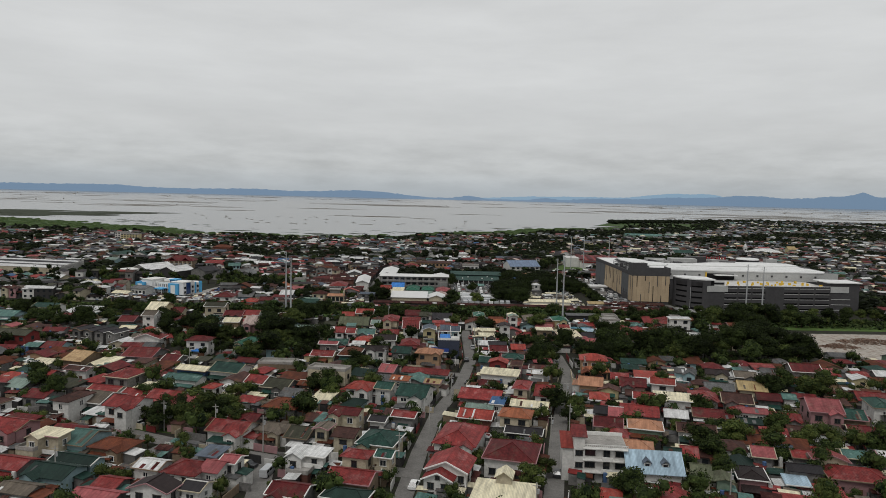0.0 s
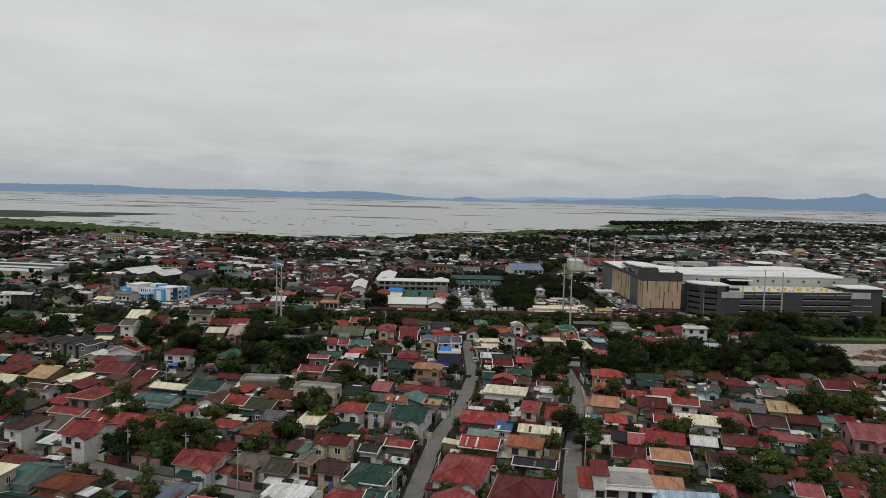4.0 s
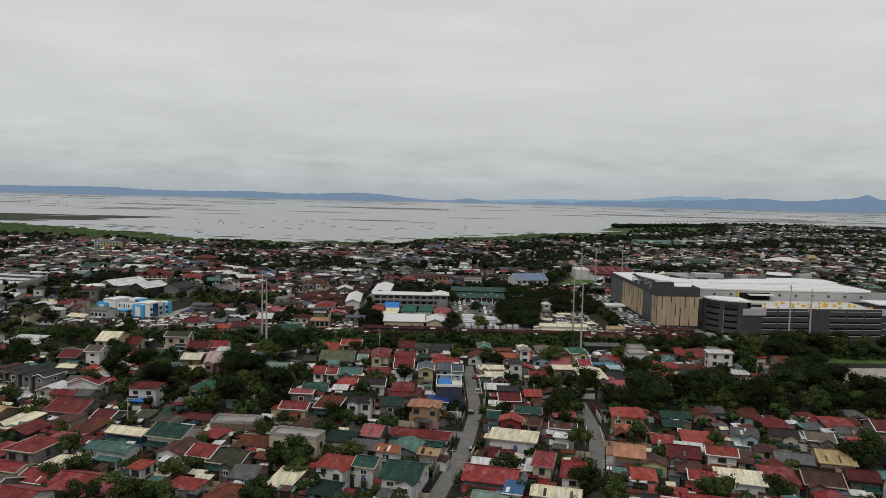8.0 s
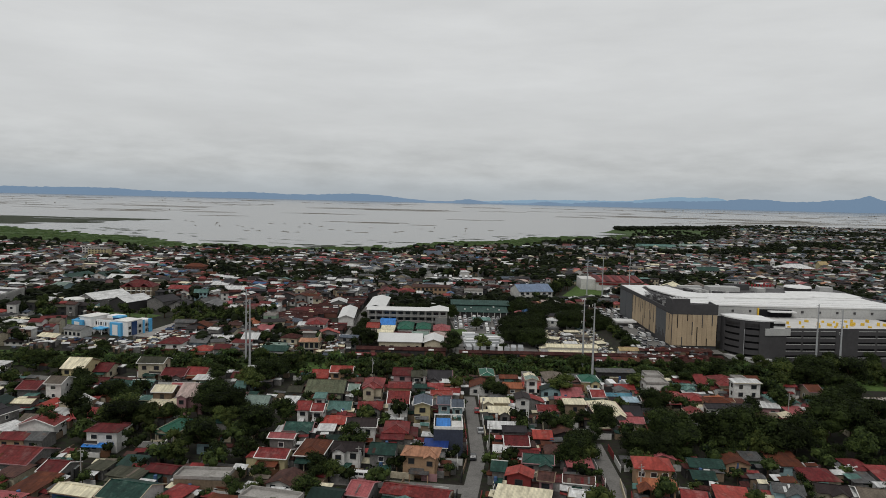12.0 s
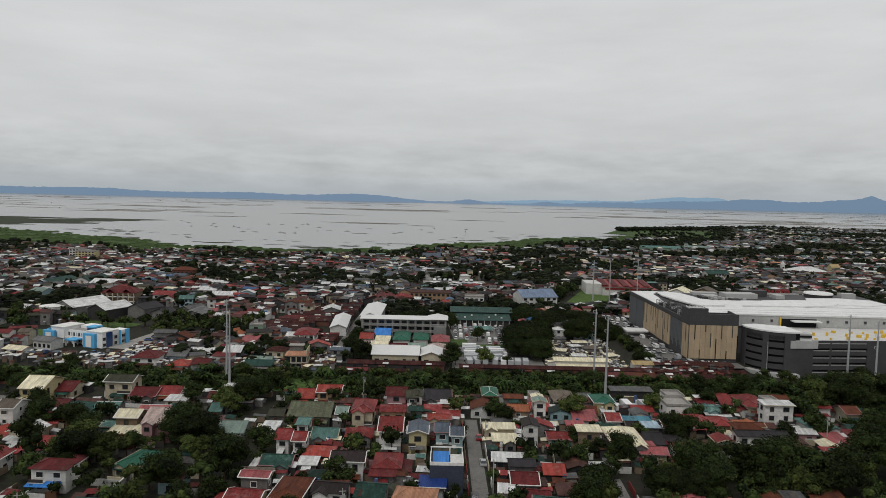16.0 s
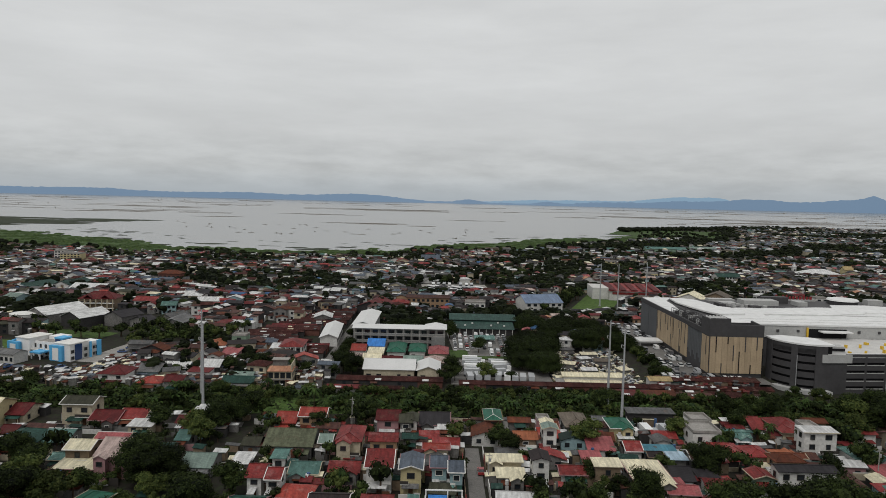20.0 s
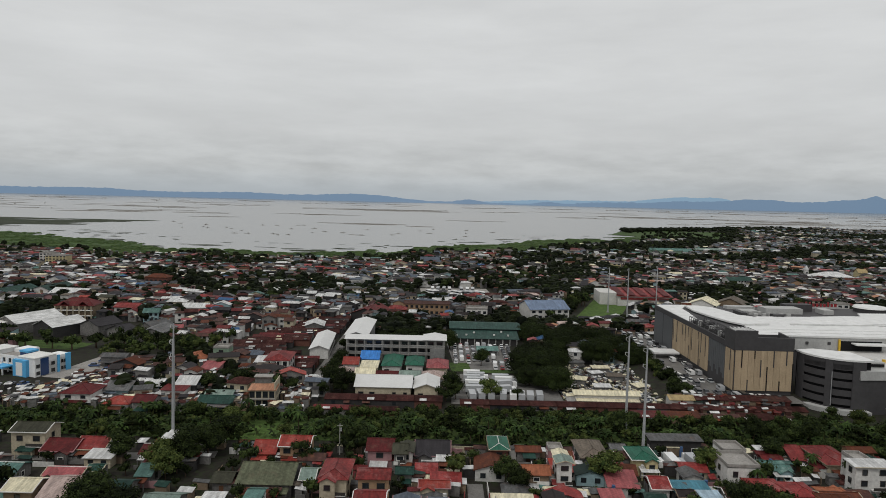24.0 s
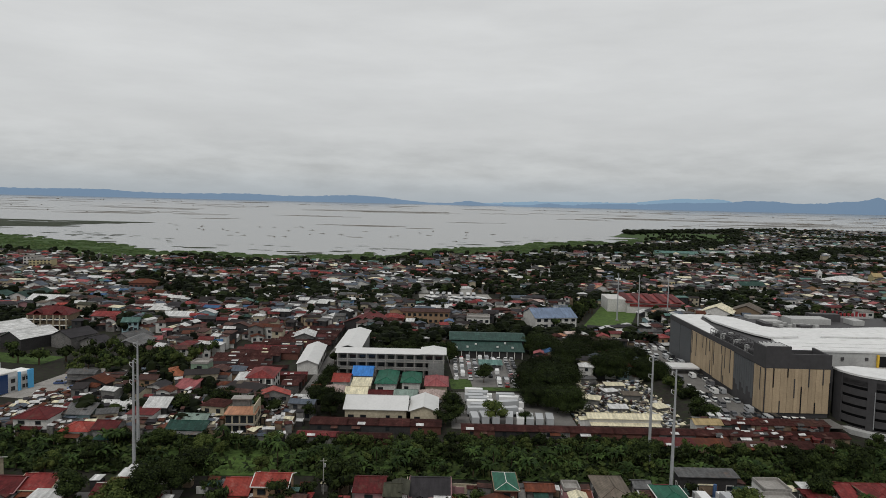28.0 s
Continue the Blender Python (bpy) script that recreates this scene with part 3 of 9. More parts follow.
def roof_geo(kind, w, d, z, rise_, over=0.6, th=0.14):
    """Roof plates over a w x d plan; x is along the ridge for gx, y for gy."""
    g = Geo()
    W, D = w / 2 + over, d / 2 + over
    if kind == "hip":
        if W >= D:
            r = W - D * 0.9
            a, b = (-r, 0, z + rise_), (r, 0, z + rise_)
            g.slab([(-W, -D, z), (W, -D, z), b, a], th)
            g.slab([(W, D, z), (-W, D, z), a, b], th)
            g.slab([(W, -D, z), (W, D, z), b], th)
            g.slab([(-W, D, z), (-W, -D, z), a], th)
        else:
            r = D - W * 0.9
            a, b = (0, -r, z + rise_), (0, r, z + rise_)
            g.slab([(-W, -D, z), (W, -D, z), a], th)
            g.slab([(W, D, z), (-W, D, z), b], th)
            g.slab([(W, -D, z), (W, D, z), b, a], th)
            g.slab([(-W, D, z), (-W, -D, z), a, b], th)
    elif kind == "gx":
        g.slab([(-W, -D, z), (W, -D, z), (W, 0, z + rise_), (-W, 0, z + rise_)], th)
        g.slab([(W, D, z), (-W, D, z), (-W, 0, z + rise_), (W, 0, z + rise_)], th)
    elif kind == "gy":
        g.slab([(W, -D, z), (W, D, z), (0, D, z + rise_), (0, -D, z + rise_)], th)
        g.slab([(-W, D, z), (-W, -D, z), (0, -D, z + rise_), (0, D, z + rise_)], th)
    elif kind == "shed":
        g.slab([(-W, -D, z), (W, -D, z), (W, D, z + rise_), (-W, D, z + rise_)], th)
    else:
        g.slab([(-w / 2, -d / 2, z + 0.1), (w / 2, -d / 2, z + 0.1), (w / 2, d / 2, z + 0.1), (-w / 2, d / 2, z + 0.1)], 0.3)
        for sx in (-1, 1):
            g.box(sx * (w / 2 - 0.1), 0, z, 0.25, d + 0.1, rise_)
            g.box(0, sx * (d / 2 - 0.1), z, w + 0.1, 0.25, rise_)
    return g


def caps_geo(kind, w, d, z, rise_, over=0.6):
    g = Geo()
    W, D, t = w / 2 + over, d / 2 + over, z + rise_ + 0.03
    if kind == "gx":
        g.beam((-W, 0, t), (W, 0, t), 0.09)
    elif kind == "gy":
        g.beam((0, -D, t), (0, D, t), 0.09)
    elif kind == "hip":
        if W >= D:
            r = W - D * 0.9
            ends = [((-r, 0, t), (-W, -D, z), (-W, D, z)), ((r, 0, t), (W, -D, z), (W, D, z))]
        else:
            r = D - W * 0.9
            ends = [((0, -r, t), (-W, -D, z), (W, -D, z)), ((0, r, t), (-W, D, z), (W, D, z))]
        g.beam(ends[0][0], ends[1][0], 0.08)
        for top, p, q in ends:
            g.beam(top, p, 0.06)
            g.beam(top, q, 0.06)
    return g


def wall_geo(kind, w, d, h, rise_):
    g = Geo()
    g.box(0, 0, 0, w, d, h)
    if kind == "gx":
        for s in (-1, 1):
            x = s * (w / 2 - 0.1)
            g.add([(x - 0.1, -d / 2, h), (x + 0.1, -d / 2, h), (x + 0.1, d / 2, h), (x - 0.1, d / 2, h), (x - 0.1, 0, h + rise_ * 0.86), (x + 0.1, 0, h + rise_ * 0.86)],
                  [(0, 1, 5, 4), (3, 4, 5, 2), (0, 4, 3), (1, 2, 5)])
    elif kind == "gy":
        for s in (-1, 1):
            y = s * (d / 2 - 0.1)
            g.add([(-w / 2, y - 0.1, h), (-w / 2, y + 0.1, h), (w / 2, y + 0.1, h), (w / 2, y - 0.1, h), (0, y - 0.1, h + rise_ * 0.86), (0, y + 0.1, h + rise_ * 0.86)],
                  [(0, 4, 5, 1), (3, 2, 5, 4), (0, 3, 4), (1, 5, 2)])
    elif kind == "shed":
        g.add([(-w / 2, -d / 2, h), (w / 2, -d / 2, h), (w / 2, d / 2, h), (-w / 2, d / 2, h), (w / 2, d / 2, h + rise_ * 0.86), (-w / 2, d / 2, h + rise_ * 0.86)],
              [(1, 2, 4), (0, 5, 3), (2, 3, 5, 4), (0, 1, 4, 5)])
    return g


FOOT = []


def free(x, y, r):
    return all((x - a) ** 2 + (y - b) ** 2 > (r + c) ** 2 for a, b, c in FOOT)


def house(x, y, w, d, h, rot, kind, roof, wall, rise_=None, detail=2, over=0.6, extra=True):
    """A dwelling of w x d metres, eaves at h, its front towards -y before the turn."""
    FOOT.append((x, y, 0.42 * (w + d) / 2 + 0.7))
    if y < 345:
        w, d = max(3.0, w - 0.8), max(3.4, d - 0.8)
    storeys = 1 if h < 4.6 else 2 if h < 7.6 else 3
    if rise_ is None:
        rise_ = {"hip": 0.21 * min(w, d), "gx": 0.2 * d, "gy": 0.2 * w, "shed": 0.1 * d, "flat": 0.8}[kind]
    tall = {1: "one-storey", 2: "two-storey", 3: "three-storey"}[storeys]
    if kind == "flat":
        label = f"{tall} {wall} walled house with a flat concrete roof and parapet"
    else:
        label = f"{tall} house, {wall} walls, {ROOF_WORDS.get(roof, roof)} {TYPE_WORDS[kind]} metal roof"
    ob = thing("house", x, y, 0, rot, label, "house", "town houses")
    part("wall", wall_geo(kind, w, d, h, rise_), WALL[wall], ob)
    rf = part("roof", roof_geo(kind, w, d, h, rise_, over), ROOF[roof] if kind != "flat" else CONCRETE, ob)
    if detail >= 1 and kind in ("hip", "gx", "gy"):
        part("ridge_cap", caps_geo(kind, w, d, h, rise_, over), ROOF[roof] if R.random() < 0.93 else TRIM, rf)
    if detail >= 2 and kind != "flat" and R.random() < 0.5:
        # pale boards along the eaves and verges
        g, W, D, zz = Geo(), w / 2 + over, d / 2 + over, h - 0.03
        g.beam((-W, -D, zz), (W, -D, zz), 0.1)
        if kind == "gx":
            for s in (-1, 1):
                g.beam((s * W, -D, zz), (s * W, 0, zz + rise_), 0.1)
                g.beam((s * W, 0, zz + rise_), (s * W, D, zz), 0.1)
        elif kind == "gy":
            g = Geo()
            for s in (-1, 1):
                g.beam((s * W, -D, zz), (0, -D, zz + rise_), 0.1)
                g.beam((s * W, -D, zz), (s * W, D, zz), 0.1)
        elif kind == "hip":
            for s in (-1, 1):
                g.beam((s * W, -D, zz), (s * W, D, zz), 0.1)
        part("fascia", g, R.choice((TRIM, WALL["tan"], FRAME, WALL["cream"], WALL["pink"])), rf, "pale painted eaves board")
    if detail >= 2 and kind in ("gx", "shed") and y < 250 and R.random() < 0.34:
        # mismatched sheets nailed over the old roof
        run = (d / 2 + over) if kind == "gx" else d + 2 * over
        for _ in range(R.choice((1, 1, 2, 3))):
            pw, pl = R.uniform(0.35, 0.9), run * R.uniform(0.35, 0.9)
            px, q0 = R.uniform(-0.4, 0.4) * w, R.uniform(0.06, 0.18) * run
            z0, z1 = h + rise_ * q0 / run + 0.05, h + rise_ * min(0.97, (q0 + pl) / run) + 0.05
            y0, y1 = -d / 2 - over + q0, -d / 2 - over + min(0.97 * run, q0 + pl)
            part("roof_patch", Geo().slab([(px - pw / 2, y0, z0), (px + pw / 2, y0, z0), (px + pw / 2, y1, z1), (px - pw / 2, y1, z1)], 0.03), ROOF[R.choice(("rust", "white", "brown", "grey", roof, "maroon", "tan"))], rf, "weathered replacement sheet")
    if detail < 1:
        return ob
    dark = R.random() < 0.65
    for s in range(storeys):
        sh = (h - 0.2) / storeys
        z = 0.85 + s * sh
        wh = max(0.9, min(1.4, sh - 1.35))
        n = max(1, int(w // 3.4))
        for i in range(n):
            if s == 0 and i == n // 2:
                continue
            window(ob, (i + 0.5) * w / n - w / 2, -d / 2, z, 0, R.choice((1.2, 1.5, 1.8)), wh, dark)
        if detail >= 2:
            side = -1 if x > 0 else 1
            for i in range(max(1, int(d // 5))):
                window(ob, side * w / 2, (i + 0.5) * d / max(1, int(d // 5)) - d / 2, z, 90 if side > 0 else -90, 1.2, wh, dark)
    if detail >= 2:
        part("door", Geo().box((n // 2 + 0.5) * w / n - w / 2, -d / 2 - 0.04, 0.05, 1.1, 0.12, 2.05), WOODDOOR, ob)
    if storeys >= 2 and detail >= 2 and R.random() < 0.6:
        bw = w * R.uniform(0.35, 0.6)
        bx = R.choice((-1, 1)) * (w - bw) / 2
        part("balcony", Geo().box(bx, -d / 2 - 0.65, 2.75, bw, 1.3, 0.18), TRIM, ob)
        part("balustrade", Geo().box(bx, -d / 2 - 1.25, 2.93, bw, 0.08, 0.8), R.choice((TRIM, DARKFRAME, WALL[wall])), ob)
    if detail >= 2 and kind in ("gx", "hip", "shed") and w > 6 and R.random() < 0.4:
        # a small front gable with its own roof
        gw, gd, gh = R.uniform(2.6, 3.8), R.uniform(1.2, 2.2), h - 0.1
        gx_ = R.choice((-1, 1)) * (w / 2 - gw / 2 - 0.3)
        fg = part("front_gable", wall_geo("gy", gw, gd + 0.6, gh, 0.32 * gw), WALL[wall], ob)
        fg.location = (gx_, -d / 2 - gd / 2 + 0.25, 0)
        fr_ = part("gable_roof", roof_geo("gy", gw, gd + 3.0, gh, 0.32 * gw, 0.35), ROOF[roof], ob)
        fr_.location = (gx_, -d / 2 - gd / 2 + 1.4, 0)
        window(ob, gx_, -d / 2 - gd - 0.07, gh - 2.0, 0, 1.4, 1.2, dark)
    if detail >= 2 and R.random() < 0.55:
        # garden wall with a grille and a dark gate before the house
        fy_, fh = -d / 2 - R.uniform(3.0, 4.2), R.uniform(0.9, 1.6)
        part("front_wall", Geo().box(-w * 0.2, fy_, 0, w * 0.7, 0.2, fh), WALL[R.choice((wall, "white", "grey", "cream"))], ob)
        part("gate", Geo().box(w * 0.33, fy_, 0.1, w * 0.3, 0.1, 1.9), R.choice((DARKFRAME, DARKFRAME, WOODDOOR, WALL["white"])), ob)
    if extra and detail >= 1 and kind != "flat":
        # porch or lean-to on the front and a lower annex beside the house
        if R.random() < 0.82:
            pw, pd, pz = w * R.uniform(0.5, 1.0), R.uniform(2.0, 3.4), min(2.7, h - 0.3)
            px = R.uniform(-1, 1) * (w - pw) / 2
            g = Geo()
            y0, y1 = -d / 2 - pd, -d / 2 - 0.02
            g.slab([(px - pw / 2, y0, pz - 0.4), (px + pw / 2, y0, pz - 0.4), (px + pw / 2, y1, pz), (px - pw / 2, y1, pz)], 0.1)
            porch = part("porch_roof", g, ROOF[R.choice((roof, roof, "grey", "rust", "white", "green"))], ob)
            for s in (-1, 1):
                part("post", Geo().box(px + s * (pw / 2 - 0.2), y0 + 0.2, 0, 0.2, 0.2, pz - 0.5), WALL[wall], ob)
        if R.random() < 0.5:
            aw, ad, az = R.uniform(2, 3.6), d * R.uniform(0.4, 0.9), R.uniform(2.3, min(3.4, h))
            s = R.choice((-1, 1))
            ax, ay = s * (w / 2 + aw / 2 - 0.1), R.uniform(-1, 1) * (d - ad) / 2
            part("annex", Geo().box(ax, ay, 0, aw, ad, az), WALL[R.choice(("grey", wall, "white"))], ob)
            g = Geo()
            x0, x1 = ax - aw / 2 - 0.2, ax + aw / 2 + 0.2
            zl, zr = (az + 0.35, az + 0.04) if s > 0 else (az + 0.04, az + 0.35)
            g.slab([(x0, ay - ad / 2 - 0.3, zl), (x1, ay - ad / 2 - 0.3, zr), (x1, ay + ad / 2 + 0.3, zr), (x0, ay + ad / 2 + 0.3, zl)], 0.1)
            part("annex_roof", g, ROOF[R.choice((roof, "grey", "rust", "brown", "white", "green", "maroon"))], ob)
    return ob


# ---------------------------------------------------------------- plants
def lobe(g, rnd, x, y, z, r, h, n=6):
    """The dense inside of one lobe of a crown, lumpy and uneven."""
    vs = []
    for q, e in ((0.55, -0.7), (1.0, -0.1), (0.72, 0.62)):
        a0 = rnd.uniform(0, 1)
        for i in range(n):
            k = q * r * rnd.uniform(0.78, 1.12)
            vs.append((x + k * math.cos(6.2832 * i / n + a0), y + k * math.sin(6.2832 * i / n + a0), z + h * (e + rnd.uniform(-0.14, 0.14))))
    vs.append((x + rnd.uniform(-.2, .2) * r, y + rnd.uniform(-.2, .2) * r, z + h * rnd.uniform(0.72, 0.9)))
    fs = [(k * n + i, k * n + (i + 1) % n, (k + 1) * n + (i + 1) % n, (k + 1) * n + i) for k in (0, 1) for i in range(n)]
    g.add(vs, fs + [(2 * n + i, 2 * n + (i + 1) % n, 3 * n) for i in range(n)])


def leaf_cloud(rnd, blobs, leaves, size, squash=0.8):
    """Leaf cards scattered through the outer part of several lobes."""
    g = Geo()
    for bx, by, bz, br in blobs:
        lobe(g, rnd, bx, by, bz, br * 0.68, br * 0.68 * squash)
        for _ in range(int(leaves * 0.72 * br * br)):
            u = Vector((rnd.gauss(0, 1), rnd.gauss(0, 1), rnd.gauss(0, 1))).normalized()
            if u.z < -0.45:
                u.z *= -0.6
            p = Vector((bx, by, bz)) + Vector((u.x, u.y, u.z * squash)) * br * rnd.uniform(0.72, 1.05)
            nrm = (u + Vector((rnd.gauss(0, 0.45), rnd.gauss(0, 0.45), rnd.gauss(0, 0.45) + 0.35))).normalized()
            a = nrm.orthogonal().normalized()
            a = (Matrix.Rotation(rnd.uniform(0, 6.28), 3, nrm) @ a)
            b = nrm.cross(a)
            s = size * rnd.uniform(0.65, 1.5)
            g.add([tuple(p - a * s), tuple(p - b * s * 0.6), tuple(p + a * s), tuple(p + b * s * 0.6 + nrm * s * 0.25)], [(0, 1, 2, 3)])
    return g


def tree_meshes(seed, spread, height, lobes, size, leaves):
    rnd = random.Random(seed)
    tr = Geo()
    th = height * 0.36
    tr.tube(0, 0, 0, th, 0.05 * height * 0.55, 0.032 * height * 0.55, 7, rnd.uniform(-.3, .3), rnd.uniform(-.3, .3))
    blobs = []
    for i in range(lobes):
        a = 6.283 * (i + rnd.random() * 0.6) / lobes
        rr = spread * rnd.uniform(0.3, 0.72) * (0 if i == 0 else 1)
        bz = height * rnd.uniform(0.36, 0.84) if i else height * 0.82
        br = spread * rnd.uniform(0.34, 0.56)
        blobs.append((rr * math.cos(a), rr * math.sin(a), bz, br))
        tr.beam((0, 0, th * 0.92), (rr * math.cos(a) * 0.9, rr * math.sin(a) * 0.9, bz), 0.018 * height * 0.5)
    return tr.mesh("trunk", BARK), leaf_cloud(rnd, blobs, leaves, size)


TREES = {}
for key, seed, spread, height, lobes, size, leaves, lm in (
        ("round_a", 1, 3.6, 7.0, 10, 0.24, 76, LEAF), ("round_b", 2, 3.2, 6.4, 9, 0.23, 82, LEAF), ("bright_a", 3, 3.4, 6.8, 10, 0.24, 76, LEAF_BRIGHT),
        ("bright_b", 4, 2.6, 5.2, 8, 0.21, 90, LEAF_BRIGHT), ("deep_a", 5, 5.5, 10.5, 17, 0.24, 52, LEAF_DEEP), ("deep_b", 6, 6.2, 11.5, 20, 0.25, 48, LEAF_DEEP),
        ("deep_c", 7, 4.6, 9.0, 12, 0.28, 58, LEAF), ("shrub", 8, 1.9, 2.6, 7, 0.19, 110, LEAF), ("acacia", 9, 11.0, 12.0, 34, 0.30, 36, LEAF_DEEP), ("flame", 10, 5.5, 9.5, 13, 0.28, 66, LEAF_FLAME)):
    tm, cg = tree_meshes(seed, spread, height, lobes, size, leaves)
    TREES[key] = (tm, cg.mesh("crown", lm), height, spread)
TREE_WORDS = {"round_a": "mature leafy green mango-like tree", "round_b": "leafy dark green garden tree", "bright_a": "fresh green leafy garden tree", "bright_b": "small bright green leafy tree",
              "deep_a": "large dark green spreading shade tree", "deep_b": "broad dense dark green shade tree", "deep_c": "tall dense green tree", "shrub": "low rounded green shrub", "acacia": "very wide dark green rain tree crown", "flame": "spreading tree with orange-red blossom"}


def tree(x, y, key="round_a", size=1.0, note=" among the houses"):
    tm, cm, h, s = TREES[key]
    ob = thing("shrub" if key == "shrub" else "tree", x, y, 0, R.uniform(0, 360), TREE_WORDS[key] + note, "shrub" if key == "shrub" else "tree", "town trees")
    ob.scale = (size * R.uniform(0.92, 1.08), size * R.uniform(0.92, 1.08), size)
    part("trunk", tm, None, ob)
    part("crown", cm, None, ob)
    return ob


def banana_mesh(seed):
    rnd = random.Random(seed)
    st, lf = Geo(), Geo()
    for k in range(3):
        sx, sy = rnd.uniform(-1.2, 1.2), rnd.uniform(-1.2, 1.2)
        hh = rnd.uniform(1.6, 2.8)
        st.tube(sx, sy, 0, hh, 0.17, 0.1, 6)
        for i in range(8):
            a = 6.283 * i / 8 + rnd.uniform(-.3, .3)
            ln, up = rnd.uniform(1.7, 2.5), rnd.uniform(0.5, 1.3)
            c, s = math.cos(a), math.sin(a)
            w = 0.3
            pts = [(0.0, 0.0), (0.4, up * 0.8), (0.75, up * 0.9), (1.0, up * 0.3)]
            vs = []
            for q, zz in pts:
                ww = w * (0.4 if q in (0.0, 1.0) else 1)
                vs += [(sx + c * ln * q - s * ww, sy + s * ln * q + c * ww, hh + zz), (sx + c * ln * q + s * ww, sy + s * ln * q - c * ww, hh + zz)]
            lf.add(vs, [(0, 1, 3, 2), (2, 3, 5, 4), (4, 5, 7, 6)])
    return st.mesh("stem", mat("banana_stem", (0.12, 0.13, 0.05), 0.8)), lf.mesh("leaves", LEAF_BANANA)


BANANAS = [banana_mesh(s) for s in (21, 22, 23)]


def banana(x, y, size=1.0):
    sm, lm = R.choice(BANANAS)
    ob = thing("banana_plant", x, y, 0, R.uniform(0, 360), "clump of broad-leaved green banana plants on the strip", "plant", "banana plants")
    ob.scale = (size, size, size)
    part("stem", sm, None, ob)
    part("leaves", lm, None, ob)
    return ob


def palm_mesh(seed):
    rnd = random.Random(seed)
    st, lf = Geo(), Geo()
    hh = rnd.uniform(5.5, 8.0)
    st.tube(0, 0, 0, hh, 0.17, 0.11, 7, rnd.uniform(-.5, .5), rnd.uniform(-.5, .5))
    for i in range(15):
        a = 6.283 * i / 15 + rnd.uniform(-.2, .2)
        up, ln = rnd.uniform(-0.3, 1.5), rnd.uniform(2.2, 3.0)
        c, s = math.cos(a), math.sin(a)
        last = None
        for k in range(6):
            q = k / 5
            px, pz = ln * q, hh + up * q * 1.6 - 2.4 * q * q
            ww = 0.42 * (1 - abs(q - 0.45) * 1.5)
            cur = [(c * px - s * ww, s * px + c * ww, pz - 0.15), (c * px, s * px, pz + 0.06), (c * px + s * ww, s * px - c * ww, pz - 0.15)]
            if last:
                lf.add(last + cur, [(0, 1, 4, 3), (1, 2, 5, 4)])
            last = cur
    return st.mesh("trunk", BARK), lf.mesh("crown", LEAF_BANANA)


PALMS = [palm_mesh(s) for s in (31, 32, 33)]


def palm(x, y, size=1.0):
    tm, cm = R.choice(PALMS)
    ob = thing("palm_tree", x, y, 0, R.uniform(0, 360), "slender coconut palm with drooping green fronds", "palm", "palms")
    ob.scale = (size, size, size)
    part("trunk", tm, None, ob)
    part("crown", cm, None, ob)


# ---------------------------------------------------------------- shopping mall
M_DARK = mat("mall_dark_cladding", (0.062, 0.06, 0.062), 0.6, dirt=0.2, grain=0.8, bump=0.05)
M_BEIGE = mat("mall_beige_panel", (0.40, 0.31, 0.205), 0.7, dirt=0.18, vary=0.1, grain=2.0, bump=0.1)
M_ROOF = mat("mall_white_roof", (0.66, 0.66, 0.65), 0.5, dirt=0.14, grain=0.4, stain=(0.5, 0.5, 0.48), stain_amount=0.12, bump=0.05)


def rp_x(i):
    return math.sin(i * 7.3) * 1.2


M_GREY = mat("mall_grey_wall", (0.40, 0.40, 0.39), 0.8, dirt=0.2)
# near-black: shade painted into openings; also the dark slats and lobby window
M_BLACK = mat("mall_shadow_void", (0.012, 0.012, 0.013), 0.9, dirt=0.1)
M_YELLOW = mat("safety_yellow", (0.62, 0.40, 0.05), 0.6, dirt=0.15)
mall = thing("shopping_mall", 107, 397, 0, 0, "large dark grey mall with beige slatted panels and white roof", "mall")


def mall_part(name, g, m, parent=mall, label=""):
    return part(name, g, m, parent, label)


# main block; local origin west of its south-west corner, the west wall runs due north
body = Geo().prism([(4.2, 2.9), (25.6, 2.7), (27, 24.5), (136, 24.5), (140, 108), (92, 106), (4.2, 100.5)], 0, 20.3)
mall_part("wall", body, M_DARK)
mall_part("upper_wall", Geo().prism([(27, 23.9), (136, 23.9), (136, 24.5), (27, 24.5)], 15.2, 20.6), M_GREY)
mall_part("upper_wall", Geo().prism([(26.2, 8), (26.8, 8), (27.4, 24.4), (26.8, 24.4)], 15.2, 20.6), M_GREY)
def lens(pts, z0, z1, sag=0.6):
    """A roof sheet with a raised, gently arched middle and a thick edge."""
    n = len(pts)
    cx, cy = sum(p[0] for p in pts) / n, sum(p[1] for p in pts) / n
    mid = [(cx + (p[0] - cx) * 0.55, cy + (p[1] - cy) * 0.55, z1 + sag) for p in pts]
    vs = [(*p, z0) for p in pts] + [(*p, z1) for p in pts] + mid
    fs = [(k * n + i, k * n + (i + 1) % n, (k + 1) * n + (i + 1) % n, (k + 1) * n + i) for k in (0, 1) for i in range(n)]
    return Geo().add(vs, fs + [tuple(range(2 * n, 3 * n)), tuple(range(n - 1, -1, -1))])


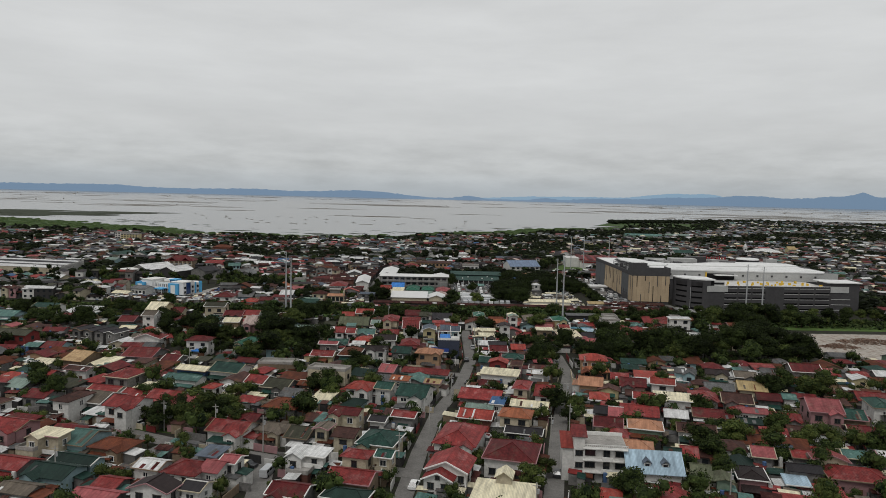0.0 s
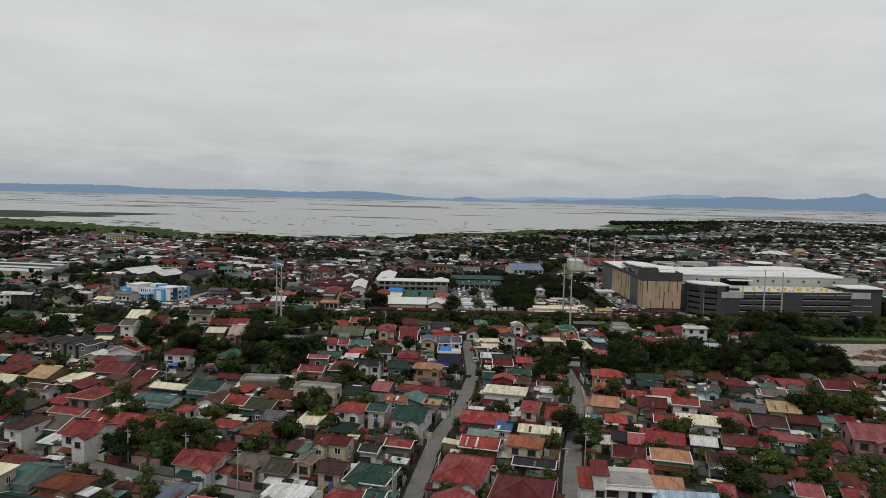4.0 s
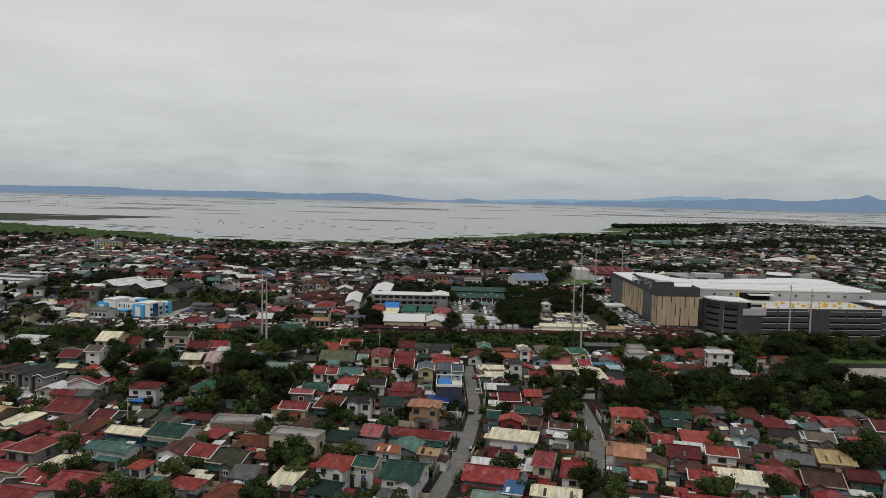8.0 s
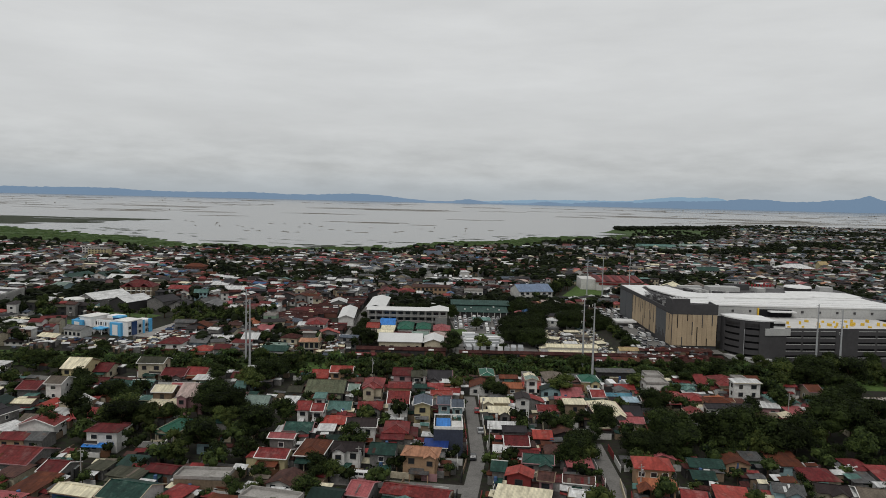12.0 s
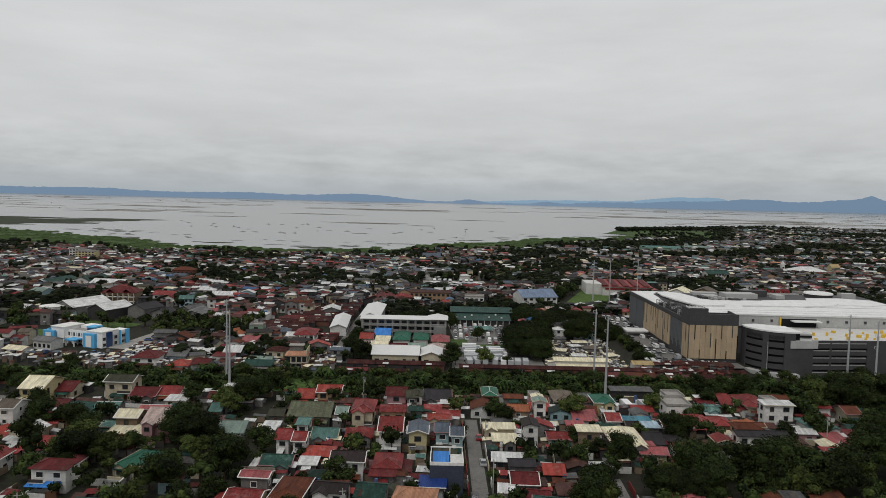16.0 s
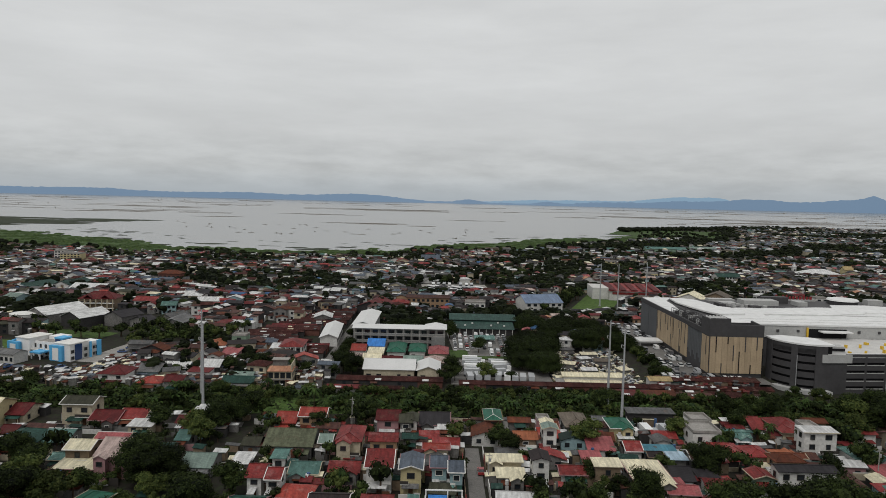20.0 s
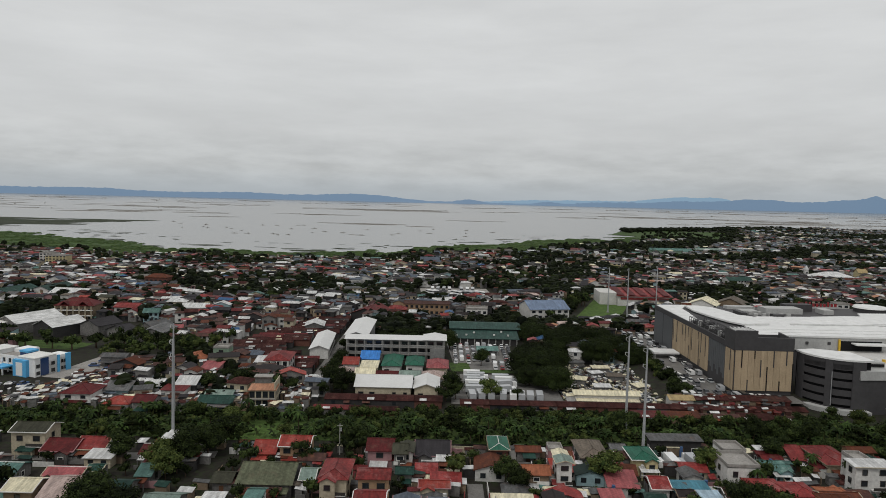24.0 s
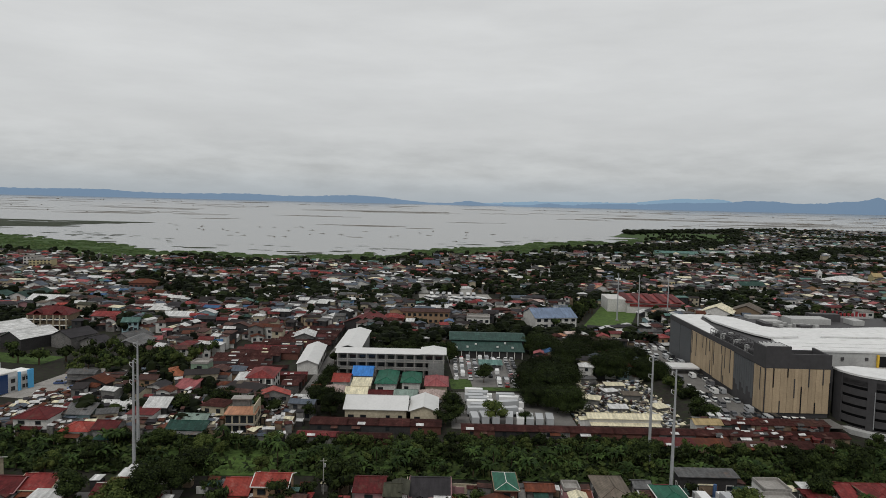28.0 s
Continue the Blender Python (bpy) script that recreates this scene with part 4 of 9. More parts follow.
mall_part("roof", Geo().prism([(19.2, 16.4), (26.4, 16.0), (27, 23.6), (127, 23.6), (131, 30), (130, 50), (88, 49), (50, 48), (25.5, 44)], 20.4, 21.1), M_ROOF, mall, "bright white membrane roof in overlapping sheets")
mall_part("roof_sheet", Geo().prism([(4.6, 53.5), (10.8, 60), (13.2, 78), (14, 89), (20.5, 102.2), (4.6, 100.3)], 20.4, 21.0), M_ROOF)
mall_part("roof_sheet", Geo().prism([(25.5, 44.2), (50, 48.2), (88, 49.2), (88, 66), (70, 74), (44, 72), (35, 66)], 20.35, 20.75), M_ROOF)
mall_part("roof_sheet", Geo().prism([(86, 52.5), (130, 52.5), (132, 84), (100, 84), (88, 66)], 20.4, 20.9), M_ROOF)
for pts, z, sag in (([(18, 96), (24, 97), (30, 92), (33, 79), (34, 66), (43, 60), (38, 48), (25, 45), (21.5, 52), (18.5, 66), (16.5, 82)], 21.6, 0.4),
                    ([(48, 50), (78, 50), (100, 57), (112, 74), (86, 74), (68, 70), (54, 60)], 21.5, 0.7),
                    ([(92, 70), (100, 62), (118, 58), (132, 64), (132, 80), (118, 86), (98, 84)], 21.4, 0.5)):
    mall_part("roof_sheet", lens(pts, 20.9, z, sag), M_ROOF)
for x, y, w, d, h, m in ((62, 88, 18, 9, 2.6, M_GREY), (44, 84, 8, 6, 1.6, M_GREY), (74, 96, 14, 5, 3.4, M_DARK), (46, 98, 14, 5, 1.4, M_GREY), (38, 78, 3, 9, 1.8, M_DARK), (84, 88, 5, 8, 2.2, M_GREY), (54, 74, 5, 4, 1.4, M_DARK), (128, 96, 8, 5, 2.8, M_GREY)):
    mall_part("roof_house", Geo().box(x, y, 20.3, w, d, h), m)
for i in range(8):
    mall_part("air_unit", Geo().box(44 + (i % 6) * 3.4 + rp_x(i), 76 + (i // 6) * 5 + rp_x(i + 5), 20.3, 1.8, 1.6, 1.4), M_GREY)
for y in (29.5, 36.2):
    mall_part("roof_gutter", Geo().prism([(30, y), (126, y + 0.4), (126, y + 0.75), (30, y + 0.35)], 21.1, 21.14), M_GREY)
SIGN_RED = mat("sign_red", (0.26, 0.035, 0.04), 0.6, dirt=0.2)
sr = random.Random(8)
for i in range(13):
    hh = sr.choice((1.5, 1.6, 2.4))
    mall_part("sign_block", Geo().box(76 + i * 1.9, 104.5, 20.3 + 1.0, sr.uniform(0.8, 1.4), 0.4, hh), SIGN_RED, mall, "red rooftop sign block seen from behind")
mall_part("sign_rail", Geo().box(88, 104.5, 20.3, 27, 0.3, 1.1), M_GREY)
par = Geo()
par.prism([(3.9, 2.6), (12.3, 2.5), (12.3, 3.2), (4.6, 3.2)], 19, 26.4)
par.prism([(12.3, 2.5), (25.9, 2.3), (25.9, 3.0), (12.3, 3.2)], 19, 23.9)
par.prism([(3.9, 2.6), (4.6, 3.2), (4.6, 12.0), (3.9, 12.0)], 19, 26.0)
par.prism([(4.6, 11.4), (12.3, 11.4), (12.3, 12.0), (4.6, 12.0)], 19, 26.0)
par.prism([(11.7, 3.2), (12.3, 3.2), (12.3, 11.4), (11.7, 11.4)], 19, 26.2)
par.prism([(25.2, 3.0), (25.9, 2.9), (27.0, 16), (26.3, 16)], 19, 23.6)
par.prism([(12.3, 15.6), (26.3, 15.6), (26.3, 16.1), (12.3, 16.1)], 20.3, 22.6)
par.prism([(3.9, 12.0), (4.5, 12.0), (4.5, 54), (3.9, 54)], 19, 21.0)
par.prism([(3.95, 54), (4.5, 54), (4.5, 100.5), (3.95, 100.5)], 19.0, 20.9)
mall_part("parapet", par, M_DARK)
mall_part("block_roof", Geo().box(8.2, 7.4, 25.2, 7.0, 8.0, 0.5), M_GREY)
for i in range(5):
    mall_part("roof_beam", Geo().box(5.4 + i * 1.5, 7.4, 25.75, 0.25, 8.2, 0.5), M_ROOF)
rp = random.Random(3)
for i in range(18):
    # tall timber-coloured slats, two to each bay, of uneven width
    x0 = 4.25 + i * 1.19
    ww = 1.1 if i % 2 else 1.16
    mall_part("panel", Geo().prism([(x0, 2.35), (x0 + ww, 2.35), (x0 + ww, 2.7), (x0, 2.7)], 3.9, 18.9), M_BEIGE)
for i, (z0, z1) in enumerate(((3.9, 3.9), (12.5, 18.9), (3.9, 8.0), (16.0, 18.9), (9.0, 15.5), (3.9, 13.0), (12.8, 18.9), (3.9, 7.6), (13.6, 18.9), (3.9, 14.4))):
    x0 = 4.25 + i * 2.38
    mall_part("dark_slat", Geo().prism([(x0 - 0.22, 2.2), (x0 + 0.16, 2.2), (x0 + 0.16, 2.6), (x0 - 0.22, 2.6)], z0, z1 + 0.02), M_BLACK if i % 2 else M_DARK)
for y0, y1, z0, top in ((3.6, 11.2, 3.8, 18.6), (28.2, 47.6, 4.6, 18.9), (48.4, 72.2, 4.8, 18.8)):
    n = int((y1 - y0) / 1.2)
    for i in range(n):
        y = y0 + i * 1.2
        mall_part("panel", Geo().prism([(3.85, y), (4.2, y), (4.2, y + 1.12), (3.85, y + 1.12)], z0, top), M_BEIGE)
        if rp.random() < 0.42 and i:
            hh = rp.uniform(3, 11)
            zz = rp.choice((z0, top - hh, top - hh))
            mall_part("dark_slat", Geo().prism([(3.7, y - 0.2), (3.84, y - 0.2), (3.84, y + 0.12), (3.7, y + 0.12)], zz, zz + hh), M_DARK)
LOUVRE = mat("louvre_slate", (0.10, 0.105, 0.11), 0.5, dirt=0.15)
for i in range(9):
    y = 11.6 + i * 1.82
    mall_part("louvre_bank", Geo().prism([(4.05, y), (4.2, y), (4.2, y + 1.66), (4.05, y + 1.66)], 6.0 + (i % 3) * 1.6, 18.6), LOUVRE)
for y0, y1 in ((72.8, 86), (86.6, 100)):
    mall_part("clad_sheet", Geo().prism([(4.08, y0), (4.2, y0), (4.2, y1), (4.08, y1)], 1.0, 18.6), LOUVRE)
# plant on the roof behind the west parapet, in its dark steel frame
for i in range(30):
    y = 13 + (i % 15) * 2.7 + rp.uniform(-0.4, 0.4)
    g = Geo().box(6.6 + 3.4 * (i // 15) + rp.uniform(0, 1.2), y, 20.3, rp.uniform(1.2, 2.2), rp.uniform(1.0, 2.0), rp.uniform(1.0, 2.3))
    mall_part("air_unit", g, M_GREY if i % 4 == 0 else M_DARK)
fr = Geo()
for i in range(18):
    y = 12.6 + i * 2.4
    for x in (5.0, 11.6):
        fr.beam((x, y, 20.3), (x, y, 23.0), 0.07)
    fr.beam((5.0, y, 23.0), (11.6, y, 23.0), 0.06)
for x in (5.0, 8.2, 11.6):
    fr.beam((x, 12.6, 23.0), (x, 53.4, 23.0), 0.08)
fr.beam((5.0, 12.6, 21.8), (5.0, 53.4, 21.8), 0.06)
mall_part("service_frame", fr, M_DARK)
mall_part("roof_drum", Geo().tube(112.5, 97.6, 20.3, 22.3, 7.4, 7.6, 28), M_DARK)
mall_part("drum_roof", Geo().tube(112.5, 97.6, 22.3, 23.1, 7.9, 7.4, 28), M_ROOF)
for i in range(11):
    x = 33 + i * 8.9
    if not 52 < x < 74:
        mall_part("wall_vent", Geo().box(x, 23.75, 17.6, 1.1, 0.4, 1.1), M_DARK)
# black plate on the wall, the opening's shade put into its colour
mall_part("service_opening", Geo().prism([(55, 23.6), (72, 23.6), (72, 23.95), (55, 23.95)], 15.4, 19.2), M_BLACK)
mall_part("loading_canopy", Geo().box(66, 21.6, 18.2, 13, 4.4, 0.5), M_ROOF)
mall_part("orange_post", Geo().box(54.6, 23.2, 15.3, 0.7, 0.7, 4.6), M_YELLOW)
mall_part("entrance_canopy", Geo().box(-2.6, 63, 4.6, 11.5, 9, 0.7), M_ROOF)
for dx, dy in ((-7.6, 59.5), (-7.6, 66.5)):
    mall_part("canopy_post", Geo().tube(dx, dy, 0, 4.6, 0.25, 0.25, 8), M_GREY)

# car park wing with a rounded ramp at its west end
wing = thing("car_park", 150.6, 400.5, 0, 0, "dark grey multi-storey car park with open decks and curved ramp", "car park")
Z = [0.6 + 3.1 * i for i in range(6)]


def arc(cx, cy, r, a0, a1, n=18):
    return [(cx + r * math.cos(radians(a0 + (a1 - a0) * i / n)), cy + r * math.sin(radians(a0 + (a1 - a0) * i / n))) for i in range(n + 1)]


def fy(x):
    return -15.2 + x * 0.085


# solid black filling, coloured as the shade inside the open decks
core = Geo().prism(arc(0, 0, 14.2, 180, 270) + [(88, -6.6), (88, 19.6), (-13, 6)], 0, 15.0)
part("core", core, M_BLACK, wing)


def ring(r, z0, z1, a0, a1, th=0.5):
    g = Geo()
    o, i_ = arc(0, 0, r, a0, a1), arc(0, 0, r - th, a0, a1)
    return g.prism(o + i_[::-1], z0, z1)


for i, z in enumerate(Z):
    part("ramp_band", ring(15.2, z - 0.75 if i else 0, z + 1.35, 180, 272), M_DARK, wing)
part("ramp_band", ring(15.2, 15.6, 18.7, 180, 272), M_DARK, wing)
# black filling painted as shade behind the top ramp openings
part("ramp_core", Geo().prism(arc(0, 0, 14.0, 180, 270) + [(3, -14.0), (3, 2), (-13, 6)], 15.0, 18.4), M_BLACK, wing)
part("ramp_roof", Geo().prism(arc(0, 0, 15.5, 172, 275) + [(3.5, -15.2), (3, -1), (-8, 4)], 18.7, 19.3), M_ROOF, wing)
for a, w in ((184, 4.0), (228, 2.4), (264, 4.4)):
    c, s = math.cos(radians(a)), math.sin(radians(a))
    part("ramp_pier", Geo().box(15.05 * c, 15.05 * s, 0, 0.5, w, 18.6, radians(a)), M_DARK, wing)
c, s = math.cos(radians(232)), math.sin(radians(232))
part("downpipe", Geo().tube(15.6 * c, 15.6 * s, 2.5, 14.5, 0.14, 0.14, 8), STEEL, wing)


def wall_piece(x0, x1, z0, z1, th=0.45, off=0.0):
    return Geo().prism([(x0, fy(x0) - off), (x1, fy(x1) - off), (x1, fy(x1) - off + th), (x0, fy(x0) - off + th)], z0, z1)


part("blank_wall", wall_piece(0.5, 8.4, 0, 15.2, 0.6, 0.1), M_DARK, wing)
part("blank_wall", wall_piece(33, 43.5, 0, 15.8, 0.6, 0.1), M_DARK, wing)
for x0, x1, bays in ((8.4, 33, 3), (43.5, 71.5, 3)):
    for z in Z[:5]:
        part("spandrel", wall_piece(x0, x1, z - 0.55, z + 1.35), M_DARK, wing)
    part("spandrel", wall_piece(x0, x1, 15.0 - 0.55, 15.8), M_DARK, wing)
    bw = (x1 - x0) / bays
    for k in range(bays):
        for z in Z[:5]:
            part("deck_edge", wall_piece(x0 + k * bw + 0.45, x0 + (k + 1) * bw - 0.45, z + 1.35, z + 1.62, 0.3, 0.06), M_GREY, wing)
        part("column", wall_piece(x0 + k * bw - 0.45, x0 + k * bw + 0.45, 0, 15, 0.4, 0.02), M_DARK, wing)
part("stair_tower", Geo().box(80, -1.4, 0, 17, 14, 18.0), M_DARK, wing)
part("tower_roof", Geo().box(79.5, -1.4, 18.0, 20, 16, 0.5), M_ROOF, wing)
part("tower_window", Geo().box(77, -8.6, 12.6, 10.5, 0.4, 3.4), M_GREY, wing)
for z in (2.4, 5.5, 8.6):
    part("deck_edge", Geo().box(78, -8.5, z, 11, 0.3, 0.3), M_GREY, wing)
DECK = mat("deck_concrete", (0.52, 0.51, 0.49), 0.8, dirt=0.2)
part("roof_deck", Geo().prism([(4, -13.6), (71.4, -8.2), (71.4, 20.0), (4, 20.0)], 15.0, 15.25), DECK, wing)
part("deck_lip", wall_piece(8.4, 71.5, 15.8, 16.05, 0.5, 0.05), M_ROOF, wing)
part("lobby", Geo().prism([(-1.5, -15.9), (10.5, -14.9), (10.5, -5), (-1.5, -6)], 12.4, 15.6), M_GREY, wing)
part("lobby_roof", Geo().prism([(-1.8, -10.5), (10.6, -9.6), (10.6, -4.6), (-1.8, -5.6)], 15.6, 17.6), M_GREY, wing)
part("lobby_window", Geo().box(7.0, -10.0, 16.1, 6.4, 0.3, 0.9), M_BLACK, wing)
for i in range(46):
    x = 12 + (i % 16) * 3.7 + rp.uniform(-1.2, 1.2)
    y = (-9.0, -1.0, 9.0)[i // 16] + rp.uniform(-2.4, 2.4)
    if rp.random() < 0.62 and y > fy(x) + 1.5:
        part("barrier", Geo().box(x, y, 15.25, rp.uniform(0.7, 1.8), rp.uniform(0.6, 1.2), rp.uniform(0.9, 1.7), rp.uniform(0, 3)), M_YELLOW, wing)
part("plinth", ring(18.2, -0.2, 1.6, 186, 276, 3.2), M_GREY, wing, "pale concrete plinth round the ramp")

# ---------------------------------------------------------------- blue and white civic building
CIVIC = mat("civic_white_paint", (0.76, 0.76, 0.75), 0.7, dirt=0.12)
BLUE_TRIM = mat("sky_blue_paint", (0.10, 0.38, 0.66), 0.6, dirt=0.12)
BLUE_GLASS = mat("blue_tinted_glass", (0.02, 0.05, 0.14), 0.15, dirt=0.1, bump=0.02, spec=0.6)
bl = thing("civic_building", -188.0, 420.2, 0, -20.5, "white and sky-blue two-storey public building with framed panels", "building")
part("wall", Geo().box(18.2, 9.5, 0, 36.4, 11, 6.4), CIVIC, bl)
part("roof", Geo().box(18.2, 9.5, 6.4, 36.0, 10.6, 0.25), CONCRETE, bl)
part("parapet", Geo().box(18.2, 4.1, 6.3, 36.4, 0.3, 0.8), CIVIC, bl)
part("west_block", Geo().box(7.2, 7, 0, 8, 11, 8.4), CIVIC, bl)
part("west_block_roof", Geo().box(7.2, 7, 8.4, 8.8, 11.8, 0.35), TRIM, bl)
part("rear_block", Geo().box(15.5, 13.5, 0, 7, 6, 8.2), CIVIC, bl)
part("east_block", Geo().box(31.8, 5.2, 0, 9.2, 9.4, 8.2), CIVIC, bl)
part("east_block_roof", Geo().box(31.8, 5.2, 8.2, 9.9, 10, 0.35), TRIM, bl)
part("rear_wing", Geo().box(33.4, 13, 0, 6, 6.4, 7.6), CIVIC, bl)
part("roof_box", Geo().box(22.5, 9, 6.4, 4.6, 4.4, 1.9), BLUE_GLASS, bl)
part("roof_box_top", Geo().box(22.5, 9, 8.3, 5.0, 4.8, 0.8), BLUE_TRIM, bl)
for x, hh, y in ((3.2, 6.6, 0.4), (29.6, 7.4, -0.2)):
    part("blue_frame", Geo().box(x, y, 0, 7.2, 1.4, hh), BLUE_TRIM, bl)
    part("white_panel", Geo().box(x, y - 0.75, 0.4, 3.4, 0.2, hh - 1.5), CIVIC, bl)
part("blue_pier", Geo().box(0.2, 3.5, 0, 1.2, 3, 6.8), BLUE_TRIM, bl)
part("blue_pier", Geo().box(36.5, 15.2, 0, 0.8, 2.2, 7.8), BLUE_TRIM, bl)
part("blue_pier", Geo().box(36.5, 10.8, 0, 0.6, 1.0, 7.8), BLUE_TRIM, bl)
part("glass_column", Geo().box(36.45, 4.6, 0.3, 0.5, 3.4, 7.6), BLUE_GLASS, bl)
part("corridor_slab", Geo().box(17.5, 2.9, 3.0, 17, 2.2, 0.3), TRIM, bl)
for i in range(6):
    part("column", Geo().box(9.6 + i * 3.2, 2.2, 0, 0.5, 0.5, 6.3), CIVIC, bl)
for z in (0.8, 3.9):
    for i in range(5):
        window(bl, 11.2 + i * 3.2, 4, z, 0, 2.0, 1.8, True)
    for y in (1.8, 8.4):
        window(bl, 36.4, y, z, 90, 1.4, 1.5, True)
    for y in (12.6, 14.0):
        window(bl, 36.4, y, z, 90, 0.9, 1.4, True)
part("entrance_canopy", Geo().box(19.5, -0.2, 3.0, 6, 5, 0.7), BLUE_TRIM, bl)
for x in (17, 22):
    part("canopy_post", Geo().box(x, -2.2, 0, 0.4, 0.4, 3.0), CIVIC, bl)
bl.scale = (0.98, 1.0, 0.88)
FOOT.append((-170, 420, 15))

# ---------------------------------------------------------------- school, long rows and halls
sc = thing("school_building", -18.4, 450.5, 0, 0, "long three-storey grey school block with white roof and open corridors", "school")
SCHOOL = mat("school_grey_paint", (0.20, 0.20, 0.195), 0.85, dirt=0.35, stain=(0.2, 0.2, 0.19), stain_amount=0.2)
part("wall", Geo().box(0, 4.6, 0, 44, 7.6, 9.2), SCHOOL, sc)
part("wing_wall", Geo().box(-18.6, 28, 0, 9.4, 40, 9.2), SCHOOL, sc)
part("roof", roof_geo("gx", 44, 8.4, 9.5, 1.3, 0.8), ROOF["paper"], sc).location = (0, 4, 0)
part("wing_roof", roof_geo("gy", 9.6, 40, 9.6, 1.5, 0.8), ROOF["paper"], sc).location = (-18.6, 27.5, 0)
part("end_roof", roof_geo("hip", 9.4, 12, 9.8, 1.9, 0.7), ROOF["paper"], sc).location = (17.4, 5.2, 0)
for z in (2.9, 6.1):
    part("corridor_slab", Geo().box(0, -0.3, z, 44, 2.2, 0.25), CONCRETE, sc)
    part("balustrade", Geo().box(0, -1.3, z + 0.25, 44, 0.14, 0.75), SCHOOL, sc, "pale grey solid corridor balustrade")
    part("railing", Geo().box(0, -1.3, z + 1.15, 44, 0.08, 0.08), FRAME, sc)
for i in range(12):
    part("column", Geo().box(-21.6 + i * 3.92, -1.3, 0, 0.35, 0.35, 9.4), CONCRETE, sc)
for z in (0.8, 3.9, 7.0):
    for i in range(11):
        window(sc, -19.6 + i * 3.92, 0.8, z, 0, 2.4, 1.4, True)
part("stair_block", Geo().box(18.6, -1.2, 0, 6.4, 2.4, 6.0), SCHOOL, sc)

hall = thing("covered_court", 24.5, 497, 0, 0, "long green netted sports court with stepped green metal roofs", "sports hall")
part("roof", roof_geo("gx", 36, 20, 6.0, 1.6, 0.6), ROOF["court"], hall).location = (0, 12.5, 0)
part("low_roof", roof_geo("shed", 33, 13.6, 3.6, 1.7, 0.4), ROOF["court"], hall).location = (-0.6, -4.4, 0)
part("wall", Geo().box(0, 12.5, 0, 35, 19, 5.9).box(-0.6, -4.4, 0, 32, 13.0, 3.4), WALL["dark"], hall)
for i in range(10):
    part("post", Geo().box(-16.4 + i * 3.5, -11.3, 0, 0.25, 0.25, 3.6), TRIM, hall)
for x, y in ((-15, -8), (-10, -7), (4, -6.5), (11, -7), (-6, -3), (8, -1)):
    part("roof_vent", Geo().box(x, y, 3.7 + 0.12 * (y + 11.4), 0.9, 0.7, 0.7), TRIM, hall, "small white roof ventilator")
sh = thing("lot_shelter", 23.6, 467, 0, 0, "open shelter with a pale teal striped roof in the car lot", "shelter")
part("roof", roof_geo("shed", 10, 7, 2.6, 0.6, 0.2), ROOF["teal"], sh)
for sx in (-4.6, 4.6):
    for sy in (-3.2, 3.2):
        part("post", Geo().box(sx, sy, 0, 0.2, 0.2, 2.6), STEEL, sh)

# brown shanty rows along the railway
for y, x0, x1, hh, dp, col in ((384.0, -38, 4, 2.7, 7.4, "tinbrown"), (381.4, 9, 128, 2.6, 6.4, "tinbrown"), (372.6, -40, -12, 2.3, 5.2, ""), (372.2, 66, 128, 2.3, 5.4, ""), (388.4, 88, 126, 3.9, 5.0, "")):
    x = x0
    while x < x1 - 2:
        ln = min(R.uniform(9, 17), x1 - x)
        ob = thing("row_house", x + ln / 2, y + (0 if col else R.uniform(-0.4, 0.4)), 0, 0 if col else R.uniform(-1.5, 1.5), "low shanty row with a patched maroon brown metal roof", "row house", "railway row houses")
        part("wall", Geo().box(0, 0, 0, ln, dp - 0.6, hh - 0.1), WALL[R.choice(("grey", "dark", "tan", "brick"))], ob)
        part("roof", roof_geo("gx" if col else R.choice(("shed", "gx")), ln, dp - 0.5, hh, 0.7, 0.3), ROOF[col or R.choice(("maroon", "tinbrown", "tinbrown", "brown", "rust"))], ob)
        if R.random() < (0.3 if col else 0.7):
            px = R.uniform(-ln / 3, ln / 3)
            part("patch", Geo().slab([(px - 1.2, -dp / 2 + 0.2, hh + 0.1), (px + 1.2, -dp / 2 + 0.2, hh + 0.1), (px + 1.2, -dp / 4, hh + 0.4), (px - 1.2, -dp / 4, hh + 0.4)], 0.06), ROOF["white"], ob, "pale replacement sheet")
        for k in range(int(ln // 6)):
            part("window", Geo().box(-ln / 2 + 3 + k * 6, -dp / 2 + 0.28, 1.0 if hh < 4 else 3.1, 1.2, 0.12, 1.1), GLASS, ob)
        if hh < 4 and R.random() < 0.5:
            px, pw = R.uniform(-ln / 4, ln / 4), R.uniform(2.0, 3.6)
            part("awning", Geo().slab([(px - pw / 2, -dp / 2 - 1.2, 1.9), (px + pw / 2, -dp / 2 - 1.2, 1.9), (px + pw / 2, -dp / 2 + 0.2, 2.3), (px - pw / 2, -dp / 2 + 0.2, 2.3)], 0.06), ROOF[R.choice(("white", "grey", "grey", "rust", "brown"))], ob, "sheet awning over the doorway")
        x += ln + (0 if col else R.uniform(-0.2, 0.6))

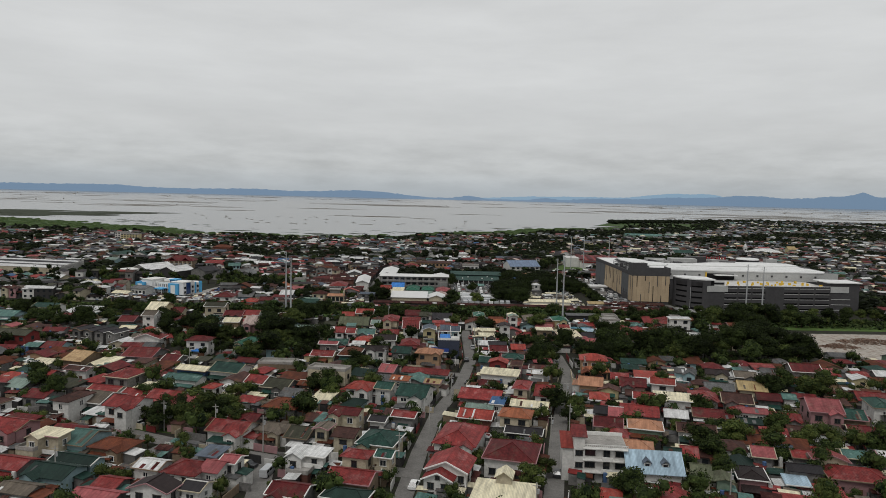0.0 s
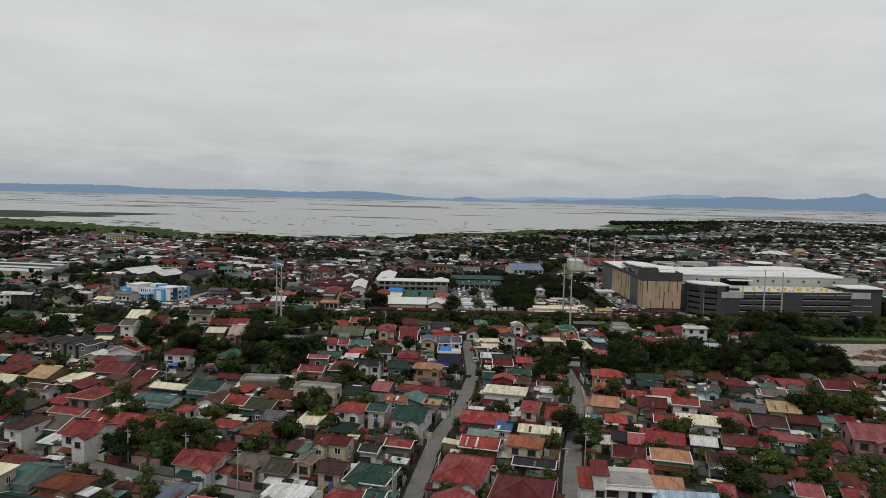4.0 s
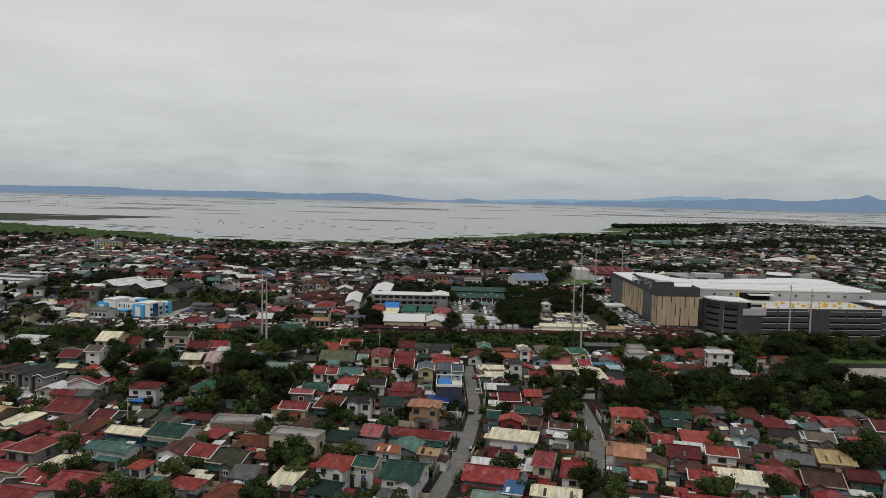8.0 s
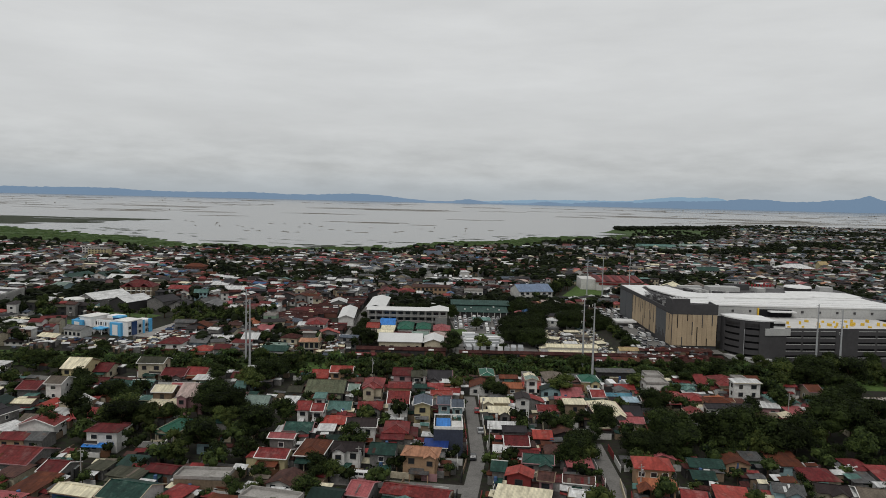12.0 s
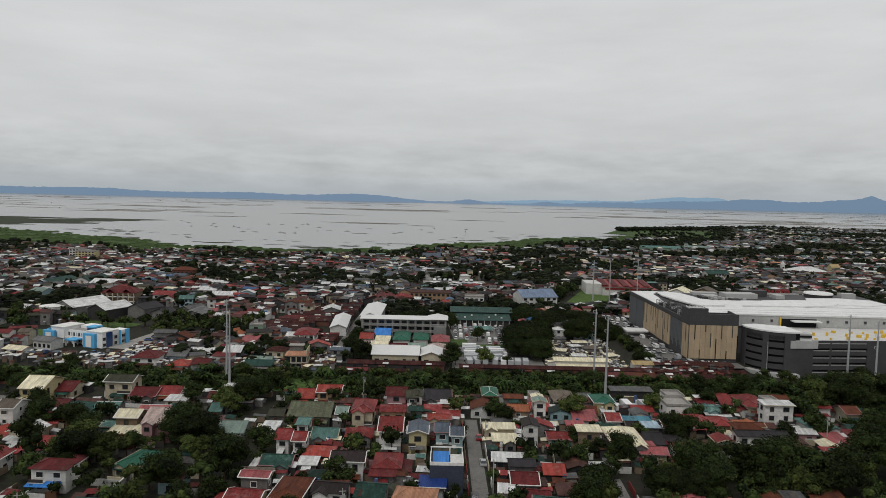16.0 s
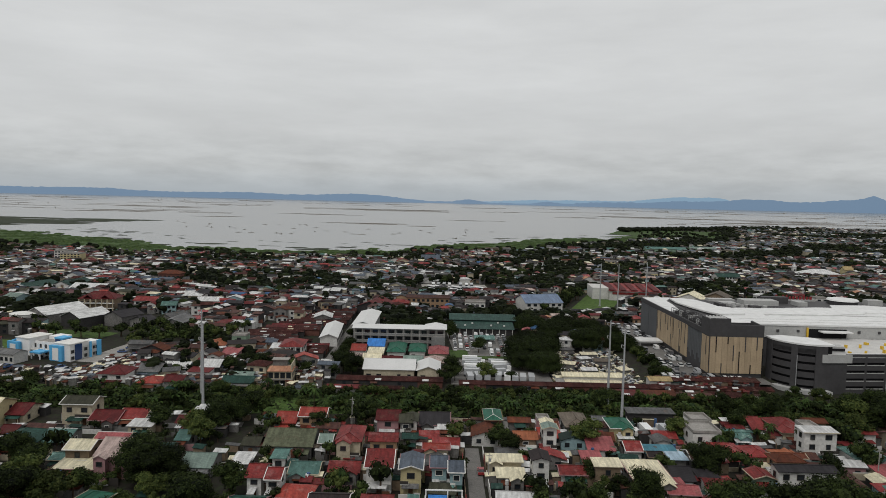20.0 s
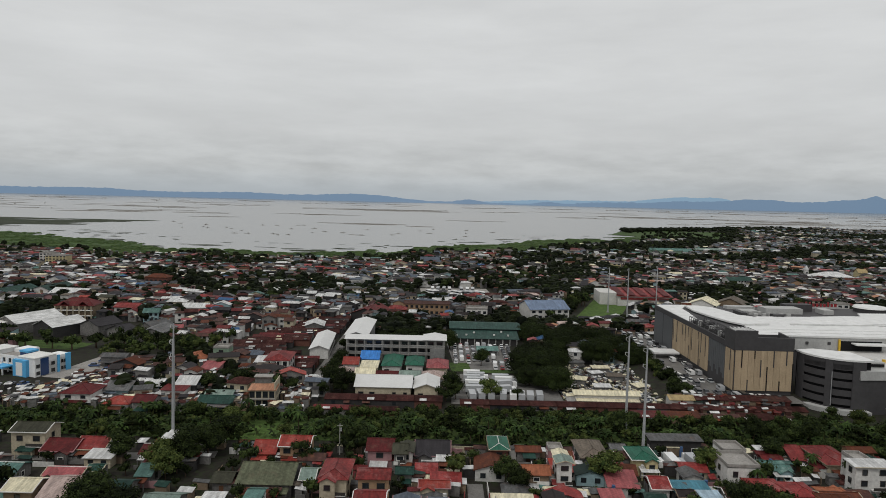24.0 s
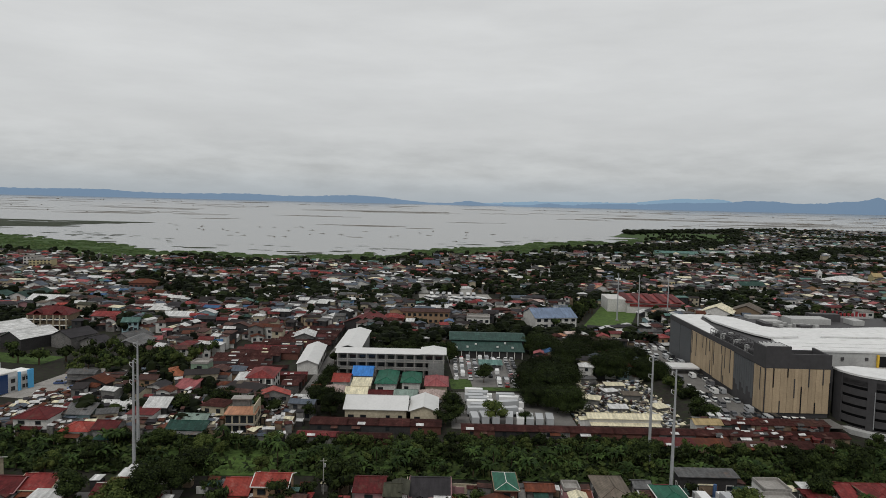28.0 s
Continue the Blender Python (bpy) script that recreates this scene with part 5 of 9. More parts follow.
# the crowded block of brown tin roofs beside the market street, row behind row
y = 419.0
while y < 541:
    x = float(np.interp(y, [415, 442, 446, 463, 490, 509, 541], [-59, -78, -90, -97, -88, -78, -70]))
    while x < -51.5:
        ln = R.uniform(7, 15)
        if x + ln > -50.6:
            ln = -50.6 - x
        hit_hall = x + ln > -60.5 and 445 < y < 492
        hit_villa = y < 438 and x < -57 and x + ln > -72
        if ln > 3 and not hit_hall and not hit_villa:
            hh, dp = R.uniform(2.3, 3.3), R.uniform(4.6, 5.6)
            ob = thing("row_house", x + ln / 2, y + R.uniform(-0.5, 0.5), 0, R.uniform(-4, 4) + 4, "low shanty under a patched dark maroon tin roof", "row house", "market shanties")
            part("wall", Geo().box(0, 0, 0, ln - 0.2, dp - 0.6, hh - 0.1), WALL[R.choice(("grey", "dark", "brick", "dark"))], ob)
            part("roof", roof_geo(R.choice(("shed", "gx", "gx")), ln, dp - 0.3, hh, 0.8, 0.2), ROOF[R.choice(("tinbrown", "maroon", "tinbrown", "tinbrown", "tinbrown", "tinbrown", "darkbrown"))], ob)
            for _ in range(R.choice((0, 1, 1, 2, 3))):
                px, pw = R.uniform(-0.4, 0.4) * ln, R.uniform(0.5, 1.6)
                part("patch", Geo().slab([(px - pw, -dp / 2 + 0.4, hh + 0.34), (px + pw, -dp / 2 + 0.4, hh + 0.34), (px + pw, -dp / 2 + R.uniform(1.0, 2.0), hh + 0.62), (px - pw, -dp / 2 + R.uniform(1.0, 2.0), hh + 0.62)], 0.05), ROOF[R.choice(("white", "white", "grey", "cream"))], ob, "pale replacement sheet")
        x += ln + R.uniform(-0.2, 0.5)
    y += 5.3

# ---------------------------------------------------------------- steel poles of the power line
def steel_pole(x, y, h, r=0.5):
    ob = thing("power_pole", x, y, 0, R.uniform(-10, 10), "tall tapered galvanised steel power line pole", "pole", "power line poles")
    part("shaft", Geo().tube(0, 0, 0, h, r, r * 0.42, 10), STEEL, ob)
    for i in range(3):
        # short arms to one side, each with a strut and a string of insulators
        z, sx = h - 0.7 - i * 4.6, -1.0
        part("crossarm", Geo().beam((0, 0, z), (sx, 0, z + 0.25), 0.07), STEEL, ob)
        part("strut", Geo().beam((0, 0, z - 1.3), (sx, 0, z - 0.55), 0.05), STEEL, ob)
        part("insulator", Geo().tube(sx, 0, z - 0.6, z + 0.25, 0.08, 0.08, 6), TRIM, ob)
    part("base", Geo().box(0, 0, 0, 1.8, 1.8, 0.5), CONCRETE, ob)
    return ob


for px, py, ph in ((-76.2, 344.6, 30), (-82.4, 361, 31.5), (60.4, 340.0, 32.0), (60.0, 357.5, 31.5), (166, 354, 30), (164.8, 370, 29.6), (150, 620, 30), (112, 600, 30), (118, 575, 32)):
    steel_pole(px, py, ph)


# ---------------------------------------------------------------- vehicles
def car(x, y, a, col="white", kind="car", z=0.09, far=False):
    ln, wd, ht = {"car": (4.3, 1.75, 1.45), "van": (4.7, 1.8, 2.0), "truck": (9.0, 2.4, 3.2)}[kind]
    ob = thing(kind if kind != "car" else "car", x, y, z, a, f"{col} {'delivery truck with box body' if kind == 'truck' else 'passenger van' if kind == 'van' else 'small passenger car'} parked", kind, "parked vehicles")
    g = Geo()
    if kind == "car":
        g.add([(-ln / 2, s * wd / 2, z) for s in (-1, 1) for z in (0.25, 0.8)] + [(ln / 2, s * wd / 2, z) for s in (-1, 1) for z in (0.25, 0.75)],
              [(0, 4, 5, 1), (2, 3, 7, 6), (1, 5, 7, 3), (0, 2, 6, 4), (0, 1, 3, 2), (4, 6, 7, 5)])
        cab = Geo()
        b0, b1, t0, t1 = -1.7, 1.0, -1.2, 0.35
        cab.add([(b0, -0.83, 0.78), (b1, -0.83, 0.78), (b1, 0.83, 0.78), (b0, 0.83, 0.78), (t0, -0.68, 1.38), (t1, -0.68, 1.38), (t1, 0.68, 1.38), (t0, 0.68, 1.38)],
                [(0, 1, 5, 4), (1, 2, 6, 5), (2, 3, 7, 6), (3, 0, 4, 7), (4, 5, 6, 7)])
        part("cabin_glass", cab, GLASS, ob)
        part("car_roof", Geo().box(-0.42, 0, 1.38, 1.5, 1.34, 0.06), CAR[col], ob)
    elif kind == "van":
        g.box(-0.15, 0, 0.3, ln - 0.3, wd, 0.85).box(-0.3, 0, 1.75, ln - 0.9, wd - 0.1, 0.2)
        for px in (-2.2, -0.8, 0.6):
            g.box(px, 0, 1.1, 0.14, wd - 0.04, 0.7)
        part("cabin_glass", Geo().box(-0.3, 0, 1.1, ln - 0.9, wd - 0.12, 0.68), GLASS, ob)
    else:
        g.box(3.5, 0, 0.5, 1.8, 2.2, 1.9)
        part("cargo_box", Geo().box(-0.9, 0, 0.9, 6.6, wd, 2.3), CAR["silver" if col == "white" else "white"], ob)
        part("windscreen", Geo().box(4.42, 0, 1.4, 0.06, 1.9, 0.7), GLASS, ob)
    part("body", g, CAR[col], ob)
    under = Geo()
    for sx in (-1, 1):
        for sy in (-1, 1):
            w = under if far else Geo()
            n = 10
            r = 0.32 if kind != "truck" else 0.48
            cx, cy = sx * ln * 0.31, sy * (wd / 2 - 0.08)
            w.add([(cx + r * math.cos(6.283 * i / n), cy + e, r + r * math.sin(6.283 * i / n)) for e in (-0.1, 0.1) for i in range(n)],
                  [(i, (i + 1) % n, n + (i + 1) % n, n + i) for i in range(n)] + [tuple(range(n)), tuple(range(2 * n - 1, n - 1, -1))])
            if not far:
                part("wheel", w, RUBBER, ob)
    if far:
        part("chassis", Geo().box(0, 0, 0.05, ln * 0.86, wd - 0.16, 0.3), RUBBER, ob)
    return ob


CARS = {}


def park(x, y, a, col="white", kind="car", z=0.09):
    far = y > 320
    if (col, kind, far) not in CARS:
        CARS[col, kind, far] = car(x, y, a, col, kind, z, far)
        return CARS[col, kind, far]
    return copy_thing(CARS[col, kind, far], pose(x, y, z, 0, 0, a))


park(-79.5, 176.5, -15, "white", "van")
park(-37.5, 147.5, 80, "silver", "van")
park(-18.9, 242.5, -6, "white", "van")
park(-71.5, 147.5, 70, "white", "car")
park(-5.0, 143, 78, "white", "car")
for x, y, a, c in ((41.5, 207, 76, "silver"), (42.8, 214, 76, "grey"), (46.5, 226, 80, "silver"), (2.5, 190, 78, "grey"), (9.5, 226, 75, "black"), (13.2, 280, 90, "silver"), (10.0, 258, 88, "black"), (27, 151, 75, "black"), (-43, 152, -20, "black"), (-62, 160, -20, "red"), (13, 300, 90, "red"), (44.5, 262, 88, "white")):
    park(x, y, a, c)
for x in (91.5, 94.2, 97.0, 110.4, 113.2, 116.1, 119.0, 121.8):
    park(x, 395.6 + R.uniform(-0.4, 0.4), 90 + R.uniform(-5, 5), R.choice(("white", "white", "silver", "grey", "black")), R.choice(("car", "car", "van")), MOUND + 0.11)
for i in range(29):
    y = 399.6 + i * 5.7
    for off, p_ in ((108.8, 0.8), (105.6, 0.6), (101.4, 0.42), (98.4, 0.5)):
        if R.random() < p_ and y < 560 and not (off > 104 and 452 < y < 470):
            park(off + R.uniform(-0.3, 0.3) + (0.06 * (y - 500) if y > 500 else 0), y + R.uniform(-0.4, 0.4), 90 + R.uniform(-6, 6) + (0 if off > 104 else 180), R.choice(("white", "white", "white", "silver", "silver", "grey", "black", "grey")), R.choice(("car", "car", "van", "van")), MOUND * (1 - ramp(y, 530, 575)) + 0.07)
for i in range(10):
    # columns of parked cars with lanes between them
    for r in range(10):
        x, y = 8.6 + i * 2.85, 438.5 + r * 4.95
        if R.random() < 0.9 and not (15.5 < x < 23 and y < 450) and not (x < 15.5 and y < 447) and not (18 < x < 29.5 and 462.5 < y < 471.5):
            park(x + R.uniform(-0.2, 0.2), y + R.uniform(-0.3, 0.3), 90 + R.uniform(-3, 3), R.choice(("white", "white", "white", "silver", "silver", "grey", "black", "red")), R.choice(("car", "car", "car", "van")))
for i, (x, y) in enumerate(((15.4, 423), (16.6, 419.2), (15.2, 415.6), (16.4, 411.8), (15.6, 408), (16.8, 404.2), (15.4, 400.4), (26.6, 417.4), (27.4, 413.6), (27.0, 408.6), (26.0, 401.0))):
    park(x, y, R.uniform(-4, 4) + (12 if i > 8 else 0), "white" if i % 4 else "silver", "truck")
for x in (13.4, 16.6, 20.2, 25.0, 28.4, 31.4, 34.6, 38.0):
    park(x, 393.4 + R.uniform(-0.8, 0.8), 90 + R.uniform(-6, 6), "blue" if x == 28.4 else "white", "truck")
park(22.0, 405.5, 60, "blue", "truck")
for i in range(5):
    for x in (-141, -134.6):
        if R.random() < 0.75:
            park(x + R.uniform(-.6, .6), 412 + i * 7.5 + R.uniform(-1, 1), R.uniform(-25, 25), R.choice(("white", "silver", "blue", "black", "red")))
for i in range(7):
    park(63 + i * 3.0, 333.0, 92 + R.uniform(-3, 3), "silver" if i % 3 else "white", "truck" if i % 2 else "van")
for i in range(10):
    park(-178 + i * 4.2, 396 + R.uniform(-3, 3), R.uniform(-20, 20) + 80, R.choice(("white", "silver", "grey", "blue", "black")))
for i in range(6):
    park(-132 + R.uniform(-4, 4), 415 + i * 6, R.uniform(0, 40), R.choice(("blue", "black", "white", "red")))

# ---------------------------------------------------------------- special houses of the near lanes
ap = thing("apartment_house", 36.6, 147.5, 0, -6, "white three-storey apartment house with balconies and red stair roofs", "apartment house")
part("wall", Geo().box(0, 4, 0, 9.6, 8, 8.0), WALL["white"], ap)
part("stair_tower", Geo().box(-5.6, 2.0, 0, 2.4, 5, 10.4), WALL["white"], ap)
part("tower_roof", roof_geo("shed", 2.8, 5, 10.4, 1.0, 0.3), ROOF["red"], ap).location = (-5.6, 2.0, 0)
part("side_roof", roof_geo("shed", 2.6, 6, 7.6, 1.6, 0.3), ROOF["scarlet"], ap).location = (-8.0, 3, 0)
part("side_wall", Geo().box(-8.0, 3, 0, 2.4, 5.6, 7.5), WALL["white"], ap)
for z in (2.7, 5.4, 8.0):
    part("slab", Geo().box(0, -0.6, z - 0.15, 9.6, 1.2, 0.2), TRIM, ap)
for z in (2.7, 5.4):
    part("balustrade", Geo().box(0.4, -1.15, z + 0.05, 2.4, 0.1, 0.8), TRIM, ap)
for z in (0.7, 3.4, 6.1):
    for x in (-3.2, 3.4):
        window(ap, x, 0, z, 0, 2.2, 1.2, True)
    window(ap, 0.4, 0, z - 0.4, 0, 1.4, 1.8, True)
    window(ap, -5.6, -0.5, z, 0, 1.6, 1.2, True)
rl = Geo().box(0, -0.9, 8.8, 9.6, 0.12, 0.12)
part("roof_parapet", Geo().box(0, 7.8, 8.0, 9.6, 0.2, 0.9), TRIM, ap)
for i in range(23):
    rl.box(-4.7 + i * 0.43, -0.9, 8.0, 0.14, 0.14, 0.8)
part("roof_balustrade", rl, TRIM, ap)
part("roof", Geo().box(0, 4, 8.0, 9.4, 7.6, 0.12), CONCRETE, ap)
FOOT.append((35, 150, 7))

bh = thing("dormer_house", 46.8, 147, 0, -6, "house with a pale sky-blue gabled roof and two small dormers", "house", "town houses")
part("wall", wall_geo("gx", 11, 9, 4.5, 3.4), WALL["white"], bh)
br = part("roof", roof_geo("gx", 11, 9, 4.5, 3.4, 0.7), ROOF["skyblue"], bh)
for x in (-1.6, 2.2):
    dm = part("dormer", Geo().box(x, -2.6, 5.2, 1.3, 1.8, 1.1), TRIM, br)
    part("dormer_roof", roof_geo("gy", 1.5, 2.2, 6.3, 0.7, 0.2), ROOF["slate"], br).location = (x, -2.6, 0)
    part("dormer_window", Geo().box(x, -3.52, 5.4, 0.9, 0.08, 0.7), GLASS, br)
for x in (-3.6, 0, 3.4):
    window(bh, x, -4.5, 1.2, 0, 1.6, 1.5, True)
part("door", Geo().box(1.8, -4.55, 0, 1.0, 0.12, 2.1), WOODDOOR, bh)
FOOT.append((46.8, 147, 7))

ch = thing("chapel_house", 13.2, 132.5, 0, -12, "cream-roofed chapel-like house with a small gabled roof lantern", "house", "town houses")
part("wall", Geo().box(0, 0, 0, 11, 11, 3.8), WALL["cream"], ch)
part("roof", roof_geo("hip", 11, 11, 3.8, 2.6, 0.8), ROOF["cream"], ch)
part("lantern", wall_geo("gy", 3.0, 3.0, 2.2, 1.4), WALL["cream"], ch).location = (0, 0.6, 5.2)
part("lantern_roof", roof_geo("gy", 3.0, 3.4, 7.4, 1.2, 0.35), ROOF["cream"], ch).location = (0, 0.6, 0)
window(ch, -3, -5.5, 1.2, 0, 1.6, 1.5)
window(ch, 3, -5.5, 1.2, 0, 1.6, 1.5)
FOOT.append((13.5, 134.5, 8))

oh = thing("corner_villa", 54.0, 239.6, 0, -8, "two-storey peach villa with orange-red hipped roof at the lane corner", "house", "town houses")
part("wall", Geo().box(0, 2, 0, 8.4, 7, 6.2).box(0.6, -3.6, 0, 8.0, 4.6, 3.4), WALL["peach"], oh)
part("roof", roof_geo("hip", 8.6, 7.4, 6.2, 1.7, 0.6), ROOF["scarlet"], oh).location = (0, 2, 0)
part("front_roof", roof_geo("hip", 8.6, 5.4, 3.4, 1.2, 0.4), ROOF["orange"], oh).location = (0.6, -3.6, 0)
part("porch_gable", roof_geo("gy", 3.6, 4, 3.1, 1.2, 0.3), ROOF["rust"], oh).location = (-2.6, -7.4, 0)
for x in (-2.9, 0, 2.7):
    window(oh, x, -1.5, 3.9, 0, 1.5, 1.3)
    window(oh, x + 0.6, -5.9, 1.0, 0, 1.5, 1.5, True)
part("garden_wall", Geo().box(-7.6, -4, 0, 0.25, 12, 1.6).box(-1, -10, 0, 13, 0.25, 1.6), WALL["cream"], oh)
FOOT.append((54.0, 240, 7))

rh = thing("market_hall", 146, 645, 0, -3, "long white hall with a dull red striped metal roof", "hall")
part("wall", Geo().box(0, 0, 0, 38, 30, 7.0), WALL["white"], rh)
part("roof", roof_geo("shed", 38, 31, 7.2, 2.2, 0.6), ROOF["red"], rh)
for i in range(5):
    part("roof_sheet", Geo().slab([(-19 + i * 8, -15, 8.0 + 0.02 * i), (-14.5 + i * 8, -15, 8.0), (-14.5 + i * 8, 15, 10.0), (-19 + i * 8, 15, 10.0)], 0.2), ROOF["maroon"], rh)
part("side_wing", Geo().box(-25, 2, 0, 12, 26, 8.6), WALL["white"], rh)
part("sign_band", Geo().box(0, -15.2, 4.6, 34, 0.3, 1.6), ROOF["red"], rh)
FOOT.append((146, 645, 24))


FOOT.append((-70, 178.5, 7))
FOOT.append((-61, 178.5, 5.5))
# ---------------------------------------------------------------- the houses, from the near lanes to the lake side
house(-54.1, 128.2, 8.6, 5.0, 5.5, -14, "gy", "darkbrown", "white")
house(-65.1, 128.4, 9.6, 5.0, 3.5, -14, "gx", "pink", "grey")
house(-46.7, 130.0, 4.5, 5.4, 5, -14, "gx", "charcoal", "white")
house(-17.6, 130.1, 9.1, 5.5, 4, -14, "hip", "darkgreen", "white")
house(-81.3, 130.5, 7.9, 5.3, 3.5, -14, "gx", "tan", "grey")
house(-28.7, 131.5, 7.8, 7.0, 4, -14, "gx", "maroon", "grey")
house(-65.2, 134.0, 5.5, 5.6, 3.5, -14, "gx", "red", "grey")
house(-78.7, 138.0, 9.9, 7.6, 4, -14, "gx", "darkgreen", "aqua")
house(-17.5, 138.7, 9.4, 7.7, 4, -14, "gx", "red", "tan")
house(-51.7, 138.8, 7.9, 7.6, 5, -14, "hip", "red", "white")
house(-46.1, 139.7, 4.4, 6.7, 5, -14, "gx", "pink", "white")
house(-59.4, 140.0, 6.1, 5.8, 5, -14, "gx", "white", "white")
house(60.2, 141.3, 3.5, 5.1, 4.5, -14, "gy", "olive", "green")
gh = thing("house", 2.6, 142.6, 0, -14, "two-storey white house with two red gables edged in white", "house", "town houses")
for nm, dx, dy, gw, gd, eh, gr in (("wall", 0.0, 0.6, 8.6, 8.6, 5.4, 2.1), ("front_wall", -1.0, -5.2, 5.8, 3.4, 4.6, 1.6)):
    part(nm, wall_geo("gy", gw, gd, eh, gr), WALL["white"], gh).location = (dx, dy, 0)
    rf = part("roof" if nm == "wall" else "front_roof", roof_geo("gy", gw, gd + (0 if nm == "wall" else 1.4), eh, gr, 0.5), ROOF["red"], gh)
    rf.location = (dx, dy + (0 if nm == "wall" else 0.7), 0)
    g, W, D = Geo(), gw / 2 + 0.5, gd / 2 + 0.62
    for sx in (-1, 1):
        g.beam((sx * W, -D, eh), (0, -D, eh + gr), 0.13)
    part("verge_board", g, TRIM, gh, "white painted verge board").location = (dx, dy, 0)
for x in (-2.4, 0.4):
    window(gh, x, -6.92, 2.6, 0, 1.3, 1.3, True)
    window(gh, x, -6.92, 0.6, 0, 1.3, 1.3, True)
window(gh, -1.0, -6.92, 4.7, 0, 0.9, 0.7, True)
window(gh, 3.2, -3.72, 3.2, 0, 1.2, 1.4, True)
for yy_ in (-1.6, 2.4):
    window(gh, 4.3, yy_, 3.0, 90, 1.3, 1.3, True)
part("balcony", Geo().box(3.1, -4.6, 2.6, 2.6, 1.8, 0.2), TRIM, gh)
part("railing", Geo().box(3.1, -5.4, 3.5, 2.6, 0.08, 0.08).box(3.1, -5.4, 2.8, 2.6, 0.05, 0.6), DARKFRAME, gh)
part("garage_roof", roof_geo("shed", 3.6, 3.4, 2.4, 0.4, 0.1), ROOF["grey"], gh).location = (2.6, -7.4, 0)
FOOT.append((2.6, 141.5, 6.5))
house(-43.6, 142.5, 3.5, 5.0, 5.5, -14, "gx", "pink", "white")
house(-90.2, 142.7, 8.3, 6.8, 3.5, -14, "gx", "red", "grey")
house(76.7, 143.3, 4.9, 5.0, 3.2, -14, "shed", "skyblue", "white")
house(56.4, 144.3, 4.1, 8.7, 4.5, -14, "gx", "olive", "cream")
house(-77.5, 144.4, 10.5, 5.2, 4, -14, "gx", "darkgreen", "aqua")
house(-29.5, 144.5, 5.8, 5.0, 2.6, -14, "flat", "cream", "brick")
house(67.7, 145.1, 6.1, 7.6, 4, -14, "hip", "darkbrown", "pink")
house(90.7, 145.9, 12.1, 8.5, 4, -14, "hip", "red", "pink")
house(-17.5, 146.0, 6.2, 5.0, 6, -14, "hip", "red", "cream")
house(80.2, 147.4, 6.9, 5.0, 4.5, -14, "gx", "charcoal", "grey")
house(-49.5, 147.5, 5.0, 5.6, 5, -14, "shed", "slate", "grey")
house(-11.4, 147.6, 3.6, 5.0, 5.5, -14, "gx", "green", "cream")
house(106.8, 149.0, 6.6, 10.0, 4, -14, "hip", "green", "white")
house(-28.5, 149.1, 9.0, 5.0, 5, -14, "shed", "white", "white")
house(-91.1, 150.1, 5.5, 4.5, 4, -14, "flat", "cream", "cream")
house(-103.7, 150.9, 4.9, 7.2, 4, -14, "gx", "moss", "grey")
house(88.0, 151.3, 7.5, 4.5, 5.5, -14, "gy", "red", "cream")
house(-88.0, 153.1, 7.5, 4.5, 6.5, -14, "shed", "cream", "cream")
house(17.0, 153.7, 11.7, 12.4, 4.5, -14, "hip", "maroon", "white")
house(-74.0, 154.3, 9.4, 7.2, 3.8, -14, "hip", "rust", "tan")
house(54.2, 155.7, 3.5, 7.6, 4, -14, "gx", "darkgreen", "grey")
house(104.5, 156.0, 5.4, 6.0, 4.5, -14, "gx", "white", "grey")
house(97.1, 156.3, 6.5, 5.9, 4.5, -14, "gx", "teal", "grey")
house(86.6, 156.7, 8.3, 5.6, 4, -14, "gx", "red", "grey")
house(58.5, 157.1, 3.5, 7.7, 4, -14, "gx", "red", "grey")
house(-82.2, 157.3, 6.2, 10.4, 4, -14, "gx", "teal", "aqua")
house(75.9, 158.0, 5.0, 7.4, 4, -14, "gx", "pink", "grey")
house(46.3, 158.0, 8.0, 6.6, 5, -14, "hip", "peach", "peach")
house(-13.6, 158.7, 8.9, 9.9, 5, -14, "hip", "green", "cream")
house(82.4, 160.8, 3.5, 5.1, 4, -14, "gx", "slate", "grey")
house(-101.3, 160.9, 8.5, 7.7, 5.5, -14, "gx", "red", "pink")
house(-21.8, 161.9, 5.6, 7.0, 5, -14, "gx", "brown", "cream")
house(5.3, 162.5, 10.2, 15.0, 5, -14, "hip", "red", "white")
house(-27.7, 163.1, 3.5, 5.0, 6, -14, "gy", "tan", "cream")
house(-33.4, 165.4, 5.9, 8.7, 3.5, -14, "gx", "moss", "grey")
house(115.6, 166.0, 10.6, 10.2, 4, -14, "gx", "maroon", "grey")
house(-51.1, 167.4, 10.0, 8.9, 3.8, -14, "gx", "red", "white")
house(-41.3, 168.9, 8.3, 6.5, 3.5, -14, "hip", "tan", "cream")
house(21.9, 172.0, 9.4, 5.3, 3, -14, "gx", "charcoal", "dark")
house(-28.9, 172.2, 3.5, 5.9, 5, -14, "shed", "teal", "white")
house(66.8, 175.3, 9.5, 7.1, 3.5, -14, "gx", "brown", "white")
house(-23.9, 175.4, 8.0, 6.0, 6, -14, "gx", "maroon", "cream")
house(110.3, 175.6, 7.7, 8.3, 3.6, -14, "gx", "maroon", "grey")
house(-15.5, 175.7, 4.5, 5.0, 4, -14, "gx", "charcoal", "white")
house(53.8, 175.8, 8.7, 7.7, 4, -14, "hip", "peach", "green")
house(94.1, 176.4, 5.9, 5.6, 3.5, -14, "gx", "brown", "white")
house(102.4, 176.4, 6.2, 7.9, 3.5, -14, "hip", "moss", "tan")
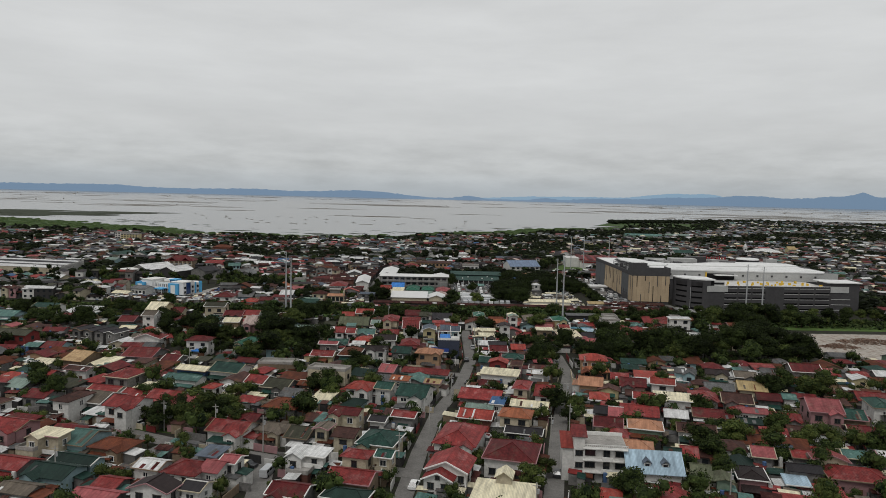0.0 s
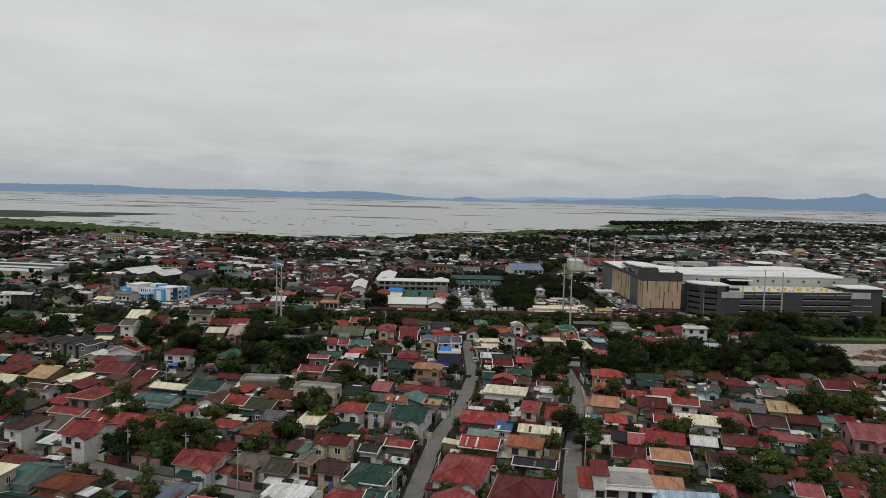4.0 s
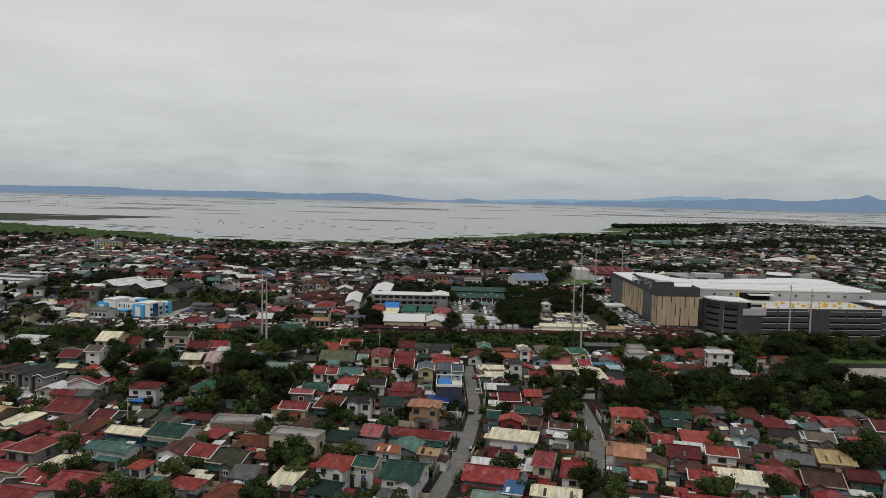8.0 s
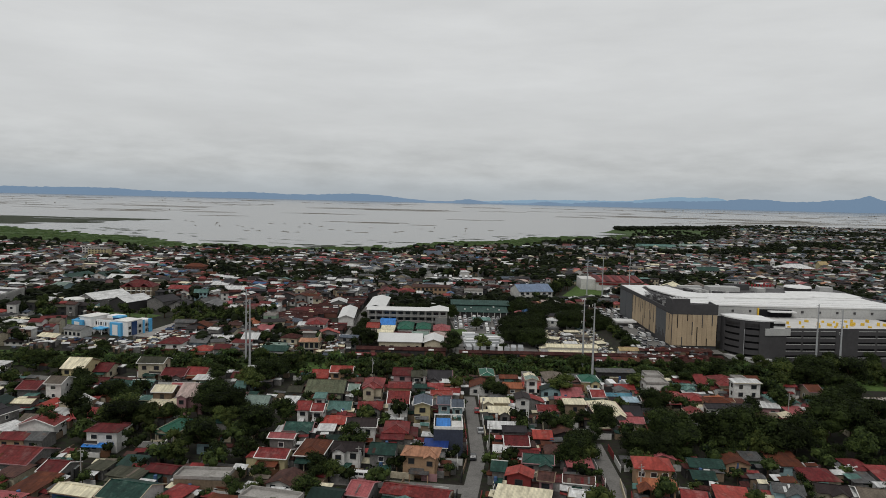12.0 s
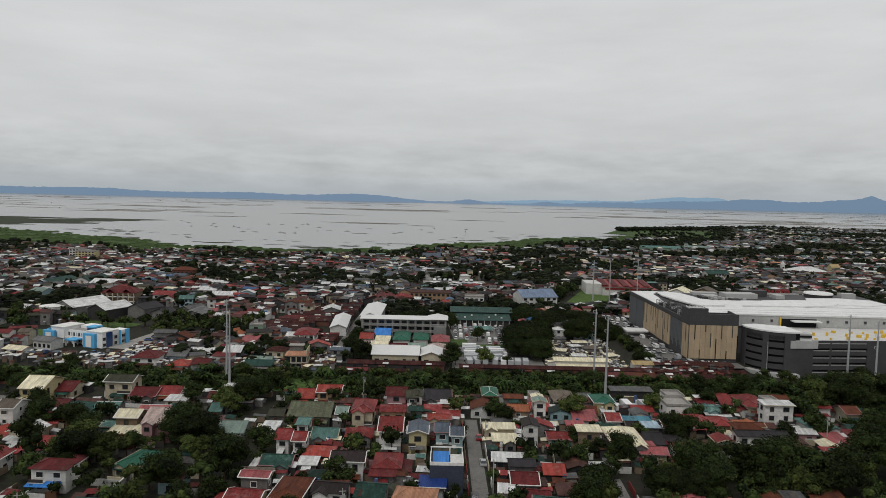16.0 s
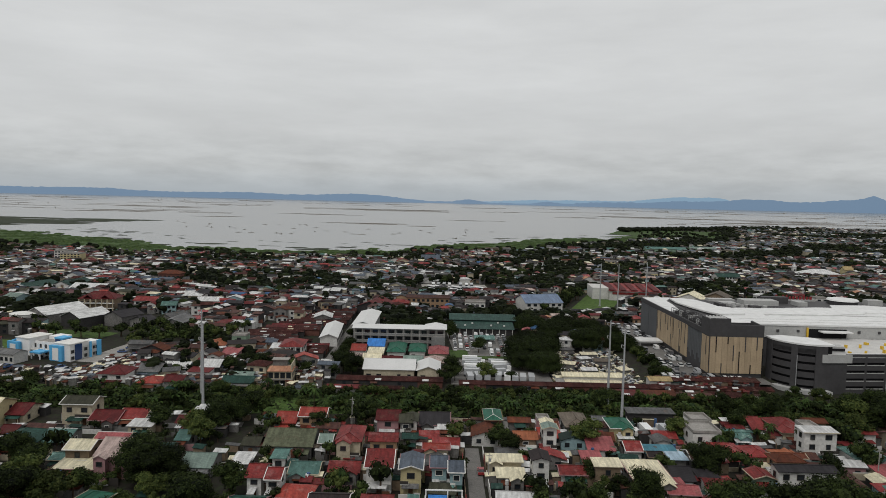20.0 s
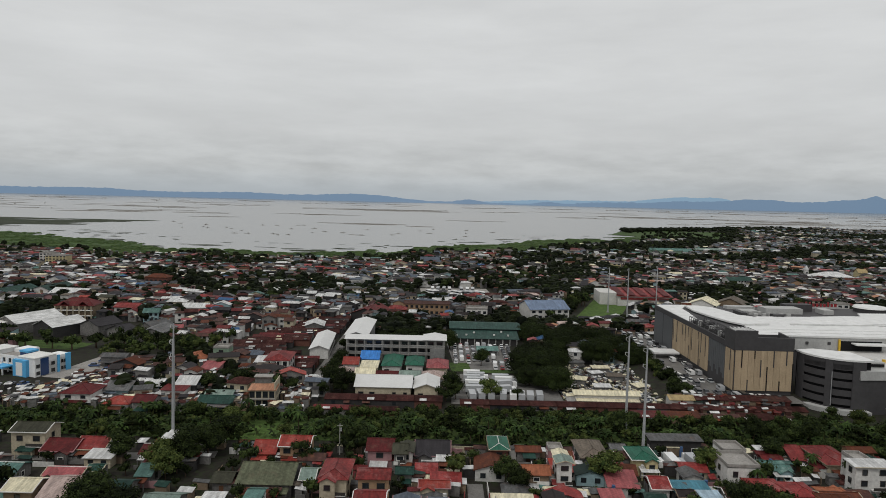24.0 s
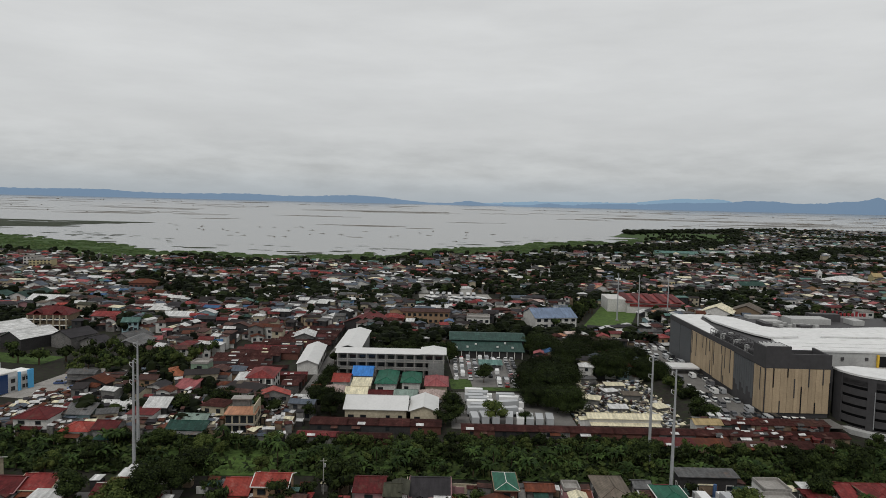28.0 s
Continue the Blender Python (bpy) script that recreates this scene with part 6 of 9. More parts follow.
house(-50.2, 176.6, 8.0, 6.0, 3.5, -14, "gx", "maroon", "grey")
house(-119.3, 176.9, 6.5, 12.1, 5, -14, "hip", "brown", "white")
house(-8.9, 178.4, 6.3, 5.3, 4.5, -14, "gx", "red", "grey")
house(20.4, 178.4, 8.4, 7.2, 5.5, -14, "hip", "orange", "cream")
house(44.9, 178.6, 7.3, 8.1, 3.5, -14, "gx", "maroon", "cream")
house(-82.1, 178.7, 9.1, 9.1, 6, -14, "gx", "red", "white")
house(10.1, 179.7, 9.0, 7.9, 4.5, -14, "gx", "scarlet", "brick")
house(-91.0, 179.8, 4.4, 6.2, 3, -14, "shed", "white", "cream")
house(83.6, 180.9, 5.2, 5.0, 4, -14, "gx", "darkgreen", "grey")
house(-99.0, 182.6, 5.7, 9.8, 6, -14, "hip", "brown", "white")
house(127.4, 184.0, 9.3, 7.7, 4, -14, "gx", "brown", "grey")
house(94.7, 184.9, 7.5, 6.9, 4, -14, "gx", "red", "grey")
house(-42.6, 187.0, 9.8, 8.9, 4, -14, "hip", "rust", "grey")
house(48.9, 187.0, 3.5, 7.9, 3.8, -14, "gx", "pink", "grey")
house(86.5, 187.1, 7.9, 5.0, 5, -14, "gx", "pink", "white")
house(65.6, 187.3, 6.2, 7.0, 3.5, -14, "gx", "white", "grey")
house(56.1, 187.4, 9.0, 8.8, 4, -14, "gx", "red", "grey")
house(75.8, 187.7, 10.5, 7.9, 3.6, -14, "gx", "maroon", "grey")
house(106.0, 187.7, 8.5, 12.1, 6.5, -14, "gx", "pink", "pink")
house(-93.9, 188.3, 6.8, 10.2, 4, -14, "gx", "tan", "grey")
house(114.5, 188.5, 6.7, 9.3, 4, -14, "gx", "green", "tan")
house(11.4, 188.7, 7.6, 5.0, 3.8, -14, "gx", "palegreen", "grey")
house(-68.2, 188.7, 7.5, 11.1, 3.5, -14, "gx", "pink", "grey")
house(45.6, 189.5, 4.1, 6.7, 3.5, -14, "gx", "charcoal", "grey")
house(25.5, 190.0, 10.5, 5.9, 4.5, -14, "gx", "cream", "white")
house(16.5, 190.3, 4.0, 5.9, 5, -14, "shed", "blue", "white")
house(-76.6, 191.0, 9.2, 10.0, 4, -14, "gx", "red", "grey")
house(125.9, 193.6, 6.4, 10.6, 6, -14, "hip", "green", "white")
house(-86.4, 194.6, 8.2, 7.9, 3.5, -14, "gx", "red", "grey")
house(-66.3, 197.5, 3.7, 5.0, 5.5, -14, "hip", "scarlet", "white")
house(-131.7, 197.5, 7.4, 7.7, 4, -14, "gx", "red", "grey")
house(-7.1, 198.6, 8.8, 11.1, 5, -14, "gx", "green", "white")
house(12.5, 200.0, 12.2, 9.7, 4, -14, "gx", "red", "grey")
house(-98.2, 200.3, 10.1, 5.5, 3.2, -14, "gx", "red", "white")
house(69.0, 200.3, 10.6, 7.0, 4.5, -14, "shed", "cream", "white")
house(31.4, 201.4, 5.5, 10.6, 5, -14, "gx", "red", "white")
house(61.2, 202.3, 6.3, 6.5, 4, -14, "gx", "red", "pink")
house(-124.3, 202.3, 6.8, 8.9, 3.5, -14, "gx", "palegreen", "grey")
house(88.7, 202.6, 8.6, 9.4, 3.8, -14, "gx", "brown", "grey")
house(-23.3, 203.1, 8.2, 7.8, 5, -14, "hip", "scarlet", "white")
house(-16.1, 203.3, 5.3, 7.1, 5, -14, "gx", "green", "white")
house(104.9, 203.6, 3.5, 5.6, 4.5, -14, "gx", "teal", "white")
house(79.5, 204.1, 8.1, 9.7, 4, -14, "hip", "red", "grey")
house(99.1, 204.4, 6.8, 7.1, 4, -14, "gx", "maroon", "grey")
house(-112.1, 205.6, 7.6, 6.3, 3, -14, "shed", "moss", "grey")
house(25.2, 206.3, 4.8, 9.7, 5.5, -14, "hip", "red", "cream")
house(131.5, 206.8, 8.9, 9.2, 4, -14, "gx", "red", "grey")
house(-95.8, 206.9, 8.4, 9.8, 6, -14, "hip", "red", "grey")
house(-49.1, 208.2, 8.8, 9.3, 3.5, -14, "gx", "moss", "grey")
house(-41.2, 209.9, 4.3, 5.3, 3.5, -14, "gx", "rust", "grey")
house(-56.0, 210.4, 6.4, 8.4, 4, -14, "gx", "red", "grey")
house(-12.0, 210.8, 5.9, 5.0, 5.5, -14, "gx", "orange", "white")
house(52.8, 211.4, 6.8, 5.0, 3.5, -14, "gy", "brown", "yellow")
house(-79.5, 211.5, 12.0, 5.9, 4, -14, "gx", "teal", "white")
house(-1.9, 213.3, 5.1, 5.0, 4, -14, "gx", "yellow", "cream")
house(-124.1, 213.6, 7.3, 7.5, 3.5, -14, "gx", "red", "grey")
house(16.0, 214.5, 6.1, 6.0, 3.5, -14, "gx", "maroon", "white")
house(-35.1, 215.1, 13.4, 6.1, 7, -14, "flat", "cream", "cream")
house(88.6, 215.3, 8.8, 7.7, 3.8, -14, "gx", "grey", "grey")
house(70.7, 215.4, 7.4, 6.6, 5, -14, "gx", "scarlet", "white")
house(99.0, 215.8, 8.5, 9.8, 4, -14, "gx", "yellow", "cream")
house(48.4, 217.1, 7.5, 9.4, 4, -14, "gx", "peach", "peach")
house(61.9, 217.4, 8.1, 8.9, 4, -14, "gx", "maroon", "grey")
house(-116.5, 219.4, 8.5, 5.0, 4, -14, "gx", "brown", "white")
house(-69.0, 223.7, 10.5, 10.4, 4, -14, "gx", "green", "white")
house(-81.1, 224.4, 11.1, 5.9, 3.5, -14, "gx", "cream", "blue")
house(19.9, 224.5, 12.5, 7.1, 4.5, -14, "shed", "cream", "white")
house(33.8, 227.4, 5.6, 5.0, 4, -14, "gx", "white", "white")
house(-17.0, 227.7, 5.3, 8.9, 4, -14, "gx", "pink", "grey")
house(-4.5, 227.8, 15.8, 6.0, 3.5, -14, "gx", "red", "white")
house(83.7, 232.1, 6.9, 6.2, 4.5, -13, "gx", "grey", "aqua")
house(-55.6, 232.8, 13.4, 6.6, 4.2, -2, "flat", "tan", "tan")
house(104.3, 232.4, 7.3, 7.4, 3.5, -13, "gx", "tan", "grey")
house(26.5, 233.5, 3.5, 6.2, 5.5, -13, "gx", "brown", "pink")
house(95.1, 233.6, 7.4, 6.3, 4, -13, "gx", "darkbrown", "cream")
house(-67.4, 238.4, 7.6, 5.4, 3.2, -13, "gx", "maroon", "grey")
house(20.1, 234.0, 6.5, 5.0, 6, -12, "gy", "scarlet", "red")
house(-75.2, 235.7, 8.9, 5.0, 3, -12, "shed", "moss", "grey")
house(154.9, 236.3, 8.0, 7.0, 4, -11, "gx", "white", "grey")
house(35.0, 236.8, 7.5, 5.6, 3.5, -11, "gx", "brown", "white")
house(114.6, 236.9, 5.7, 6.4, 4, -11, "gx", "grey", "white")
house(-93.0, 237.4, 6.0, 8.0, 3.5, -11, "gx", "maroon", "grey")
house(128.1, 239.6, 9.9, 10.3, 4.5, -10, "gx", "maroon", "grey")
house(-84.0, 240.2, 4.8, 5.0, 2.8, -10, "shed", "moss", "grey")
house(15.9, 242.0, 3.5, 7.4, 4.5, -9, "gx", "green", "grey")
house(-106.1, 244.2, 11.4, 11.8, 3.5, -8, "gx", "red", "grey")
house(26.2, 245.8, 7.9, 6.8, 5, -8, "hip", "green", "grey")
house(-4.0, 246.7, 9.5, 6.9, 6, -7, "hip", "peach", "peach")
house(-23.2, 249.2, 8.0, 6.5, 6, -6, "gx", "darkbrown", "white")
house(-14.0, 249.3, 6.8, 8.4, 5.5, -6, "gx", "green", "grey")
house(-42.8, 249.5, 8.3, 7.4, 3.5, -6, "gx", "red", "yellow")
house(24.0, 254.1, 6.6, 5.0, 3.5, -4, "gx", "maroon", "grey")
house(-33.4, 254.2, 7.6, 12.4, 3.5, -4, "hip", "rust", "grey")
house(-41.8, 254.5, 7.0, 4.5, 6.5, -4, "gx", "pink", "grey")
house(17.3, 256.1, 3.9, 5.0, 3.5, -4, "shed", "white", "white")
house(-0.3, 257.9, 6.5, 5.9, 4, -3, "shed", "royal", "grey")
vl = house(-91.6, 258.9, 9.2, 6.8, 6, -2, "hip", "maroon", "white", extra=False)
part("blue_awning", Geo().slab([(-4.6, -5.4, 2.4), (3.4, -5.4, 2.4), (3.4, -3.05, 2.9), (-4.6, -3.05, 2.9)], 0.1), ROOF["azure"], vl, "long blue sheet awning over the porch")
part("terrace_wall", Geo().box(-6.4, -5.6, 0, 4.0, 0.2, 1.5), WALL["white"], vl, "white garden wall")
gw = thing("garden_wall", -75.2, 251, 0, 0, "white plastered garden wall beside dark trees", "wall")
part("wall_run", Geo().box(-1.2, 8.8, 0, 0.25, 18, 1.7), WALL["white"], gw)
part("wall_run", Geo().box(5.4, -6.8, 0, 7.4, 0.25, 1.6), WALL["white"], gw)
part("coping", Geo().box(-1.2, 8.8, 1.7, 0.4, 18.1, 0.1), TRIM, gw)
house(22.1, 261.8, 6.8, 8.4, 4, -1, "gx", "maroon", "grey")
house(-114.2, 267.0, 10.8, 7.4, 4.5, -0, "gy", "red", "white")
house(-12.9, 264.6, 6.6, 5.0, 3.5, -0, "shed", "maroon", "grey")
bk = thing("house", 3.0, 263.2, 0, 0, "dark blue-grey block house with white roof frame and blue sheet", "house", "town houses")
part("wall", Geo().box(0, 0, 0, 8.2, 7.6, 7.6), mat("block_slate_paint", (0.045, 0.052, 0.075), 0.8, dirt=0.25), bk)
part("parapet", Geo().box(0, -3.7, 7.6, 8.2, 0.25, 0.8).box(-4.0, 0, 7.6, 0.25, 7.2, 0.8).box(4.0, 0, 7.6, 0.25, 7.2, 0.8), TRIM, bk)
part("roof_sheet", Geo().slab([(-3.4, -3.4, 7.8), (0.6, -3.4, 7.8), (0.6, 3.2, 8.6), (-3.4, 3.2, 8.6)], 0.08), ROOF["azure"], bk, "bright blue corrugated roof sheet")
part("roof_deck", Geo().box(2.4, 0, 7.6, 3.0, 7.0, 0.15), WALL["white"], bk)
for x in (-3.9, 0.8, 3.9):
    part("frame_post", Geo().box(x, 3.5, 7.6, 0.25, 0.25, 1.8), TRIM, bk)
part("frame_beam", Geo().box(0, 3.5, 9.4, 8.2, 0.25, 0.25), TRIM, bk)
for z in (1.0, 4.4):
    window(bk, 4.1, 0.5, z, 90, 1.4, 1.4)
part("door", Geo().box(-2.2, -3.84, 0, 1.1, 0.1, 2.1), WOODDOOR, bk)
FOOT.append((3.0, 263.2, 5))
for k in range(4):
    house(-145.0 + 5.2 * k, 276.6 - 1.5 * k, 4.8, 9.0, 5.4, -17, "gy", "charcoal", "grey", 0.9, extra=False)
house(-174.5, 333.0, 13.0, 12.0, 3.0, -6, "shed", "white", "grey")
house(-190.5, 331.0, 12.5, 9.0, 4.8, -8, "gx", "green", "white")
house(-199.0, 314.0, 11.5, 10.0, 3.6, -8, "gx", "teal", "aqua")
house(-164.0, 262.5, 15.0, 8.0, 6.0, -10, "gx", "moss", "red", extra=False)
house(-123.0, 234.5, 8.0, 12.0, 4.0, -16, "gx", "tarp", "tan")
house(-114.6, 233.4, 7.0, 8.6, 3.0, -16, "shed", "cream", "grey")
house(-21.9, 268.3, 8.7, 7.8, 6, 0, "gx", "darkbrown", "white")
house(-94.4, 268.7, 8.1, 7.4, 3, 0, "hip", "pink", "cream")
house(-12.1, 271.1, 7.3, 10.3, 4, 0, "hip", "red", "cream")
house(22.6, 271.9, 7.0, 5.5, 4, 0, "gx", "charcoal", "grey")
house(-32.9, 271.9, 5.0, 5.0, 3, 0, "shed", "white", "grey")
house(-40.9, 272.4, 8.2, 7.9, 3, 0, "gx", "green", "grey")
house(-76.6, 271.6, 7.0, 10.4, 3.0, -12, "hip", "emerald", "cream")
house(-37.4, 284.2, 3.5, 7.9, 5.2, 0, "gx", "red", "white")
house(-116.6, 289.6, 7.6, 8.0, 3.8, -12, "gy", "white", "cream")
house(-42.1, 285.8, 4.2, 8.9, 5.2, 0, "gx", "red", "white")
house(60.0, 287.3, 4.2, 6.0, 4, 0, "hip", "pink", "pink")
house(-131.6, 287.4, 6.6, 5.1, 4, 0, "gx", "cream", "grey")
house(-5.0, 289.0, 5.8, 6.9, 6.3, 0, "gy", "slate", "yellow")
house(6.1, 289.1, 3.5, 7.9, 6, 0, "gx", "slate", "aqua")
house(54.2, 291.4, 9.8, 14.9, 5, 0, "hip", "cream", "grey")
house(19.9, 291.7, 7.2, 5.5, 3.5, 0, "shed", "cream", "grey")
house(-89.1, 291.8, 10.1, 6.6, 3.2, 0, "shed", "cream", "tan")
house(-12.8, 292.1, 6.9, 12.7, 6.5, 0, "gx", "red", "white")
house(27.2, 292.2, 4.8, 6.7, 8, 0, "gy", "darkbrown", "white")
house(44.2, 292.5, 7.0, 5.0, 6.5, 0, "shed", "cream", "tan")
house(1.9, 292.6, 4.4, 8.3, 5.8, 0, "gx", "slate", "aqua")
house(94.5, 293.2, 15.2, 5.3, 6, 0, "gx", "charcoal", "white")
house(125.3, 293.4, 4.0, 5.0, 4, 0, "gx", "scarlet", "grey")
house(-32.0, 293.6, 7.6, 8.6, 3, 0, "gx", "teal", "grey")
house(-5.0, 293.9, 5.9, 5.3, 6, 0, "gy", "slate", "yellow")
house(-38.8, 294.2, 3.6, 5.0, 6, 0, "shed", "teal", "white")
house(-22.2, 294.9, 8.0, 7.5, 3, 0, "gx", "red", "grey")
house(84.3, 294.9, 5.7, 6.5, 3.5, 0, "gy", "red", "green")
house(-48.6, 295.2, 3.5, 5.2, 4, 0, "shed", "white", "grey")
house(36.3, 295.6, 7.5, 6.8, 3.2, 0, "gx", "red", "white")
house(63.6, 295.6, 5.6, 10.3, 3, 0, "gx", "charcoal", "grey")
house(-80.4, 297.0, 8.5, 13.4, 6, 0, "gx", "blush", "pink")
house(-59.8, 297.1, 8.0, 10.4, 3, 0, "gx", "palegreen", "grey")
house(-96.6, 297.3, 4.2, 5.7, 3, 0, "gx", "teal", "grey")
house(-90.9, 298.0, 6.9, 7.9, 6, 0, "gx", "cream", "tan")
house(-126.6, 298.1, 5.7, 8.5, 8, 0, "gx", "tan", "white")
house(-39.2, 298.9, 3.5, 5.0, 5, 0, "gx", "teal", "white")
house(-49.5, 299.9, 5.0, 5.0, 3, 0, "shed", "white", "grey")
house(19.0, 300.3, 9.6, 5.0, 4, 0, "shed", "cream", "cream")
house(94.1, 301.5, 8.3, 5.9, 5.5, 0, "hip", "rust", "peach")
house(66.1, 304.8, 4.9, 5.0, 4, 0, "shed", "skyblue", "grey")
house(-139.4, 305.3, 7.0, 9.8, 4, 0, "gx", "maroon", "grey")
house(96.8, 306.0, 9.2, 4.5, 4.5, 0, "gx", "rust", "cream")
house(-13.4, 307.6, 7.9, 6.9, 6.5, 0, "gx", "red", "peach")
house(1.0, 308.3, 7.4, 5.0, 4, 0, "gx", "scarlet", "cream")
house(61.3, 308.7, 4.2, 5.0, 3, 0, "gx", "darkbrown", "grey")
house(73.5, 309.0, 6.1, 7.7, 3, 0, "gx", "brown", "grey")
house(97.3, 309.6, 7.0, 4.5, 4, 0, "hip", "orange", "tan")
house(-22.8, 310.0, 7.1, 12.9, 6.5, 0, "hip", "red", "cream")
house(89.6, 310.1, 6.5, 8.7, 4, 0, "hip", "red", "cream")
house(120.4, 310.4, 9.6, 9.8, 4, 0, "hip", "teal", "white")
house(-114.4, 310.4, 11.2, 13.4, 3, 0, "hip", "green", "grey")
house(-50.5, 311.8, 5.0, 7.0, 3, 0, "gx", "moss", "grey")
house(82.2, 312.5, 8.3, 7.3, 4, 0, "hip", "red", "cream")
house(63.7, 312.9, 9.6, 5.0, 3, 0, "shed", "turquoise", "grey")
house(-89.9, 313.1, 9.4, 6.4, 3, 0, "gx", "pink", "cream")
house(-30.1, 313.7, 3.5, 7.9, 3.5, 0, "gx", "palegreen", "grey")
house(-39.8, 313.9, 13.5, 14.2, 3.5, 0, "gx", "olive", "grey")
house(-105.5, 314.5, 7.8, 7.6, 3, 0, "gx", "teal", "grey")
house(56.5, 314.6, 4.8, 8.5, 3, 0, "gx", "red", "white")
house(33.1, 315.2, 4.5, 5.0, 8, 0, "gy", "palegreen", "white")
house(-70.5, 315.3, 4.0, 8.6, 3, 0, "gx", "teal", "grey")
house(-83.9, 315.7, 4.0, 5.0, 3, 0, "gx", "green", "grey")
house(110.0, 315.8, 10.0, 5.0, 8.6, 0, "shed", "white", "white")
house(26.2, 316.0, 6.8, 6.9, 5, 0, "gx", "orange", "tan")
house(-6.6, 316.2, 4.4, 5.0, 4, 0, "gx", "green", "grey")
house(-121.3, 316.6, 4.9, 7.7, 3, 0, "gx", "maroon", "grey")
house(33.0, 319.3, 3.9, 5.0, 8, 0, "gy", "cream", "white")
house(110.3, 321.1, 5.2, 7.7, 8, 0, "flat", "white", "white")
house(79.0, 321.6, 9.0, 10.6, 6.5, 0, "flat", "white", "white")
house(-110.0, 334.0, 10.0, 8.5, 6.6, 0, "gx", "moss", "cream")
house(138.6, 325.0, 5.3, 8.8, 4, 0, "gx", "rust", "cream")
house(91.4, 326.4, 8.0, 4.5, 3, 0, "gx", "teal", "aqua")
house(-8.3, 327.2, 4.0, 7.9, 5.5, 0, "gx", "moss", "grey")
house(131.1, 327.7, 5.2, 5.0, 4.5, 0, "gx", "red", "white")
house(3.2, 327.7, 3.5, 4.5, 3, 0, "gx", "white", "grey")
house(-6.7, 328.3, 4.0, 7.9, 5.5, 0, "gy", "moss", "white")
house(-135.7, 329.1, 8.5, 14.0, 5.8, 0, "gx", "cream", "yellow")
house(91.9, 329.4, 6.2, 4.5, 3, 0, "gx", "teal", "grey")
house(-75.9, 329.4, 4.0, 7.9, 3, 0, "gx", "maroon", "grey")
house(-13.8, 329.8, 7.2, 9.7, 5.5, 0, "gx", "maroon", "pink")
house(56.9, 330.4, 7.2, 9.9, 4.5, 0, "hip", "emerald", "yellow")
house(152.5, 330.8, 5.0, 6.0, 4.5, 0, "hip", "scarlet", "white")
house(-100.0, 330.9, 8.8, 10.1, 3, 0, "gx", "maroon", "grey")
house(-36.9, 331.0, 8.4, 8.7, 5.5, 0, "gx", "scarlet", "peach")
house(-73.6, 331.7, 4.0, 9.6, 3, 0, "gx", "rust", "white")
house(33.6, 331.8, 4.7, 5.5, 5, 0, "flat", "pink", "pink")
house(36.2, 331.9, 4.5, 6.6, 3, 0, "gx", "rust", "grey")
house(132.0, 332.3, 6.5, 5.2, 4, 0, "gx", "red", "white")
house(-45.2, 332.4, 6.5, 10.7, 3.2, 0, "gx", "scarlet", "peach")
house(-92.4, 332.7, 8.4, 10.2, 3, 0, "gx", "red", "white")
house(81.9, 332.7, 7.1, 7.8, 6, 0, "flat", "cream", "white")
house(108.2, 332.7, 5.5, 12.8, 4, 0, "hip", "red", "cream")
house(93.8, 333.9, 5.7, 4.6, 3, 0, "gx", "maroon", "grey")
house(18.3, 334.4, 5.6, 10.9, 5, 0, "hip", "emerald", "brick")
house(0.2, 334.9, 9.6, 12.3, 3, 0, "gx", "charcoal", "grey")
house(-129.9, 335.1, 8.2, 11.4, 3, 0, "gx", "maroon", "cream")
house(110.0, 335.4, 9.0, 10.8, 4, 0, "hip", "red", "cream")
house(44.3, 335.8, 8.0, 14.2, 3.5, 0, "hip", "tan", "grey")
house(26.8, 336.1, 7.1, 5.0, 3, 0, "gx", "rust", "grey")
house(93.7, 336.6, 5.7, 4.5, 3, 0, "gx", "maroon", "grey")
house(100.5, 336.9, 4.0, 12.0, 3.4, 0, "gx", "red", "grey")
house(97.9, 337.2, 4.0, 5.9, 3, 0, "shed", "white", "grey")
house(120.4, 337.5, 7.4, 5.0, 4.5, 0, "gx", "rust", "peach")
house(-74.4, 339.0, 4.8, 4.5, 3, 0, "shed", "white", "grey")
house(52.6, 339.4, 4.4, 5.4, 3, 0, "gx", "grey", "grey")
house(94.8, 339.9, 4.4, 4.6, 3, 0, "shed", "white", "grey")
house(103.2, 340.4, 4.0, 6.0, 3, 0, "gx", "red", "grey")
house(-74.2, 341.4, 4.2, 4.5, 3, 0, "shed", "white", "grey")
house(70.3, 343.6, 15.3, 5.0, 4.5, 0, "shed", "grey", "dark")
house(-94.6, 369.7, 6.2, 7.3, 4.5, 0, "gx", "maroon", "grey", detail=1)
house(-103.5, 370.6, 7.8, 7.6, 3.5, 0, "hip", "scarlet", "white", detail=1)
house(-73.2, 375.5, 10.9, 7.6, 3, 0, "gx", "green", "blue", detail=1)
house(-119.6, 377.3, 10.0, 10.1, 5, 0, "hip", "maroon", "white", detail=1)
house(-74.8, 383.7, 8.9, 5.4, 3, 0, "gx", "palegreen", "grey", detail=1)
house(-110.0, 385.8, 8.0, 10.4, 4, 0, "gx", "grey", "aqua", detail=1)
house(87.0, 387.4, 8.1, 5.1, 4, 0, "gx", "yellow", "white", detail=1)
house(-60.4, 389.3, 3.6, 5.0, 6, 0, "gy", "green", "green", detail=1)
house(-88.0, 390.9, 6.7, 9.7, 5, 0, "gx", "white", "dark", detail=1)
house(-101.9, 391.0, 9.4, 8.0, 4, 0, "gx", "white", "blue", detail=1)
house(61.5, 391.1, 23.0, 5.0, 4, 0, "gx", "cream", "white", detail=1)
